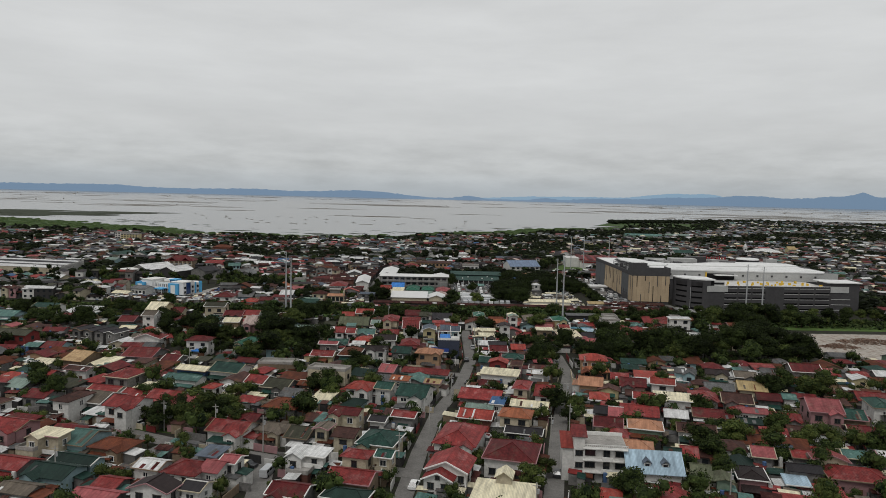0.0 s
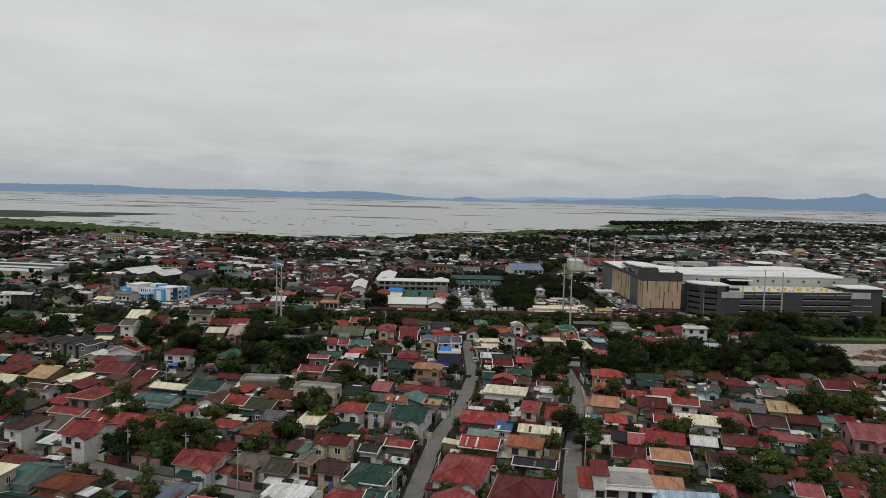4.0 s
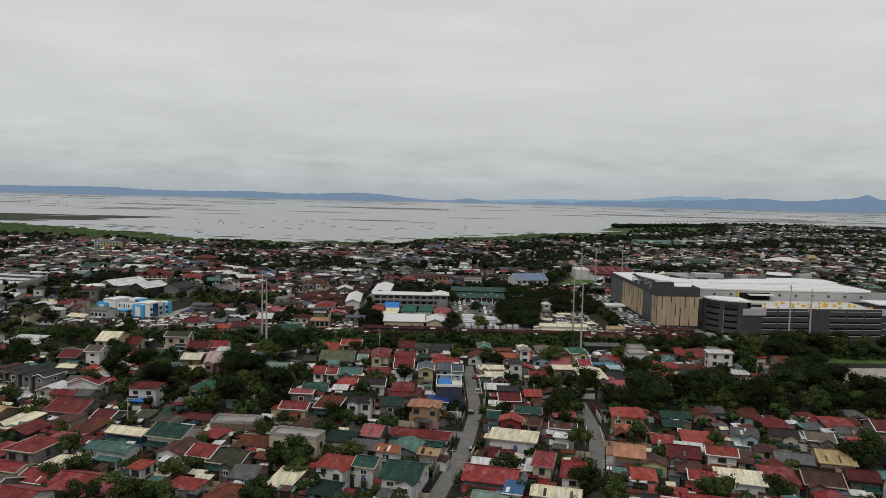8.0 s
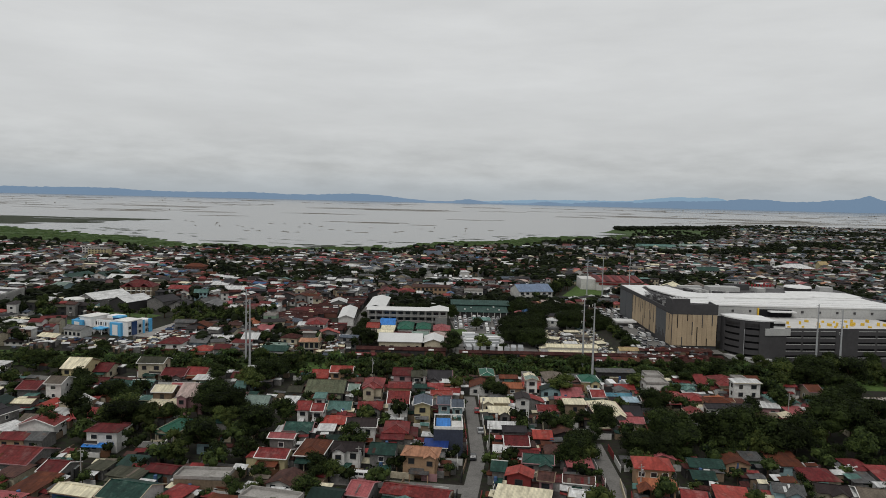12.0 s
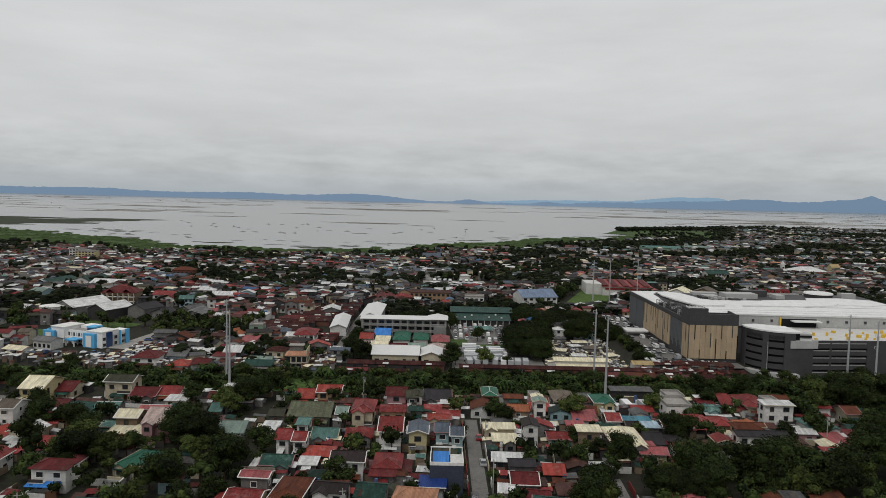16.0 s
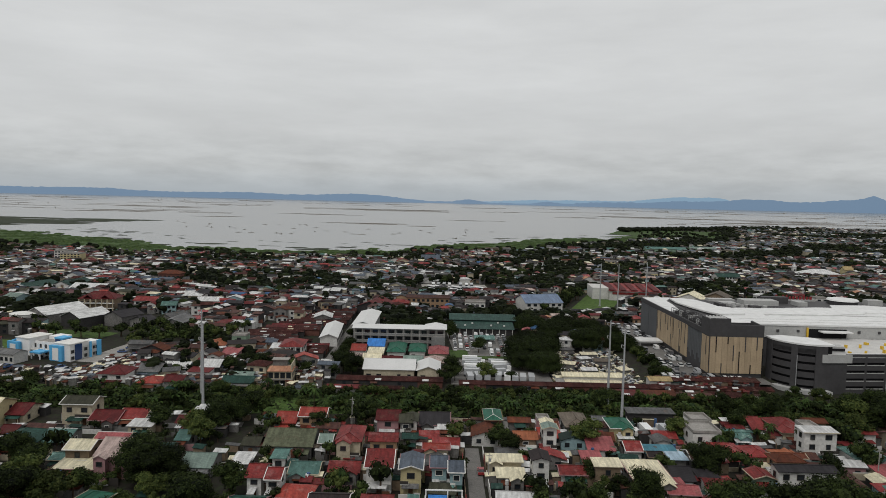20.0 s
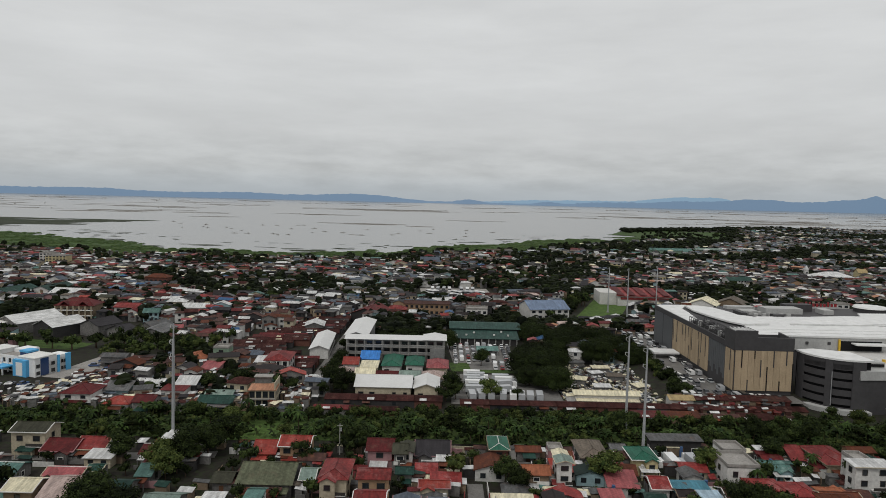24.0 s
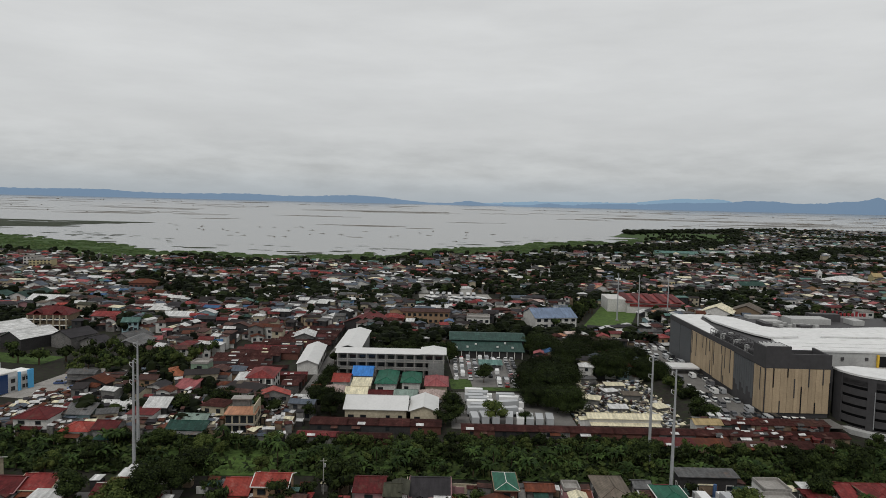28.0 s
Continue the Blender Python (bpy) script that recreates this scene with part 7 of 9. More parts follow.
house(-87.6, 412.8, 6.2, 9.3, 5, 0, "shed", "pink", "pink", detail=1)
house(-104.7, 421.3, 6.1, 5.3, 5, 0, "gx", "brown", "peach", detail=1)
house(-98.8, 430.3, 8.3, 10.5, 5, 0, "hip", "orange", "yellow", detail=1)
house(-133.9, 430.9, 10.2, 5.6, 4, 0, "gx", "grey", "grey", detail=1)
house(-90.1, 434.2, 6.5, 6.2, 8, 0, "flat", "green", "green", detail=1)
house(-18.8, 398.6, 20.0, 13.6, 4.2, 0, "gx", "paper", "cream", detail=1, extra=False)
house(-3.1, 398.8, 8.6, 15.6, 4.2, 0, "gy", "paper", "cream", detail=1, extra=False)
house(-18.8, 411.8, 8.6, 8.0, 3.4, 0, "gx", "maroon", "grey", detail=1)
house(-27.4, 413.0, 7.0, 9.4, 3.8, 0, "gx", "cream", "cream", detail=1, extra=False)
house(-27.0, 423.4, 6.2, 8.0, 4.4, 0, "shed", "cream", "cream", detail=1, extra=False)
house(-10.0, 412.0, 7.4, 8.6, 3.6, 0, "gx", "palegreen", "grey", detail=1)
house(-0.8, 413.6, 8.4, 9.0, 3.4, 0, "hip", "blush", "cream", detail=1)
house(0.6, 429.4, 8.0, 13.4, 4.0, 0, "hip", "pink", "cream", detail=1, extra=False)
house(-35.2, 430.4, 5.8, 9.6, 4.0, 0, "gx", "scarlet", "white", detail=1)
house(-18.4, 434.6, 7.4, 18.6, 3.8, 0, "hip", "emerald", "white", detail=1, extra=False)
house(-28.2, 440.2, 7.2, 11.6, 4.2, 0, "gx", "azure", "white", detail=1, extra=False)
house(-9.0, 434.6, 6.8, 14.4, 3.8, 0, "hip", "emerald", "white", detail=1, extra=False)
house(-36.0, 416.5, 6.6, 8.6, 3.6, 0, "hip", "blush", "tan", detail=1)
house(-66.0, 513.6, 9.4, 13.0, 4.0, 6, "gy", "white", "grey", detail=0)
house(-135.7, 478.0, 11.2, 17.0, 6, 0, "gy", "grey", "grey", detail=0)
house(-180.1, 544.6, 13.2, 9.7, 6, 0, "gx", "red", "white", detail=1)
house(-145.0, 555.6, 15.4, 10.1, 5, 0, "gx", "white", "white", detail=1)
house(-121.4, 568.8, 14.5, 10.5, 5, 0, "gx", "red", "cream", detail=1)


# the white market hall, the red-roofed villa and the peach house with arches by the market street
mh = thing("market_shed", -53.8, 468, 0, 4, "long market shed with a white gabled metal roof", "shed")
part("wall", wall_geo("gy", 8.2, 36, 4.5, 1.7), WALL["white"], mh)
part("roof", roof_geo("gy", 8.2, 36.6, 4.5, 1.7, 0.5), ROOF["paper"], mh)
for i in range(6):
    window(mh, 4.1, -15 + i * 6, 1.6, 90, 1.8, 1.4, True)
FOOT.append((-54.6, 476, 9))
FOOT.append((-54.6, 458, 9))
rv = thing("villa", -64.4, 427.5, 0, 3, "two-storey white villa with a red hipped roof and arcade", "villa")
part("wall", Geo().box(0, 0, 0, 9.2, 14.5, 6.2), WALL["white"], rv)
part("roof", roof_geo("hip", 9.4, 14.8, 6.2, 1.8, 0.7), ROOF["red"], rv)
part("balcony", Geo().box(0, -7.9, 3.0, 9.6, 1.6, 0.25), TRIM, rv)
part("balustrade", Geo().box(0, -8.6, 3.25, 9.6, 0.12, 0.8), TRIM, rv)
for i in range(5):
    part("column", Geo().box(-4.5 + i * 2.25, -8.4, 0, 0.35, 0.35, 6.0), TRIM, rv)
for z in (0.6, 3.6):
    for i in range(3):
        window(rv, -3 + i * 3, -7.25, z, 0, 1.6, 1.8, True)
    for i in range(3):
        window(rv, 4.6, -4.5 + i * 4.4, z + 0.3, 90, 1.4, 1.4, True)
part("side_roof", roof_geo("shed", 5, 9, 4.6, 0.9, 0.2), ROOF["white"], rv).location = (-7.2, -1, 0)
part("side_wall", Geo().box(-7.2, -1, 0, 4.8, 8.6, 4.5), WALL["cream"], rv)
FOOT.append((-65, 427.5, 7))
ah = thing("arched_house", -58.8, 379.0, 0, 4, "unfinished cream three-storey house with arched openings and peach roof", "house", "town houses")
part("wall", Geo().box(0, 3.4, 0, 8.6, 10, 6.2), WALL["cream"], ah)
part("roof", roof_geo("shed", 8.8, 6.0, 6.2, 0.5, 0.4), ROOF["peach"], ah).location = (0, 1.2, 0)
part("side_parapet", Geo().box(4.15, 3.4, 6.2, 0.3, 10, 2.4), WALL["cream"], ah)
part("upper_room", Geo().box(-1.2, 7.4, 6.2, 5.4, 3.4, 2.5), WALL["grey"], ah)
part("upper_roof", Geo().box(-1.0, 7.2, 8.7, 6.4, 4.2, 0.2), CONCRETE, ah)
for i in range(4):
    x = -3.4 + i * 2.2
    part("bay", Geo().box(x, -1.62, 3.4, 1.7, 0.1, 2.2), GLASS, ah)
    part("bay", Geo().box(x, -1.62, 0.5, 1.7, 0.1, 2.0), GLASS, ah)
for z in (3.5, 0.6):
    for i in range(4):
        g, y0 = Geo(), 0.2 + i * 2.2
        n = 8
        ring_ = [(4.33, y0 - 0.6, z)] + [(4.33, y0 - 0.6 * math.cos(math.pi * k / n), z + 1.3 + 0.6 * math.sin(math.pi * k / n)) for k in range(n + 1)] + [(4.33, y0 + 0.6, z)]
        m_ = len(ring_)
        g.add(ring_ + [(4.2, py, pz) for _, py, pz in ring_], [tuple(range(m_ - 1, -1, -1)), tuple(range(m_, 2 * m_))] + [(k, (k + 1) % m_, m_ + (k + 1) % m_, m_ + k) for k in range(m_)])
        # black arch-shaped plate, coloured as the shade within the opening
        part("arch_opening", g, M_BLACK, ah, "dark arched opening")
part("slab", Geo().box(0, -1.9, 2.9, 8.8, 1.0, 0.3), CONCRETE, ah)
FOOT.append((-58.8, 381, 7))


# ---------------------------------------------------------------- landmarks of the middle town
def hall(x, y, w, d, h, rot, kind, roof, wall, label, category="building", rows=0, cols=0, rise_=None, over=0.6):
    """A larger building seen from afar: walls, roof, ridge and rows of windows on its front."""
    FOOT.append((x, y, 0.46 * (w + d) / 2))
    if rise_ is None:
        rise_ = {"hip": 0.22 * min(w, d), "gx": 0.2 * d, "gy": 0.2 * w, "shed": 0.1 * d, "flat": 1.0}[kind]
    ob = thing("building" if category == "building" else category.replace(" ", "_"), x, y, 0, rot, label, category)
    part("wall", wall_geo(kind, w, d, h, rise_), WALL[wall], ob)
    rf = part("roof", roof_geo(kind, w, d, h, rise_, over), ROOF[roof] if kind != "flat" else CONCRETE, ob)
    if kind in ("hip", "gx", "gy"):
        part("ridge_cap", caps_geo(kind, w, d, h, rise_, over), ROOF[roof], rf)
    for s in range(rows):
        for i in range(cols):
            part("window", Geo().box((i + 0.5) * w / cols - w / 2, -d / 2 - 0.02, 1.0 + s * (h / rows), w / cols * 0.55, 0.16, min(1.6, h / rows * 0.5)), GLASS, ob)
    return ob


v = hall(-203, 533, 20, 13, 8.6, 4, "hip", "maroon", "tan", "three-storey tan villa with arcades and maroon hipped roof", "villa", 2, 6, 3.6, 0.9)
part("balcony", Geo().box(0, -7.4, 2.9, 20, 1.8, 0.3), TRIM, v)
part("balcony", Geo().box(0, -7.4, 5.9, 20, 1.8, 0.3), TRIM, v)
for i in range(7):
    part("column", Geo().box(-9.7 + i * 3.23, -8.1, 0, 0.5, 0.5, 8.4), WALL["cream"], v)
for sx in (-5, 5):
    part("roof_gable", roof_geo("gy", 4, 6, 9.2, 1.7, 0.3), ROOF["maroon"], v).location = (sx, -4.4, 0)
hall(-161, 531, 8, 9, 5.6, 12, "gx", "teal", "aqua", "two-storey aqua house with a pale teal roof", "house", 2, 3)
hall(-284, 604, 15, 28, 5, -8, "gy", "green", "aqua", "long shed with a faded green metal roof", "shed")
hall(-268, 622, 13, 26, 5, -8, "gy", "green", "white", "long shed with a faded green metal roof", "shed")
hall(-246, 606, 24, 14, 4.4, -6, "gx", "white", "grey", "wide low white-roofed warehouse", "warehouse")
hall(-258, 586, 20, 8, 4.2, -4, "gx", "pink", "white", "long shed with a pink metal roof and white eaves", "shed")
hall(-360, 793, 19, 12, 11, 4, "flat", "cream", "yellow", "cream five-storey apartment block with a flat roof", "apartment block", 5, 6)
hall(-376, 806, 13, 12, 12, 4, "flat", "white", "white", "white six-storey apartment block with a flat roof", "apartment block", 5, 4)
hall(-235, 688, 12, 10, 6.4, 6, "flat", "cream", "yellow", "pale yellow two-storey block with a flat roof", "building", 2, 4)
hall(-214, 668, 17, 11, 8.6, 0, "hip", "rust", "brick", "three-storey brick-red house with a rusty roof", "house", 2, 5)
hall(-7.5, 577, 28, 10, 7.2, 0, "gx", "brown", "peach", "long two-storey peach school block with a brown roof", "school", 2, 9, 1.2)
hall(-40, 554, 17, 24, 5.0, -14, "gy", "maroon", "dark", "large hall with a rusty maroon metal roof", "hall")
hall(-26, 566, 12, 9, 5, 0, "hip", "red", "brick", "low house with a red hipped roof", "house", 1, 3)
hall(23, 561, 13, 10, 6.8, -4, "flat", "white", "white", "white two-storey house with balconies and flat roof", "house", 2, 4)
hall(42, 560, 9, 10, 4.4, 0, "gx", "rust", "brick", "small house with an orange-brown roof", "house", 1, 2)
b = hall(66, 577, 25, 22, 6.4, 12, "gx", "steelblue", "white", "large gabled hall with a steel-blue metal roof and white walls", "hall", 2, 6, 4.2)
part("gable_band", Geo().box(0, -11.1, 5.9, 25, 0.4, 0.4), TRIM, b)
hall(-12, 888, 20, 16, 6, 0, "gx", "slate", "aqua", "far hall with a pale blue metal roof", "hall", 0, 0, 4)
hall(-59, 673, 15, 10, 4, 0, "flat", "royal", "blue", "blue painted two-storey block", "building", 2, 5)
hall(-89, 738, 15, 12, 4, 4, "hip", "cream", "white", "low pavilion with a cream hipped roof", "pavilion")
hall(-54, 746, 18, 14, 4, 8, "hip", "cream", "white", "low pavilion with a cream hipped roof", "pavilion")
hall(262, 752, 21, 14, 7.6, 2, "gx", "green", "white", "white three-storey block with a dark green roof", "building", 3, 8)
hall(393, 838, 34, 24, 4.4, 6, "hip", "white", "white", "church with a broad white hipped roof", "church", 1, 5, 4.4)
hall(370, 842, 3.4, 3.4, 10, 0, "hip", "white", "white", "slim white church bell tower with a small pointed roof", "tower", 2, 1, 4, 0.3)
hall(427, 845, 9, 9, 8, 0, "gx", "yellow", "yellow", "pale yellow house with a steep curved gable", "house", 1, 1, 3.6)
hall(333, 1150, 60, 14, 6, 0, "gx", "teal", "green", "very long market shed with a pale teal roof", "shed")
hall(400, 1180, 40, 12, 6, 0, "gx", "palegreen", "green", "very long market shed with a pale green roof", "shed")
hall(184, 870, 9, 9, 9, 0, "flat", "cream", "yellow", "tall narrow cream block with a flat roof", "building", 4, 2)
hall(197, 768, 12, 9, 7, 0, "flat", "cream", "yellow", "cream two-storey block with a flat roof", "building", 2, 4)
hall(177, 604, 18, 20, 7, -30, "gy", "cream", "white", "big house with a cream gabled roof behind the mall", "building", 1, 4, 4)
hall(198, 610, 18, 18, 7, -30, "gy", "tan", "tan", "big house with a tan gabled roof behind the mall", "building", 1, 4, 4)
hall(256, 584, 8, 8, 11.5, 0, "flat", "grey", "white", "pale grey service tower behind the mall", "tower", 4, 2)
tk = thing("water_tank", -222, 488, 0, 0, "wide low white cylindrical storage tank with a flat domed lid", "tank")
part("shell", Geo().tube(0, 0, 0, 6.0, 7.0, 7.0, 28), WALL["white"], tk)
part("lid", Geo().tube(0, 0, 6.0, 6.6, 7.2, 2.0, 28), TRIM, tk)
FOOT.append((-222, 488, 7))
strip("bus_yard", [(-14, 670), (40, 674)], 66.0, 0.05, CONCRETE, "grey concrete bus yard with parked coaches", "yard")


def coach(x, y, a, col):
    ob = thing("bus", x, y, 0.08, a, f"{col} passenger bus parked in the yard", "bus", "parked buses")
    part("body", Geo().box(0, 0, 0.4, 11, 2.5, 1.3), CAR[col], ob)
    part("bus_roof", Geo().box(0, 0, 2.5, 11, 2.5, 0.6), CAR[col], ob)
    part("window_band", Geo().box(0, 0, 1.7, 10.8, 2.44, 0.8), GLASS, ob)
    part("chassis", Geo().box(0, 0, 0, 9.4, 2.2, 0.5), RUBBER, ob)


for r in range(3):
    for i in range(9):
        if R.random() < 0.8:
            coach(-6 + i * 4.6 + R.uniform(-.4, .4), 648 + r * 20 + R.uniform(-1, 1), 90 + R.uniform(-4, 4) + 40 * (r == 1), R.choice(("white", "white", "silver", "grey")))
for x, y, w, d, roof, wall in ((-211, 500, 16, 26, "white", "grey"), (-190, 490, 14, 19, "white", "dark"), (-171, 493, 13, 14, "charcoal", "grey"), (-146, 499, 12, 13, "grey", "grey"), (-157, 486, 12, 8, "charcoal", "grey")):
    hall(x, y, w, d, 5.6 if w > 12 else 4.0, -24, "gy", roof, wall, f"long gabled warehouse with a {roof} metal roof and {wall} walls", "warehouse", 0, 0, 0.22 * w)
wh = hall(-302.6, 500.5, 70, 26, 5.8, -9, "shed", "white", "cream", "very large pale-roofed warehouse with dark skylight bands", "warehouse", 1, 12, 2.8, 0.2)
part("end_wall", Geo().slab([(35.1, -13.1, 0), (35.1, 13.1, 0), (35.1, 13.1, 9.4), (35.1, -13.1, 6.6)], 0.4), WALL["white"], wh, "plain white parapet end wall")
part("skylight_band", Geo().slab([(-35, 3.0, 7.62), (34.6, 3.0, 7.62), (34.6, 8.6, 8.22), (-35, 8.6, 8.22)], 0.12), ROOF["charcoal"], wh, "dark skylight band along the roof")
part("roof_strip", Geo().slab([(-35, -5.2, 6.74), (34.6, -5.2, 6.74), (34.6, -2.6, 7.02), (-35, -2.6, 7.02)], 0.12), ROOF["charcoal"], wh, "dark skylight band along the roof")
for x, y, w, d, h, kind, roof, wall in ((-252, 448, 13, 8, 4.2, "gx", "white", "cream"), (-183, 392.5, 10, 6, 3.0, "gx", "cream", "white"), (-201, 402, 9.5, 6, 4.4, "gx", "cream", "peach"), (-178.4, 407, 10, 7, 4.0, "gx", "grey", "white"), (-262, 546, 10, 9, 6.2, "gx", "palegreen", "aqua"), (-246, 497, 15, 8, 3.6, "gx", "white", "grey")):
    hall(x, y, w, d, h, -16, kind, roof, wall, f"small {wall} house with a {ROOF_WORDS.get(roof, roof)} metal roof beside the lawn", "house", 1 if h < 5 else 2, 4)
strip("west_lawn", [(-236, 430), (-191, 432)], 34.0, 0.06, MEADOW, "green grass field west of the public building", "grass")


# ---------------------------------------------------------------- more houses that fill the blocks
def road_dist(x, y):
    best = 99.0
    for line in (ROAD_L, ROAD_R, [(-190, 190), (-135, 187), (-98.5, 180), (-66, 166), (-40, 157), (-5, 150)], [(-86, 100), (-66, 164)], [(-40, 157), (-34, 100)], [(-62, 249), (9, 237)], [(-190, 337), (-135, 327), (-60, 334)]):
        for (ax, ay), (bx, by) in zip(line, line[1:]):
            t = max(0, min(1, ((x - ax) * (bx - ax) + (y - ay) * (by - ay)) / ((bx - ax) ** 2 + (by - ay) ** 2)))
            best = min(best, math.hypot(x - ax - t * (bx - ax), y - ay - t * (by - ay)))
    return best


ROOF_PICK = ["red"] * 6 + ["maroon"] * 5 + ["brown"] * 4 + ["rust"] * 4 + ["grey"] * 4 + ["green"] * 2 + ["tan", "moss", "white", "white", "pink", "scarlet", "teal", "cream", "charcoal", "darkgreen"]
WALL_PICK = ["grey"] * 7 + ["dark"] * 3 + ["white"] * 4 + ["cream"] * 3 + ["tan", "tan", "pink", "peach", "aqua", "green", "yellow"]
F = random.Random(11)
bulk = {}
wbulk = {}
wbulk2 = {}
gbulk = Geo()


def join(store, key, g, x, y, a):
    c, s = math.cos(radians(a)), math.sin(radians(a))
    t = store.setdefault(key, Geo())
    t.add([(x + px * c - py * s, y + px * s + py * c, pz) for px, py, pz in g.v], g.f)


def far_house(x, y, w, d, h, a, kind, roof, wall, panes=False):
    up = rise(y)
    r = {"hip": 0.21 * min(w, d), "gx": 0.19 * d, "gy": 0.19 * w, "shed": 0.1 * d}[kind]
    join(bulk, roof, roof_geo(kind, w, d, h + up, r, 0.45), x, y, a)
    join(wbulk, wall, wall_geo(kind, w, d, h + up, r), x, y, a)
    if panes:
        g = Geo()
        for s in range(2 if h > 4.6 else 1):
            for i in range(max(1, int(w // 3))):
                g.box((i + 0.5) * w / max(1, int(w // 3)) - w / 2, -d / 2, 0.9 + 2.9 * s, 1.4, 0.2, 1.3)
        join({"g": gbulk}, "g", g, x, y, a)


yy = -100.0
while yy < 340:
    xx = -max(0.66 * yy, 70) - 45
    while xx < max(0.66 * yy, 70) + 50:
        w, d = F.uniform(4.5, 8.5), F.uniform(5, 9)
        x, y = xx + F.uniform(-1, 1), yy + F.uniform(-1.2, 1.2)
        in_wood = 50 < x < 152 and 256 < y < (276 + (x - 52) * 0.12)
        in_green = -108 < x < -45 and 252 < y < 322
        in_lot = x > 148 and y > 270
        in_grove = -215 < x < -133 and 294 < y < 345
        if free(x, y, 0.42 * (w + d) / 2 + 0.4) and road_dist(x, y) > 2.8 + 0.5 * max(w, d) and not in_wood and not in_lot and not (in_grove and F.random() < 0.85) and not (in_green and F.random() < 0.93) and F.random() < (0.3 if y > 112 else 0.75):
            far_house(x, y, w, d, F.choice((2.4, 2.6, 2.8, 3.0, 3.2)), (-14 if y < 240 else -2) + F.uniform(-3, 3), F.choice(("gx", "gx", "hip", "shed", "gy")), F.choice(ROOF_PICK), F.choice(WALL_PICK), True)
            FOOT.append((x, y, 0.4 * (w + d) / 2))
        xx += w * 0.6 + 1.0
    yy += 5.0
# lean-to sheets, awnings and yard walls between the houses
for i in range(3900):
    y = F.uniform(112, 342)
    x = F.uniform(-0.66 * y - 20, 0.66 * y + 25)
    if road_dist(x, y) < 4.0 or (50 < x < 152 and 256 < y < (276 + (x - 52) * 0.12)) or (x > 148 and y > 270) or (-108 < x < -45 and 252 < y < 322 and F.random() < 0.8):
        continue
    a = (-14 if y < 240 else -2) + F.uniform(-4, 4)
    w, d, z = F.uniform(1.6, 4.5), F.uniform(1.2, 3.2), F.uniform(2.0, 2.9)
    t = F.uniform(-0.3, 0.3)
    if F.random() < 0.7:
        join(bulk, F.choice(("rust", "brown", "grey", "grey", "maroon", "red", "white", "white", "cream", "green", "teal", "tan", "tinbrown", "white")), Geo().slab([(-w / 2, -d / 2, z), (w / 2, -d / 2, z + t), (w / 2, d / 2, z + 0.35 + t), (-w / 2, d / 2, z + 0.35)], 0.08), x, y, a)
        join(wbulk, F.choice(("grey", "dark", "tan")), Geo().box(0, 0, 0, w * 0.85, d * 0.85, z - 0.35), x, y, a)
    else:
        ln = F.uniform(3, 9)
        if F.random() < 0.5:
            join(wbulk, F.choice(("grey", "white", "cream", "pink")), Geo().box(0, 0, 0, ln, 0.18, 1.8), x, y, a)
        else:
            join(wbulk, F.choice(("grey", "white", "cream", "tan")), Geo().box(0, 0, 0, 0.18, ln, 1.8), x, y, a)
for i in range(420):
    hx = F.choice(FOOT)
    x, y = hx[0] + F.uniform(-3, 3), hx[1] - F.uniform(3.5, 5.5)
    if y < 345 and road_dist(x, y) > 3:
        join(wbulk, "white" if F.random() < 0.5 else "blue", Geo().tube(0, 0, 2.2, 3.4, 0.5, 0.45, 8).box(0, 0, 0, 0.8, 0.8, 2.2), x, y, 0)

# shanties and houses beyond the strip
FAR_WALL = ["grey"] * 3 + ["dark"] * 7 + ["white"] * 10 + ["cream"] * 6 + ["tan", "tan", "pink", "peach", "aqua"]
FAR_ROOF = ["maroon"] * 4 + ["brown"] * 4 + ["darkbrown"] * 5 + ["tinbrown"] * 7 + ["grey"] * 4 + ["charcoal"] * 9 + ["slate"] * 2 + ["rust"] + ["red"] * 2 + ["white"] * 7 + ["tan"] * 2 + ["green", "teal", "moss", "slate", "pink", "scarlet", "cream", "blue"]
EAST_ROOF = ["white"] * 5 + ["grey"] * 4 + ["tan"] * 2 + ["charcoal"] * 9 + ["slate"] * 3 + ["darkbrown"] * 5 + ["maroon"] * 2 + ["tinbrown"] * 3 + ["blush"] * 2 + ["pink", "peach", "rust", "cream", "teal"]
# greyer, paler roof mix puts distance haze into the farthest houses' colours
HAZE_ROOF = ["grey"] * 7 + ["white"] * 3 + ["tan"] * 3 + ["charcoal"] * 5 + ["slate"] * 5 + ["brown"] * 2 + ["maroon"] + ["teal", "cream"]
BLOCKED = [(-192, -122, 371, 406), (46, 111, 376, 452), (-150, -124, 404, 452), (-100, -50, 441, 512), (-78, -50, 415, 541), (-46, 6, 440, 502), (-248, -194, 424, 460), (-192, -138, 398, 440), (-42, 8, 376, 492), (4, 46, 376, 525), (90, 245, 372, 512), (78, 120, 566, 638), (-196, -104, 436, 470), (3, 46, 480, 512), (-51.5, -43, 376, 600), (112, 185, 625, 670), (-240, -134, 470, 525), (-345, -258, 452, 524), (-24, 9, 548, 584), (368, 418, 806, 856), (48, 84, 545, 590), (82, 134, 553, 654), (-18, 44, 636, 706)]


def woodiness(x, y):
    """Where the mid town is wooded rather than built."""
    if -150 < x < -40 and 384 < y < 560:
        return 0.6 if -130 < x < -86 and 428 < y < 470 else -1.0
    return noise.noise((x * 0.011, y * 0.011, 5.0)) + (0.32 if (y > 690 and 0.04 * y < x < 0.25 * y) else 0.25 if (10 < x < 130 and y > 560) else 0.12 if (-160 < x < 420 and y > 900) else 0)


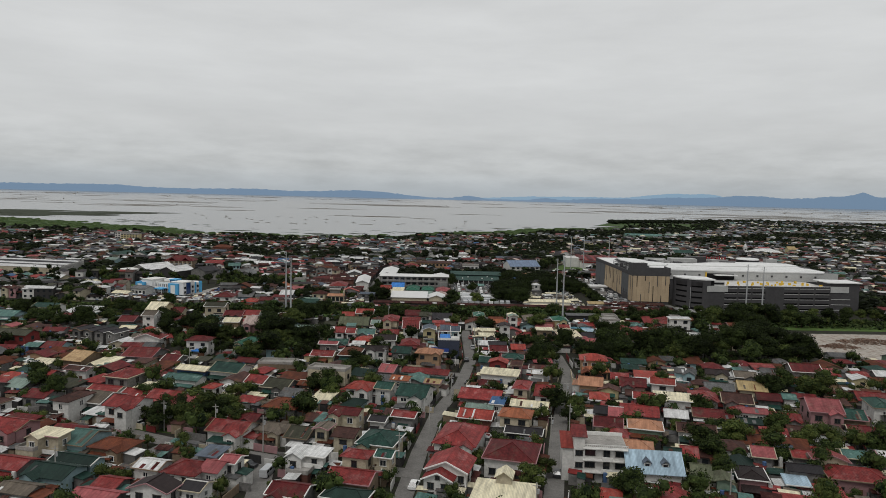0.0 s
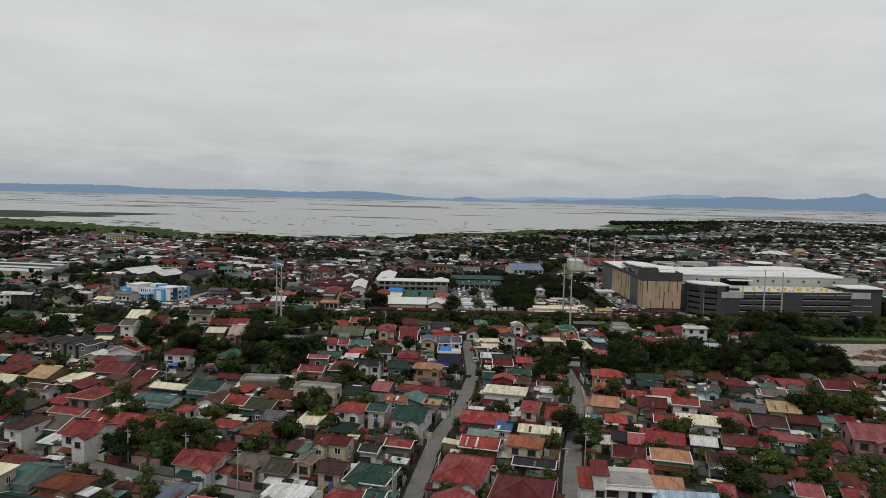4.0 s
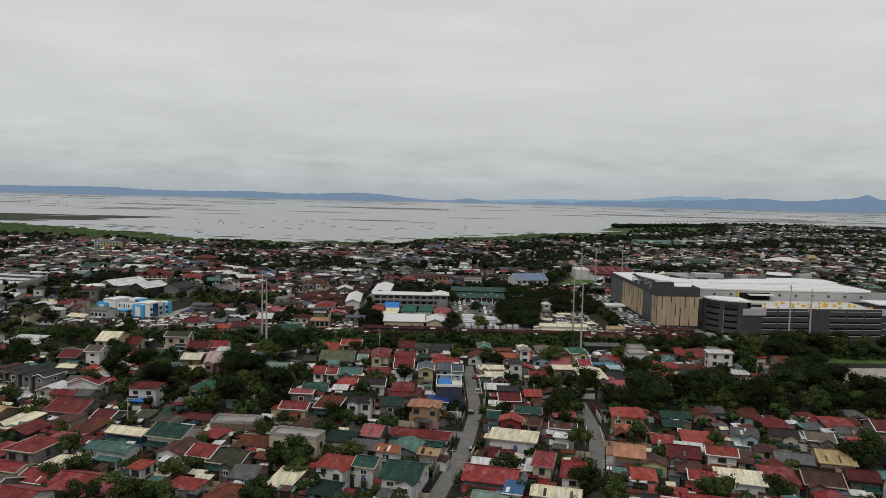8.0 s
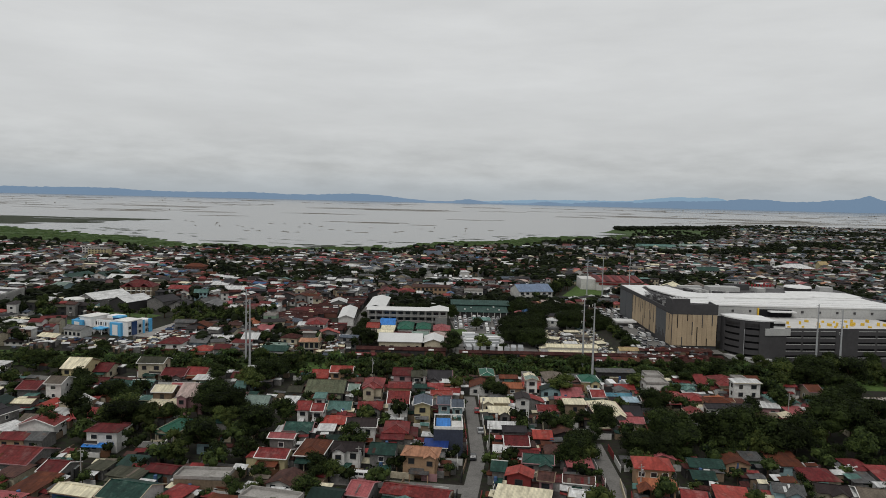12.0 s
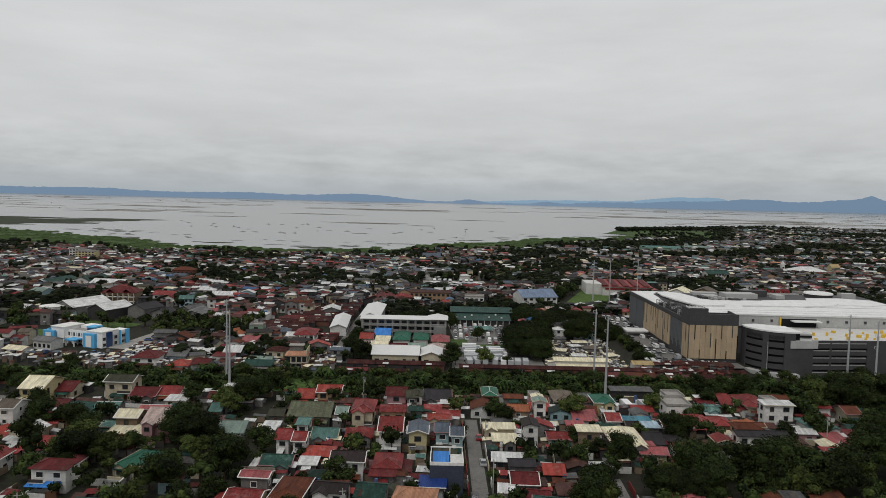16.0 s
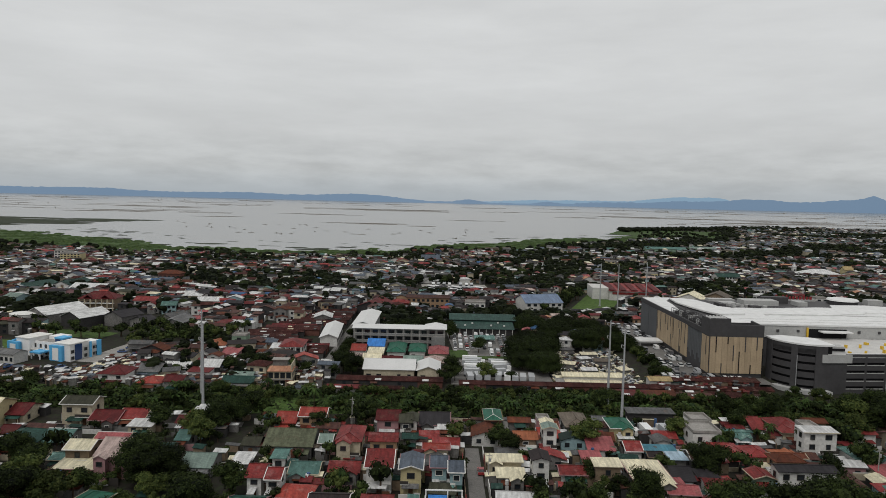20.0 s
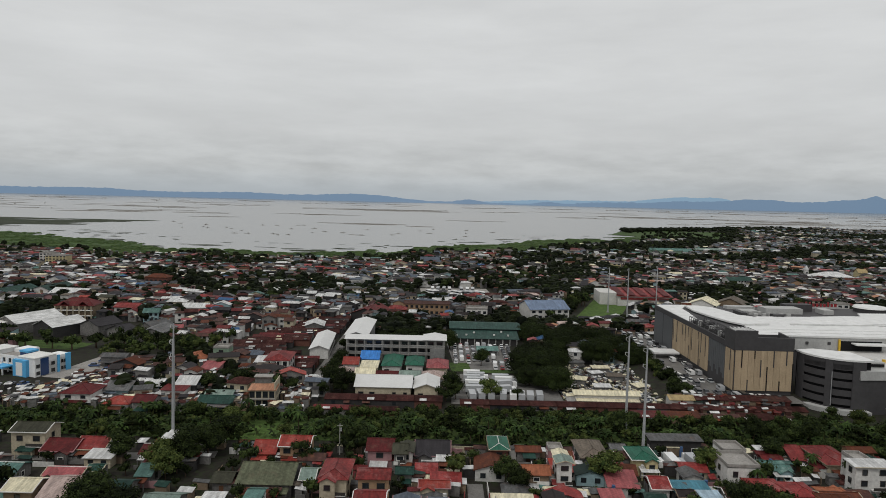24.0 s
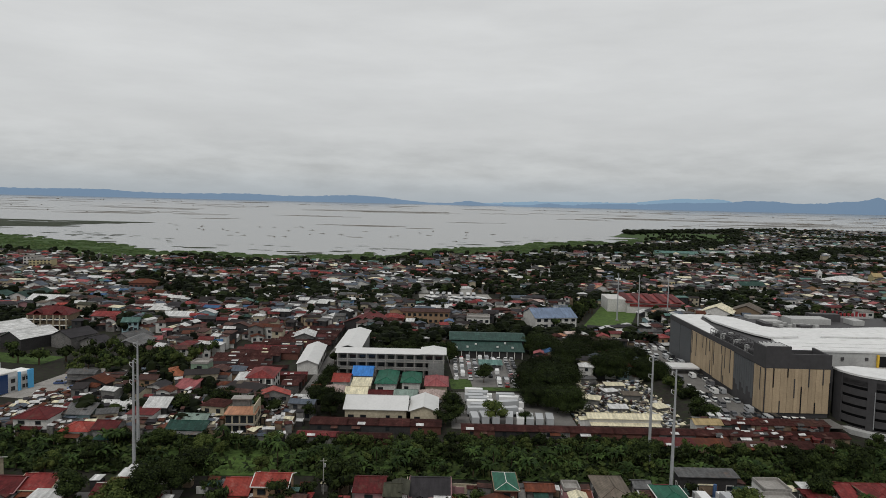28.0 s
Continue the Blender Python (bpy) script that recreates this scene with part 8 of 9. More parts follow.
count = 0
yy = 384.0
far_list = []
while yy < 1050:
    step = 4.9 + (yy - 384) * 0.004
    xx = -0.62 * yy - 60
    while xx < 0.66 * yy + 60:
        w, d = F.choice((F.uniform(3.4, 6.2), F.uniform(3.4, 6.2), F.uniform(4, 7.5), F.uniform(7, 13))), F.uniform(3.8, 7.2)
        x, y = xx + F.uniform(-1.0, 1.0), yy + F.uniform(-2, 2)
        wood = woodiness(x, y)
        if y < inner(x) - 25 and (wood < 0.12 or (y > 600 and F.random() < 0.13)) and not any(a < x < b and c < y < e for a, b, c, e in BLOCKED) and free(x, y, 3.4) and not (-160 < x < 420 and y > 880 and F.random() < 0.45):
            brownish = -128 < x < -40 and 400 < y < 540
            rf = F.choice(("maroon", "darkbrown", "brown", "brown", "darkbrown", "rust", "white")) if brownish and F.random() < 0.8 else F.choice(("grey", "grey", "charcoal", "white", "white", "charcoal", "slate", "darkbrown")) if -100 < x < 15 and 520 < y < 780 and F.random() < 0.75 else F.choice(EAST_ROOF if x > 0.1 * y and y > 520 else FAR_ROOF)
            far_list.append((x, y, w, d, F.choice((2.0, 2.4, 2.8, 3.2, 4.4, 5.2, 5.6, 6.0, 6.8)), F.uniform(-20, 20), F.choice(("gx", "gx", "hip", "shed", "gy")), rf, F.choice(FAR_WALL)))
        xx += w + F.uniform(-0.8, 0.9)
    yy += step
far_list.sort(key=lambda q: q[1])

# the town further off, past counting
for i in range(12500):
    y = 384 + 560 * F.random() ** 1.3
    x = F.uniform(-0.6 * y - 40, 0.62 * y + 40)
    if any(a < x < b and c < y < e for a, b, c, e in BLOCKED):
        continue
    a = F.uniform(-25, 25)
    w, d, z = F.uniform(0.9, 3.8), F.uniform(0.8, 2.6), F.uniform(1.8, 5.2)
    join(bulk, F.choice(("rust", "brown", "grey", "charcoal", "charcoal", "tinbrown", "maroon", "white", "white", "white", "white", "cream", "slate", "darkbrown", "charcoal")), Geo().slab([(-w / 2, -d / 2, z), (w / 2, -d / 2, z), (w / 2, d / 2, z + 0.4), (-w / 2, d / 2, z + 0.4)], 0.08), x, y, a)
    join(wbulk, F.choice(("grey", "dark", "tan")), Geo().box(0, 0, 0, w * 0.85, d * 0.85, z - 0.3), x, y, a)
# roof decks, tanks and narrow upper rooms that stand above the roofs
for i in range(1500):
    y = 400 + 640 * F.random()
    x = F.uniform(-0.6 * y - 20, 0.6 * y + 20)
    if y > inner(x) - 30 or woodiness(x, y) > 0.1 or any(a < x < b and c < y < e for a, b, c, e in BLOCKED):
        continue
    w, d, z = F.uniform(1.2, 4.5), F.uniform(1.2, 3.0), F.uniform(3.0, 6.4)
    a = F.uniform(-25, 25)
    join(wbulk, F.choice(("white", "white", "cream", "grey", "pink", "peach", "dark")), Geo().box(0, 0, 0, w, d, z), x, y, a)
    join(bulk, F.choice(("white", "grey", "charcoal", "brown", "darkbrown", "tan")), Geo().slab([(-w * 0.6, -d * 0.7, z), (w * 0.6, -d * 0.7, z), (w * 0.6, d * 0.6, z + 0.3), (-w * 0.6, d * 0.6, z + 0.3)], 0.1), x, y, a)
for i in range(1700):
    x, y = F.uniform(-190, -44), F.uniform(371, 410)
    if free(x, y, 0.6) and not (x < -138 and y > 392) and not (x < -145 and F.random() < 0.7):
        a = F.uniform(-30, 30)
        w, d, z = F.uniform(1.0, 3.6), F.uniform(0.9, 2.4), F.uniform(1.5, 3.4)
        join(bulk, F.choice(("grey", "grey", "white", "white", "white", "white", "tinbrown", "brown", "rust", "tan", "slate", "charcoal", "cream")), Geo().slab([(-w / 2, -d / 2, z), (w / 2, -d / 2, z + F.uniform(-.3, .3)), (w / 2, d / 2, z + 0.4), (-w / 2, d / 2, z + 0.3)], 0.08), x, y, a)
        join(wbulk, F.choice(("grey", "dark", "tan")), Geo().box(0, 0, 0, w * 0.8, d * 0.8, z - 0.4), x, y, a)
# loose sheets and lean-tos between the railway rows and the mall
for i in range(90):
    x, y = F.uniform(86, 127), F.uniform(376, 391.5)
    z = float(np.interp(y, [383, 388], [2.9, 4.4])) + F.uniform(-0.3, 0.3)
    w, d = F.uniform(0.8, 3.0), F.uniform(0.7, 1.8)
    join(bulk, F.choice(("tinbrown", "tinbrown", "maroon", "brown", "rust", "white", "grey")), Geo().slab([(-w / 2, -d / 2, z), (w / 2, -d / 2, z + F.uniform(-.2, .2)), (w / 2, d / 2, z + 0.3), (-w / 2, d / 2, z + 0.2)], 0.08).box(0, 0, 0, w * 0.7, d * 0.7, z - 0.1), x, y, F.uniform(-20, 20))
# low sheds and tarpaulins of the scrap yard
for x, y, w, d, c in ((56, 418, 8, 4, "cream"), (73, 424, 6, 4, "tan"), (64, 407, 6, 3.5, "white"), (79, 409, 5, 4, "cream"), (52, 432, 6, 3.5, "tan"), (70, 437, 7, 3.5, "cream"), (60, 446, 9, 3, "grey"), (66, 428, 5, 3, "white")):
    far_house(x, y, w, d, 2.4, F.uniform(-25, 25), "shed", c, "grey")
# heaps of sheet metal and junk in the scrap yard
for i in range(900):
    x, y = F.uniform(47, 84), F.uniform(387, 448)
    a = F.uniform(0, 180)
    w, d, z = F.uniform(0.5, 2.6), F.uniform(0.4, 1.6), F.uniform(0.2, 1.5)
    join(bulk, F.choice(("white", "white", "grey", "grey", "cream", "cream", "tan", "slate", "brown")), Geo().slab([(-w / 2, -d / 2, z), (w / 2, -d / 2, z + F.uniform(-.3, .4)), (w / 2, d / 2, z + 0.3), (-w / 2, d / 2, z)], 0.1).box(0, 0, 0, w * 0.5, d * 0.5, max(0.05, z - 0.4)), x, y, a)
for q in far_list:
    far_house(*q, q[1] < 700)
yy = 1050.0
while yy < 2450:
    xx = -0.60 * yy - 60
    while xx < 0.66 * yy + 40:
        x, y = xx + F.uniform(-4, 4), yy + F.uniform(-5, 5)
        wood = noise.noise((x * 0.007, y * 0.007, 9.0))
        if x > 60 and y < inner(x) - 30 and wood < 0.08 and not (y > 1500 and x < 0.40 * y) and not (x < 420 and y < 1320 and F.random() < 0.6):
            far_house(x, y, F.uniform(5, 11), F.uniform(6, 9), F.choice((3.0, 3.5, 5.5, 6.0)), F.uniform(-20, 20), F.choice(("gx", "hip", "shed")), F.choice(HAZE_ROOF), F.choice(FAR_WALL))
        xx += F.uniform(8, 15) + (yy - 1050) * 0.004
    yy += 12 + (yy - 1050) * 0.01
for key, g in bulk.items():
    tagged(new("far_town_roofs", g.mesh("far_town_roofs", ROOF[key])), f"{ROOF_WORDS.get(key, key)} roofs of the crowded distant town", "roofs", "", "stuff")
for key, g in wbulk.items():
    tagged(new("far_town_walls", g.mesh("far_town_walls", WALL[key])), f"{key} walls of the crowded distant town", "houses", "", "stuff")

tagged(new("town_window_panes", gbulk.mesh("town_window_panes", GLASS)), "dark window panes of the crowded town houses", "windows", "", "stuff")

# ---------------------------------------------------------------- trees
PALM_SPOTS = [(-41, 352, 1.0), (-32, 352, 0.9), (-15, 356, 0.8), (-7, 358, 0.8), (17, 353, 0.9), (22, 355, 0.8), (62, 352, 0.8), (104, 331, 0.9), (-36, 346, 0.8), (-22, 286, 0.8), (18, 342, 0.7), (82, 316, 0.9), (-27, 196, 0.9), (-8, 189, 0.7), (-84, 200, 0.9), (-60, 366, 0.9), (-104, 352, 0.9), (-120, 360, 0.8), (44, 362, 0.8), (130, 360, 0.9), (66, 190, 0.8), (72, 160, 0.7)]
T = random.Random(5)
# the dark wood east of the lane corner
for i in range(46):
    x = T.uniform(52, 148)
    y = T.uniform(258, 269 + (x - 52) * 0.12) if x > 66 else T.uniform(256, 260)
    tree(x, y, T.choice(("deep_a", "deep_b", "deep_b", "deep_c", "deep_c", "round_a", "bright_a")), T.uniform(0.72, 1.28) if x > 66 else 0.75, " in a dense dark grove")
tree(86, 267, "flame", 0.62, " in the dense grove")
house(60.4, 284.0, 7.6, 6.4, 3.6, -4, "gx", "pink", "cream", extra=False)
tree(86, 268, "bright_a", 1.2, " in the dense grove")
for x, y, s in ((38.5, 431, 0.78), (42, 424, 0.85), (45, 407, 0.72), (48, 436, 0.8), (43, 448, 0.78), (37, 414, 0.6), (58, 470, 0.8), (72, 455, 0.8), (80, 470, 0.75), (88, 452, 0.7), (64, 490, 0.7)):
    tree(x, y, "acacia", s, " over the lorry yard")
for x, y, s in ((52, 486, 0.8), (64, 476, 0.75), (78, 486, 0.8), (90, 480, 0.6), (48, 502, 0.7), (70, 502, 0.7), (54, 462, 0.62)):
    tree(x, y, "acacia", s, " over the lorry yard")
for x, y, k, s in ((19.5, 444, "deep_c", 0.85), (6.5, 400, "deep_a", 0.8), (7.5, 392.5, "deep_c", 0.7), (30, 391.5, "deep_c", 0.55), (-34, 395, "deep_a", 0.85), (-38, 401, "deep_b", 0.8), (-40.5, 392, "deep_c", 0.7), (-41, 412, "deep_c", 0.7), (-42, 424, "deep_c", 0.75), (-41, 436, "deep_a", 0.7), (-52, 394, "deep_c", 0.7), (-53, 402, "deep_c", 0.7), (-44.5, 470, "deep_c", 0.6), (-82, 392, "deep_c", 0.9), (-72, 398, "deep_a", 0.8), (-78, 404, "deep_c", 0.8), (-24, 468, "deep_a", 0.85), (-14, 478, "deep_b", 0.85), (-4, 480, "deep_b", 0.8), (92.5, 398, "round_a", 1.0), (92, 405, "round_b", 1.1), (94, 420, "deep_c", 0.8), (93, 436, "deep_c", 0.8), (91, 452, "deep_a", 0.8)):
    tree(x, y, k, s, " in a crowded yard")
for x, y in ((20, 392), (4, 390), (-35, 400), (-31.5, 406)):
    tree(x, y, "bright_a" if x > 10 else "round_a", T.uniform(0.8, 1.2), " in a yard")
for x, y, k, s in ((-98, 283, "bright_a", 1.3), (-86, 273, "bright_a", 1.3), (-73, 291, "deep_b", 1.0), (-70, 286, "deep_a", 0.9), (-71, 322, "bright_a", 1.2), (-60, 340, "deep_a", 0.9), (-48, 282, "deep_c", 1.0), (72, 300, "deep_a", 0.9), (77, 304, "deep_c", 0.9), (45, 320, "bright_a", 1.3)):
    tree(x, y, k, s)
for x, y, k, s in ((110, 320, "deep_c", 0.9), (19, 319, "round_a", 1.1), (22, 312, "deep_c", 0.8), (144, 338, "deep_b", 0.9), (138, 342, "bright_a", 1.5), (149, 340, "deep_b", 1.15), (156, 346, "bright_a", 1.8), (164, 343, "deep_a", 1.2), (140, 352, "deep_c", 1.1), (-84, 328, "deep_c", 0.9), (-66, 326, "deep_a", 0.95), (-62, 333, "deep_b", 0.8), (-67, 316, "bright_a", 1.2), (-20, 339, "deep_c", 0.9), (-26, 341, "round_a", 1.1), (74, 327, "bright_a", 1.2), (-34, 327, "round_b", 1.1), (-100, 290, "deep_c", 1.0), (-106, 296, "deep_a", 0.9), (-92, 276, "deep_c", 0.9), (-55, 276, "deep_c", 0.9), (128, 296, "deep_a", 0.9), (136, 304, "deep_b", 0.9), (142, 292, "deep_a", 1.0), (146, 312, "deep_a", 0.9), (118, 306, "deep_c", 1.0), (150, 326, "deep_b", 0.9), (104, 298, "deep_c", 0.9), (96, 336, "deep_c", 0.9), (130, 330, "bright_a", 1.3), (-120, 300, "deep_a", 0.9), (-128, 312, "deep_c", 1.0), (-114, 284, "deep_c", 1.0)):
    tree(x, y, k, s)
for x, y in ((-20, 470), (-12, 474), (-4, 470), (-26, 476), (6, 476), (-34, 462)):
    tree(x, y, "deep_a", T.uniform(0.7, 0.95), " in the school court")
# dark trees between the last houses of the west and the strip
for x, y in ((-186, 309), (-188, 299), (-169, 301), (-161, 307), (-146, 304), (-178, 305), (-154, 299), (-203, 330), (-160, 341), (-149, 337)):
    tree(x, y, T.choice(("deep_a", "deep_c", "round_a")), T.uniform(0.7, 0.95), " in a thick western garden")
# gardens on the west side
for i in range(20):
    x, y = T.uniform(-108, -46), T.uniform(252, 318)
    if free(x, y, 3.2):
        tree(x, y, T.choice(("deep_a", "deep_c", "deep_c", "round_a", "bright_a")), T.uniform(0.75, 1.05), " in a green garden")
for x, y, k, s in ((-64, 186, "bright_a", 1.1), (-58, 182, "round_a", 1.0), (-70, 190, "bright_a", 1.0), (-52, 176, "bright_b", 1.1), (-76, 187, "round_a", 0.9), (-84, 194, "round_b", 1.0), (33, 196, "deep_c", 0.9), (35, 202, "round_a", 1.1), (-34, 212, "deep_c", 0.9), (-38, 208, "round_a", 1.1), (-30, 240, "deep_c", 0.85), (-24, 262, "round_a", 1.2), (-30, 228, "round_b", 1.1),
                   (20, 142, "bright_a", 0.9), (24, 150, "bright_b", 0.9), (49, 126, "round_a", 1.2), (63, 148, "deep_c", 0.7), (80, 160, "round_a", 1.2), (86, 150, "round_b", 1.2), (76, 172, "bright_a", 1.1), (90, 180, "deep_c", 0.8), (110, 168, "round_a", 1.3), (104, 214, "deep_c", 1.0), (112, 222, "deep_c", 1.0), (120, 214, "bright_a", 1.3), (20, 192, "round_b", 0.9), (16, 206, "round_a", 1.0), (-112, 196, "deep_c", 0.9), (-120, 204, "round_a", 1.2), (-126, 212, "deep_c", 0.9), (-100, 262, "round_a", 1.1), (-112, 268, "round_b", 1.1)):
    tree(x, y, k, s)
for i, (x, y) in enumerate(((-79, 178.5), (-75, 181), (-71, 177), (-70, 182.5), (-66, 175.5), (-64.5, 180), (-61, 174.5), (-60, 180.5), (-57.5, 185), (-73, 175), (-62, 186.5), (-56.5, 178))):
    tree(x, y, ("bright_a", "round_a", "bright_b", "round_b")[i % 4], 0.85 + 0.06 * (i % 5), " in the vacant lot")
for i, (x, y) in enumerate(((-114, 303), (-101, 291), (-101, 276), (-94, 271), (-83, 281), (-68, 271), (-64, 279), (-65, 257), (-58, 248), (-61, 287), (-69, 249), (-53, 270))):
    tree(x, y, ("deep_c", "round_a", "bright_a", "deep_a")[i % 4], 0.78 + 0.07 * (i % 4), " in a thick garden")
for i, (x, y) in enumerate(((41, 294), (46, 288), (51, 281), (40, 266), (43, 258), (36, 252), (39, 279), (46, 272))):
    tree(x, y, ("deep_c", "round_a", "deep_a")[i % 3], 0.75 + 0.06 * (i % 3), " beside the lane")
for i, (x, y) in enumerate(((36, 186.5), (39, 195), (48.5, 192.5), (64, 164), (69, 164.5), (89, 187), (85.5, 172.5), (80, 186), (118, 217), (124, 217.5), (117, 200), (92, 169), (94.5, 165), (39.5, 139), (56.5, 151), (76, 198), (86, 211.5), (109, 225), (65, 159), (63, 178.5), (76, 175.5), (-32.7, 203), (-36, 213), (-37, 184.5), (-36, 190.5), (-43.5, 238.5), (-26, 240))):
    tree(x, y, ("round_a", "bright_a", "round_b", "deep_c", "bright_b")[i % 5], 0.72 + 0.07 * (i % 4))
garden = {"a": Geo(), "b": Geo(), "c": Geo()}
CLOUDS, FINE = [], []
for k in range(7):
    cl = []
    for i in range(6):
        an = 6.283 * i / 6 + T.uniform(0, 0.8)
        rr = 0.0 if i == 0 else T.uniform(0.35, 0.7)
        cl.append((rr * math.cos(an), rr * math.sin(an), T.uniform(0.75, 1.25), T.uniform(0.4, 0.58)))
    CLOUDS.append(leaf_cloud(T, cl, 135, 0.112))
    FINE.append(leaf_cloud(T, cl, 420, 0.062))


def garden_tree(x, y, r):
    """Trees and bushes of the back gardens, too many to count: a stem and a cloud of leaves."""
    cl = T.choice(FINE if y < 235 else CLOUDS)
    an = T.uniform(0, 6.28)
    c, s = math.cos(an) * r, math.sin(an) * r
    h = r * T.uniform(0.9, 1.25)
    g = garden[T.choice("aabbc" if y > 235 else "aaacc")]
    g.add([(x + px * c - py * s, y + px * s + py * c, pz * h * 1.25) for px, py, pz in cl.v], cl.f)
    stems.tube(x, y, 0, h * 1.2, 0.1 * r, 0.05 * r, 5)


stems = Geo()
n = 0
while n < 2500:
    n += 1
    y = T.uniform(112, 342)
    x = T.uniform(-0.66 * y - 15, 0.66 * y + 20)
    r = T.uniform(0.9, 2.4) if T.random() < 0.7 else T.uniform(2.4, 4.0)
    if free(x, y, r * 0.55) and road_dist(x, y) > 2.0 + r * 0.5 and not (x > 148 and y > 270):
        garden_tree(x, y, r)
        FOOT.append((x, y, r * 0.6))
for i in range(150):
    x, y = T.uniform(-110, 110), T.uniform(-100, 106)
    if free(x, y, 1.2) and road_dist(x, y) > 4:
        garden_tree(x, y, T.uniform(1.2, 3.0))
for i in range(260):
    x, y = T.uniform(-250, 250), T.uniform(345, 368)
    if not (-66 < x < -40 and y < 362):
        garden_tree(x, y, T.uniform(1.0, 2.6))
for i in range(190):
    x, y = T.uniform(-120, 140), T.uniform(364, 369.4)
    if not (-50 < x < -43):
        garden_tree(x, y, T.uniform(1.0, 2.2))
for i in range(120):
    x, y = T.uniform(-10, 66), T.uniform(369, 376)
    garden_tree(x, y, T.uniform(0.9, 1.8))
for i in range(26):
    y = T.uniform(392, 520)
    garden_tree(float(np.interp(y, [388, 467, 528], [90, 94, 99])) + T.uniform(-2.5, 1.0), y, T.uniform(1.4, 3.2))
for i in range(260):
    y = T.uniform(386, 520)
    x = T.uniform(-0.6 * y - 30, 0.62 * y + 30)
    if not any(a - 2 < x < b + 2 and c < y < e for a, b, c, e in BLOCKED):
        garden_tree(x, y, T.uniform(1.6, 4.2))
# trees round the lawn of the public building
for x, y in ((-240, 462), (-230, 466), (-222, 460), (-214, 468), (-226, 474), (-206, 474), (-250, 470), (-249, 438), (-268, 448), (-205, 390), (-213, 387), (-217, 470), (-214, 446), (-220, 450), (-189, 459), (-198, 362), (-209, 353), (-192, 383), (-176, 458), (-166, 456), (-158, 462), (-183, 466), (-140, 436), (-132, 444), (-290, 470), (-278, 466), (-268, 472), (-124, 440), (-116, 446), (-108, 442), (-148, 462), (-142, 472), (-134, 464), (-128, 472), (-120, 462), (-112, 458), (-146, 452), (-138, 456), (-104, 450), (-200, 462), (-192, 458), (-206, 468), (-122, 452)):
    garden_tree(x, y, T.uniform(3.2, 4.6))
for i in range(26):
    y = T.uniform(562, 650)
    garden_tree(64 + (y - 557) * 0.36 + T.uniform(-2, 14), y, T.uniform(2.8, 4.6))
for i in range(34):
    garden_tree(T.uniform(-146, -100), T.uniform(447, 476), T.uniform(2.6, 4.2))
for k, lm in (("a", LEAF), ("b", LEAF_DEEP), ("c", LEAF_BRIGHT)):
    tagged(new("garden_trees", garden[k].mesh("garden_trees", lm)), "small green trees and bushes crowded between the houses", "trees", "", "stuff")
tagged(new("garden_stems", stems.mesh("garden_stems", BARK)), "thin brown stems of the garden trees", "trees", "", "stuff")
# fences and gates along the lanes, concrete utility poles
for line, half in ((ROAD_L, 3.0), (ROAD_R, 3.1), ([(-135, 187), (-98.5, 180), (-66, 166), (-40, 157), (-8, 150.5)], 3.4), ([(-62, 249), (8, 237)], 3.3), ([(-84, 106), (-68, 158)], 3.0)):
    for (ax, ay), (bx, by) in zip(line, line[1:]):
        ln = math.hypot(bx - ax, by - ay)
        ux, uy = (bx - ax) / ln, (by - ay) / ln
        s = 1.0
        while s < ln - 3:
            seg = F.uniform(3, 8)
            for side in (-1, 1):
                if F.random() < 0.62:
                    cx, cy = ax + ux * (s + seg / 2) - uy * half * side, ay + uy * (s + seg / 2) + ux * half * side
                    if cy > 108:
                        join(wbulk2, F.choice(("grey", "white", "cream", "tan", "pink", "dark", "red")), Geo().box(0, 0, 0, min(seg, ln - s), 0.2, F.uniform(1.4, 2.1)), cx, cy, math.degrees(math.atan2(uy, ux)))
            s += seg + F.uniform(0, 2)
for key, g in wbulk2.items():
    tagged(new("lane_fences", g.mesh("lane_fences", WALL[key])), f"low {key} garden walls and gates along the lanes", "fence", "", "stuff")


def utility_pole(x, y, h=8.5):
    ob = thing("utility_pole", x, y, 0, R.uniform(-20, 20), "slim grey concrete utility pole with a short crossarm", "pole", "utility poles")
    part("shaft", Geo().tube(0, 0, 0, h, 0.16, 0.1, 8), WOODPOLE, ob)
    part("crossarm", Geo().box(0, 0, h - 0.7, 1.6, 0.1, 0.12), WOODPOLE, ob)
    part("transformer", Geo().tube(0.35, 0, h - 2.2, h - 1.3, 0.22, 0.22, 8), STEEL, ob)
    return ob


for x, y, h in ((28, 168, 8.5), (34.5, 178, 8.5), (37.5, 200, 8.5), (-2.5, 176, 8.5), (3.5, 204, 8.5), (14.6, 262, 8.5), (14.4, 292, 8.5), (-57, 172, 8), (-71, 174, 8), (-42, 161, 9), (-80.5, 141, 8), (-98, 146, 8), (-9, 154, 8), (19, 128, 8), (50, 236, 8), (-26, 336, 9), (-20, 244, 8), (60, 137, 8), (104, 276, 8), (118, 300, 9), (-88, 238, 8)):
    utility_pole(x, y, h)
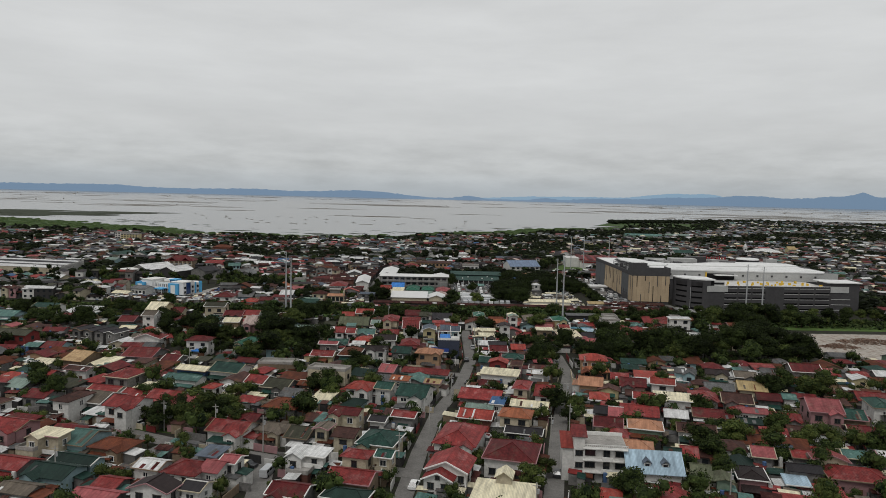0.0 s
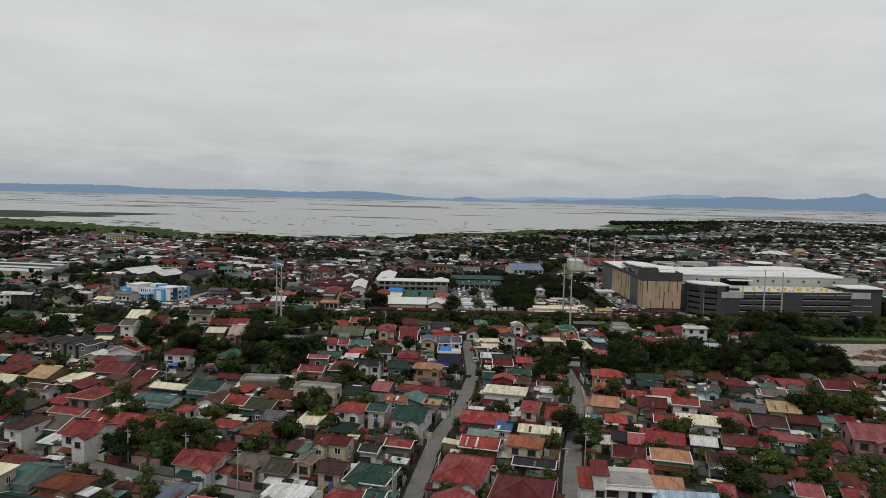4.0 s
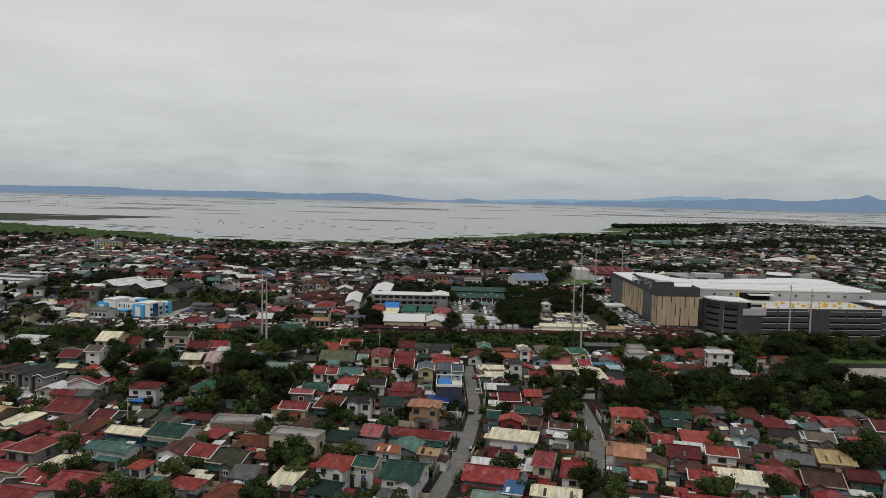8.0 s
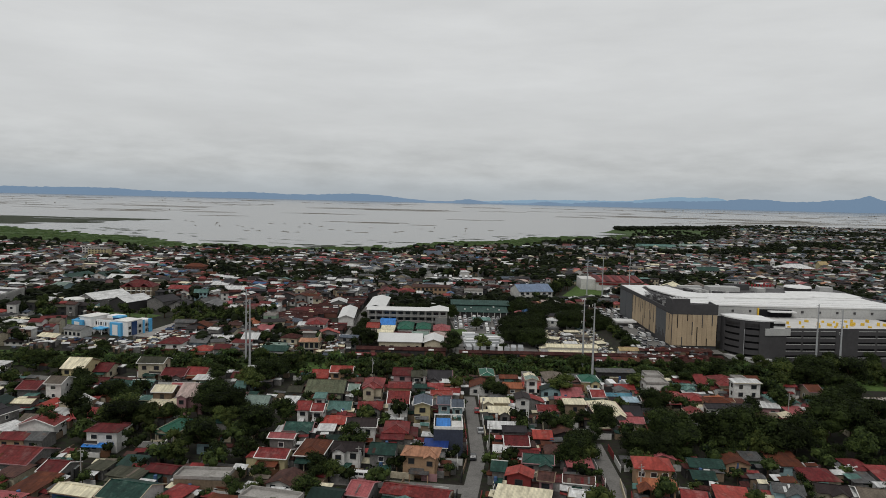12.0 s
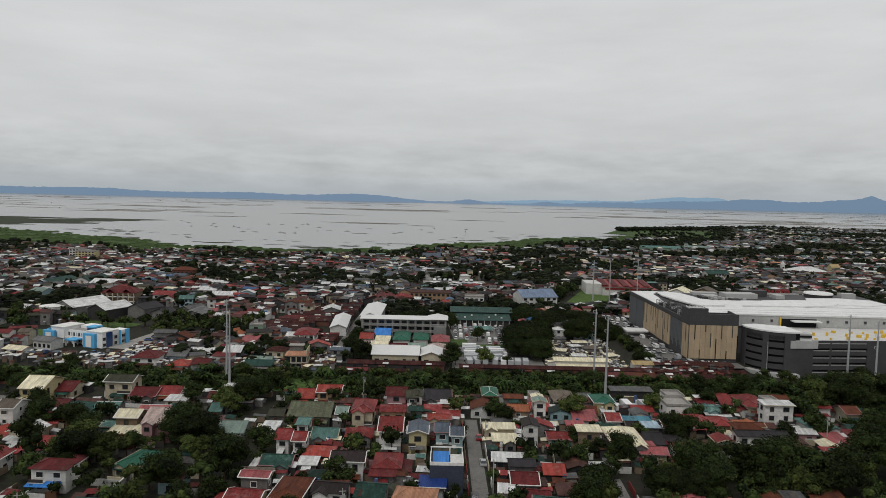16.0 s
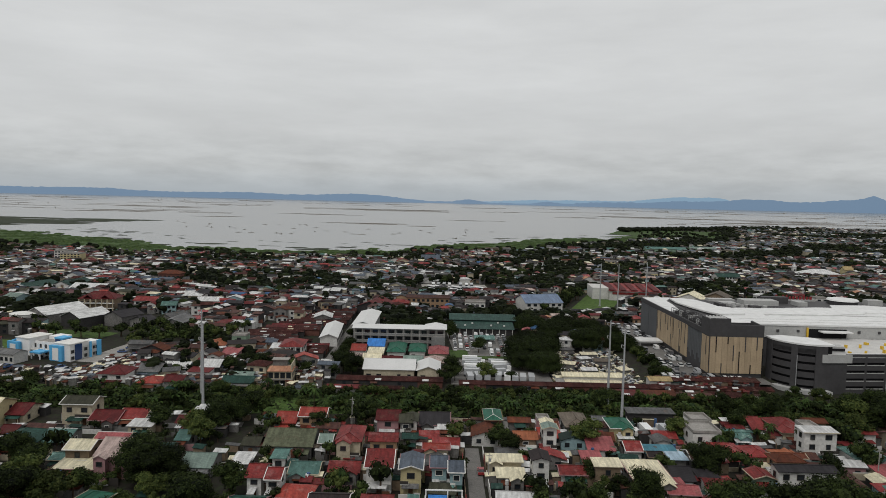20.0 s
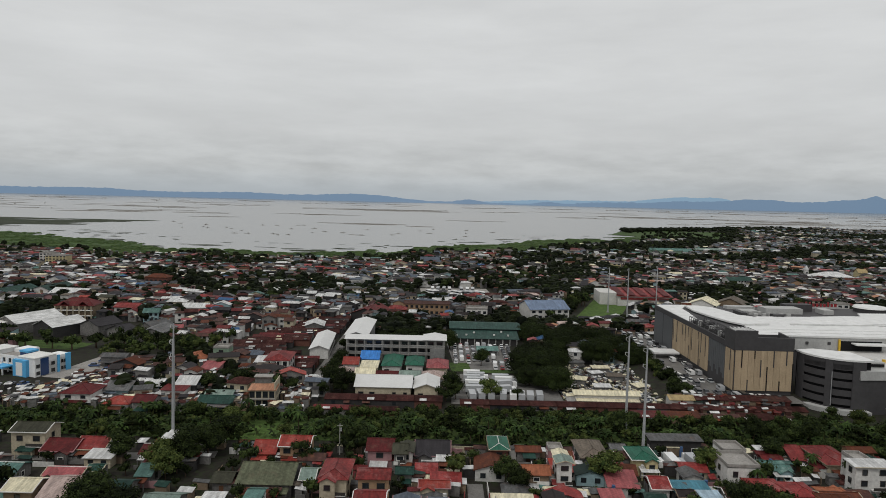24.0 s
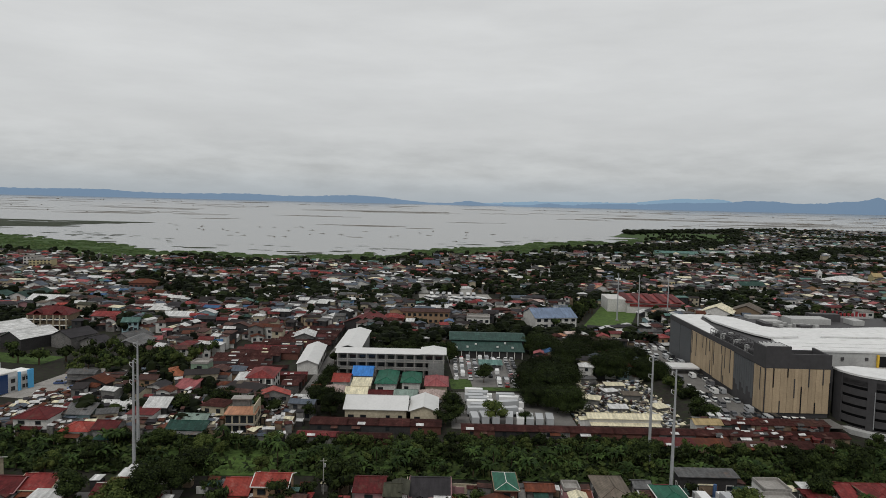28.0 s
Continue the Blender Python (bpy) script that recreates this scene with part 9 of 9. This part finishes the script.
# the overgrown strip
for x, y, s in PALM_SPOTS:
    palm(x, y, s)
rub = Geo()
for i in range(700):
    k = F.choice(((196, 312, 16, 7), (222, 316, 12, 5), (176, 300, 9, 4), (205, 296, 10, 4)))
    u, v2 = F.gauss(0, 0.45), F.gauss(0, 0.45)
    hz = max(0.1, 2.0 * (1 - u * u - v2 * v2))
    rub.box(k[0] + u * k[2], k[1] + v2 * k[3], 0, F.uniform(0.5, 1.8), F.uniform(0.4, 1.4), hz * F.uniform(0.4, 1.0), F.uniform(0, 3))
tagged(new("rubble_heap", rub.mesh("rubble_heap", mat("rubble", (0.15, 0.095, 0.07), 0.95, dirt=0.5, stain=(0.3, 0.26, 0.22), stain_amount=0.4))), "heaps of brown rubble and soil on the sandy lot", "rubble", "", "stuff")
for i in range(80):
    x, y = T.uniform(-150, 160), T.uniform(347, 368)
    if not (-66 < x < -40 and y < 362):
        banana(x, y, T.uniform(0.8, 1.4))
for i in range(75):
    x, y = T.uniform(-170, 190), T.uniform(345, 367)
    if -66 < x < -40 and y < 362:
        continue
    tree(x, y, T.choice(("shrub", "shrub", "bright_b", "round_b", "round_a", "deep_c")), T.uniform(0.6, 0.95), " on the overgrown strip")
for i in range(12):
    tree(T.uniform(60, 160), T.choice((255.5, 257, 259)), "shrub", T.uniform(1.2, 1.8), " at the grove edge")
for i in range(20):
    tree(T.uniform(-60, 135), T.uniform(364, 367), T.choice(("shrub", "bright_b", "round_b", "shrub")), T.uniform(0.7, 1.0), " on the overgrown strip")
for i in range(26):
    tree(T.uniform(130, 250), T.uniform(352, 374), T.choice(("deep_c", "round_a", "bright_a")), T.uniform(0.8, 1.1), " beside the car park")

for x, y, s in ((-63, 349, 0.8), (-58, 358, 0.9), (-46, 360, 0.8), (-44, 347, 0.9), (-52, 361, 0.7), (-64, 360, 0.9), (-41, 354, 0.8)):
    tree(x, y, "shrub" if s < 0.85 else "bright_b", s, " in the grass clearing")
# undergrowth and far woods, past counting
ug = Geo()
for i in range(9000):
    x, y = T.uniform(-260, 270), T.uniform(345, 368)
    if -66 < x < -40 and y < 362 and T.random() < 0.7:
        continue
    s = T.uniform(0.5, 1.2)
    z = T.uniform(0.1, 1.7)
    a, b = T.uniform(0, 6.28), T.uniform(-0.6, 0.6)
    c, q = math.cos(a) * s, math.sin(a) * s
    ug.add([(x - c, y - q, z), (x + q * 0.6, y - c * 0.6, z + 0.3 + b), (x + c, y + q, z + 0.5), (x - q * 0.6, y + c * 0.6, z + 0.2 - b)], [(0, 1, 2, 3)])
tagged(new("undergrowth", ug.mesh("undergrowth", LEAF)), "tangled green weeds and grass on the strip", "undergrowth", "", "stuff")


def far_tree(g, rnd, x, y, r, h, n):
    """A distant crown: a few uneven leafy lobes, with loose clumps of leaves standing out of them."""
    z0 = rise(y)
    lobes = [(0.0, 0.0, 0.62, 0.62)]
    for i in range(4 if n > 20 else 2 if y < 1000 else 1):
        a, q = rnd.uniform(0, 6.28), rnd.uniform(0.4, 0.66)
        lobes.append((q * math.cos(a), q * math.sin(a), rnd.uniform(0.36, 0.58), rnd.uniform(0.36, 0.55)))
    for lx, ly, lz, lr in lobes:
        lobe(g, rnd, x + lx * r, y + ly * r, z0 + lz * h, lr * r, lr * h * 0.72, 5)
    for _ in range(n):
        lx, ly, lz, lr = rnd.choice(lobes)
        u = Vector((rnd.gauss(0, 1), rnd.gauss(0, 1), abs(rnd.gauss(0, 1)) - 0.2)).normalized()
        px, py, pz = x + (lx + u.x * lr) * r, y + (ly + u.y * lr) * r, z0 + lz * h + u.z * lr * h * 0.72
        s = r * rnd.uniform(0.10, 0.2)
        a = rnd.uniform(0, 6.28)
        c, q = math.cos(a) * s, math.sin(a) * s
        t = rnd.uniform(-0.4, 0.6) * s
        g.add([(px - c, py - q, pz - t), (px + q, py - c, pz), (px + c, py + q, pz + t), (px - q, py + c, pz + 0.3 * s)], [(0, 1, 2, 3)])


FW = random.Random(17)
woods = {"a": Geo(), "b": Geo(), "c": Geo()}
made = 0
for i in range(40000):
    y = 386 + 1900 * FW.random() ** 1.5
    x = FW.uniform(-0.62 * y - 50, 0.66 * y + 60)
    if (y > inner(x) + 15 and x < 560) or y > shore(x) - 10 or any(a - 2 < x < b + 2 and c < y < e for a, b, c, e in BLOCKED):
        continue
    wood = woodiness(x, y) + (0.1 * noise.noise((x * 0.04, y * 0.04, 2)) if y > 560 else 0) if y < 1050 else noise.noise((x * 0.007, y * 0.007, 9.0)) + (-0.9 if (y > 1600 and x < 0.37 * y) else 0.1)
    clump = noise.noise((x * 0.035, y * 0.025, 21.0)) > 0.1
    p = (0.8 if y < 560 else 0.66) if wood > 0.12 else (0.42 if clump else 0.16 if y < 650 else 0.1) if wood > -0.85 else 0.06
    if FW.random() > p:
        continue
    far_tree(woods[FW.choice("abbbbbbbbb")], FW, x, y, FW.uniform(2.4, 5.0) * (1 + (y - 386) * 0.0004) * (1.35 if wood > 0.08 or clump else 0.85), FW.uniform(4.8, 8.8), 30 if y < 620 else 10 if y < 1000 else 6)
    made += 1
    if made > 7400:
        break
for i in range(680):
    x = 462 + 640 * FW.random() ** 2.6
    far_tree(woods["b"], FW, x, shore(x) - FW.uniform(8, 70 + (x - 468) * 0.2), FW.uniform(6, 11), FW.uniform(5.5, 9.5), 12)
for k, lm in (("a", LEAF), ("b", LEAF_FAR), ("c", LEAF_BRIGHT)):
    tagged(new("far_trees", woods[k].mesh("far_trees", lm)), "scattered dark green trees of the distant town and shore", "trees", "", "stuff")

# ---------------------------------------------------------------- weed islands and fish pens on the lake
isl = Geo()


def weed(x, y, a, b):
    z = -0.32 + 0.008 * (len(isl.f) % 37)
    n = 18
    ring_ = [(x + a * math.cos(6.283 * i / n) * FW.uniform(0.7, 1.15), y + b * math.sin(6.283 * i / n) * FW.uniform(0.7, 1.15)) for i in range(n)]
    isl.add([(px, py, z + rise(py)) for px, py in ring_], [tuple(range(n))])


for x, y, a, b in ((-330, 1123, 26, 13), (-186, 1066, 26, 15), (-206, 1090, 16, 8), (-170, 1082, 14, 6), (-60, 1190, 18, 6), (60, 1330, 20, 6), (120, 1440, 20, 7), (180, 1520, 16, 7), (-140, 1112, 16, 6), (-408, 1082, 26, 9), (-500, 1196, 24, 8), (300, 1535, 24, 9), (360, 1600, 20, 10)):
    for _ in range(3):
        weed(x + FW.uniform(-a, a) * 0.5, y + FW.uniform(-b, b) * 0.4, a * 0.7, b * 0.8)
for i in range(190):
    y = FW.uniform(1060, 1700)
    x = FW.uniform(-0.5 * y, min(0.22 * y, 330))
    if shore(x) + 6 < y < shore(x) + 190:
        weed(x, y, FW.uniform(3, 11), FW.uniform(1.5, 5))
for i in range(70):
    y = FW.uniform(1530, 1930)
    x = FW.uniform(-1.0, 1.0) * 40 + float(np.interp(y, [1530, 1620, 1800, 1930], [-960, -930, -990, -1010]))
    weed(x - FW.uniform(0, 260), y, FW.uniform(50, 120), FW.uniform(16, 42))
for x, y in ((-900, 1900), (-850, 1890), (-820, 1880), (-790, 1896), (-840, 1820), (-870, 1700), (-850, 1640), (-860, 1780), (-880, 1840), (-900, 1760), (-830, 1850), (-920, 1690), (-890, 1620), (-940, 1800)):
    weed(x, y, 70, 30)
for x, y in ((-696, 1390), (-669, 1430), (-631, 1352), (-588, 1350), (-572, 1386), (-640, 1400), (-606, 1376)):
    weed(x, y, FW.uniform(13, 19), 6)
tagged(new("floating_weed", isl.mesh("floating_weed", mat("water_weed", (0.036, 0.046, 0.026), 0.95, dirt=0.6, stain=(0.05, 0.055, 0.04), stain_amount=0.5, grain=0.05))), "low green mats of floating water weed", "weed", "", "stuff")
pens = Geo()
def pen_group(x, y, w, n, d):
    """Nets on bamboo stakes: long thin lines that lie close together, with a hut or two."""
    k = y / 2200
    for i in range(n):
        ln = w * FW.uniform(0.25, 0.9)
        py = y + FW.uniform(-d, d)
        pens.box(x + FW.uniform(-0.5, 0.5) * (w - ln * 0.5), py, rise(py) - 0.5, ln, FW.uniform(0.8, 3.2) * k, 0.45 * k, FW.uniform(-0.06, 0.06))
    for i in range(FW.choice((0, 1, 1, 2))):
        pens.box(x + FW.uniform(-0.5, 0.5) * w, y, rise(y) - 0.5, 2.6 * k, 2.6 * k, FW.uniform(1.4, 2.4) * k)


for x, y, w, n, d in ((-1180, 2560, 300, 14, 90), (-850, 2570, 160, 7, 40), (-240, 2010, 200, 9, 40), (-50, 1918, 90, 5, 16), (-162, 1474, 30, 4, 6), (-460, 2650, 240, 5, 40), (110, 2370, 160, 5, 30), (880, 3080, 420, 10, 90), (560, 2900, 240, 6, 60), (-1300, 3100, 500, 9, 120), (-300, 3300, 600, 8, 160), (1400, 3000, 600, 12, 120), (1300, 2700, 500, 10, 80), (1000, 2560, 260, 6, 50), (1700, 2800, 500, 9, 80), (-700, 2250, 120, 4, 30)):
    pen_group(x, y, w, n, d)
for i in range(95):
    y = 2300 + 2000 * FW.random() ** 0.7
    x = FW.uniform(-0.64, 0.64) * y
    if y > 3300 or x < -0.3 * y or x > 0.2 * y:
        pen_group(x, y, FW.uniform(80, 300), FW.choice((2, 2, 3)), 30)
for i in range(40):
    y = FW.uniform(1380, 1900)
    x = FW.uniform(-0.38, 0.1) * y
    if y > shore(x) + 120:
        pens.box(x, y, rise(y) - 0.5, FW.uniform(3, 14), FW.uniform(1, 2), 0.5, FW.uniform(-0.3, 0.3)).box(x + FW.uniform(-2, 2), y, rise(y) - 0.5, 1.2, 1.2, FW.uniform(1, 2.4))
tagged(new("fish_pens", pens.mesh("fish_pens", mat("pen_bamboo", (0.21, 0.19, 0.165), 0.9, dirt=0.4))), "brown bamboo fish pens and huts standing in the lake", "fish pens", "", "stuff")
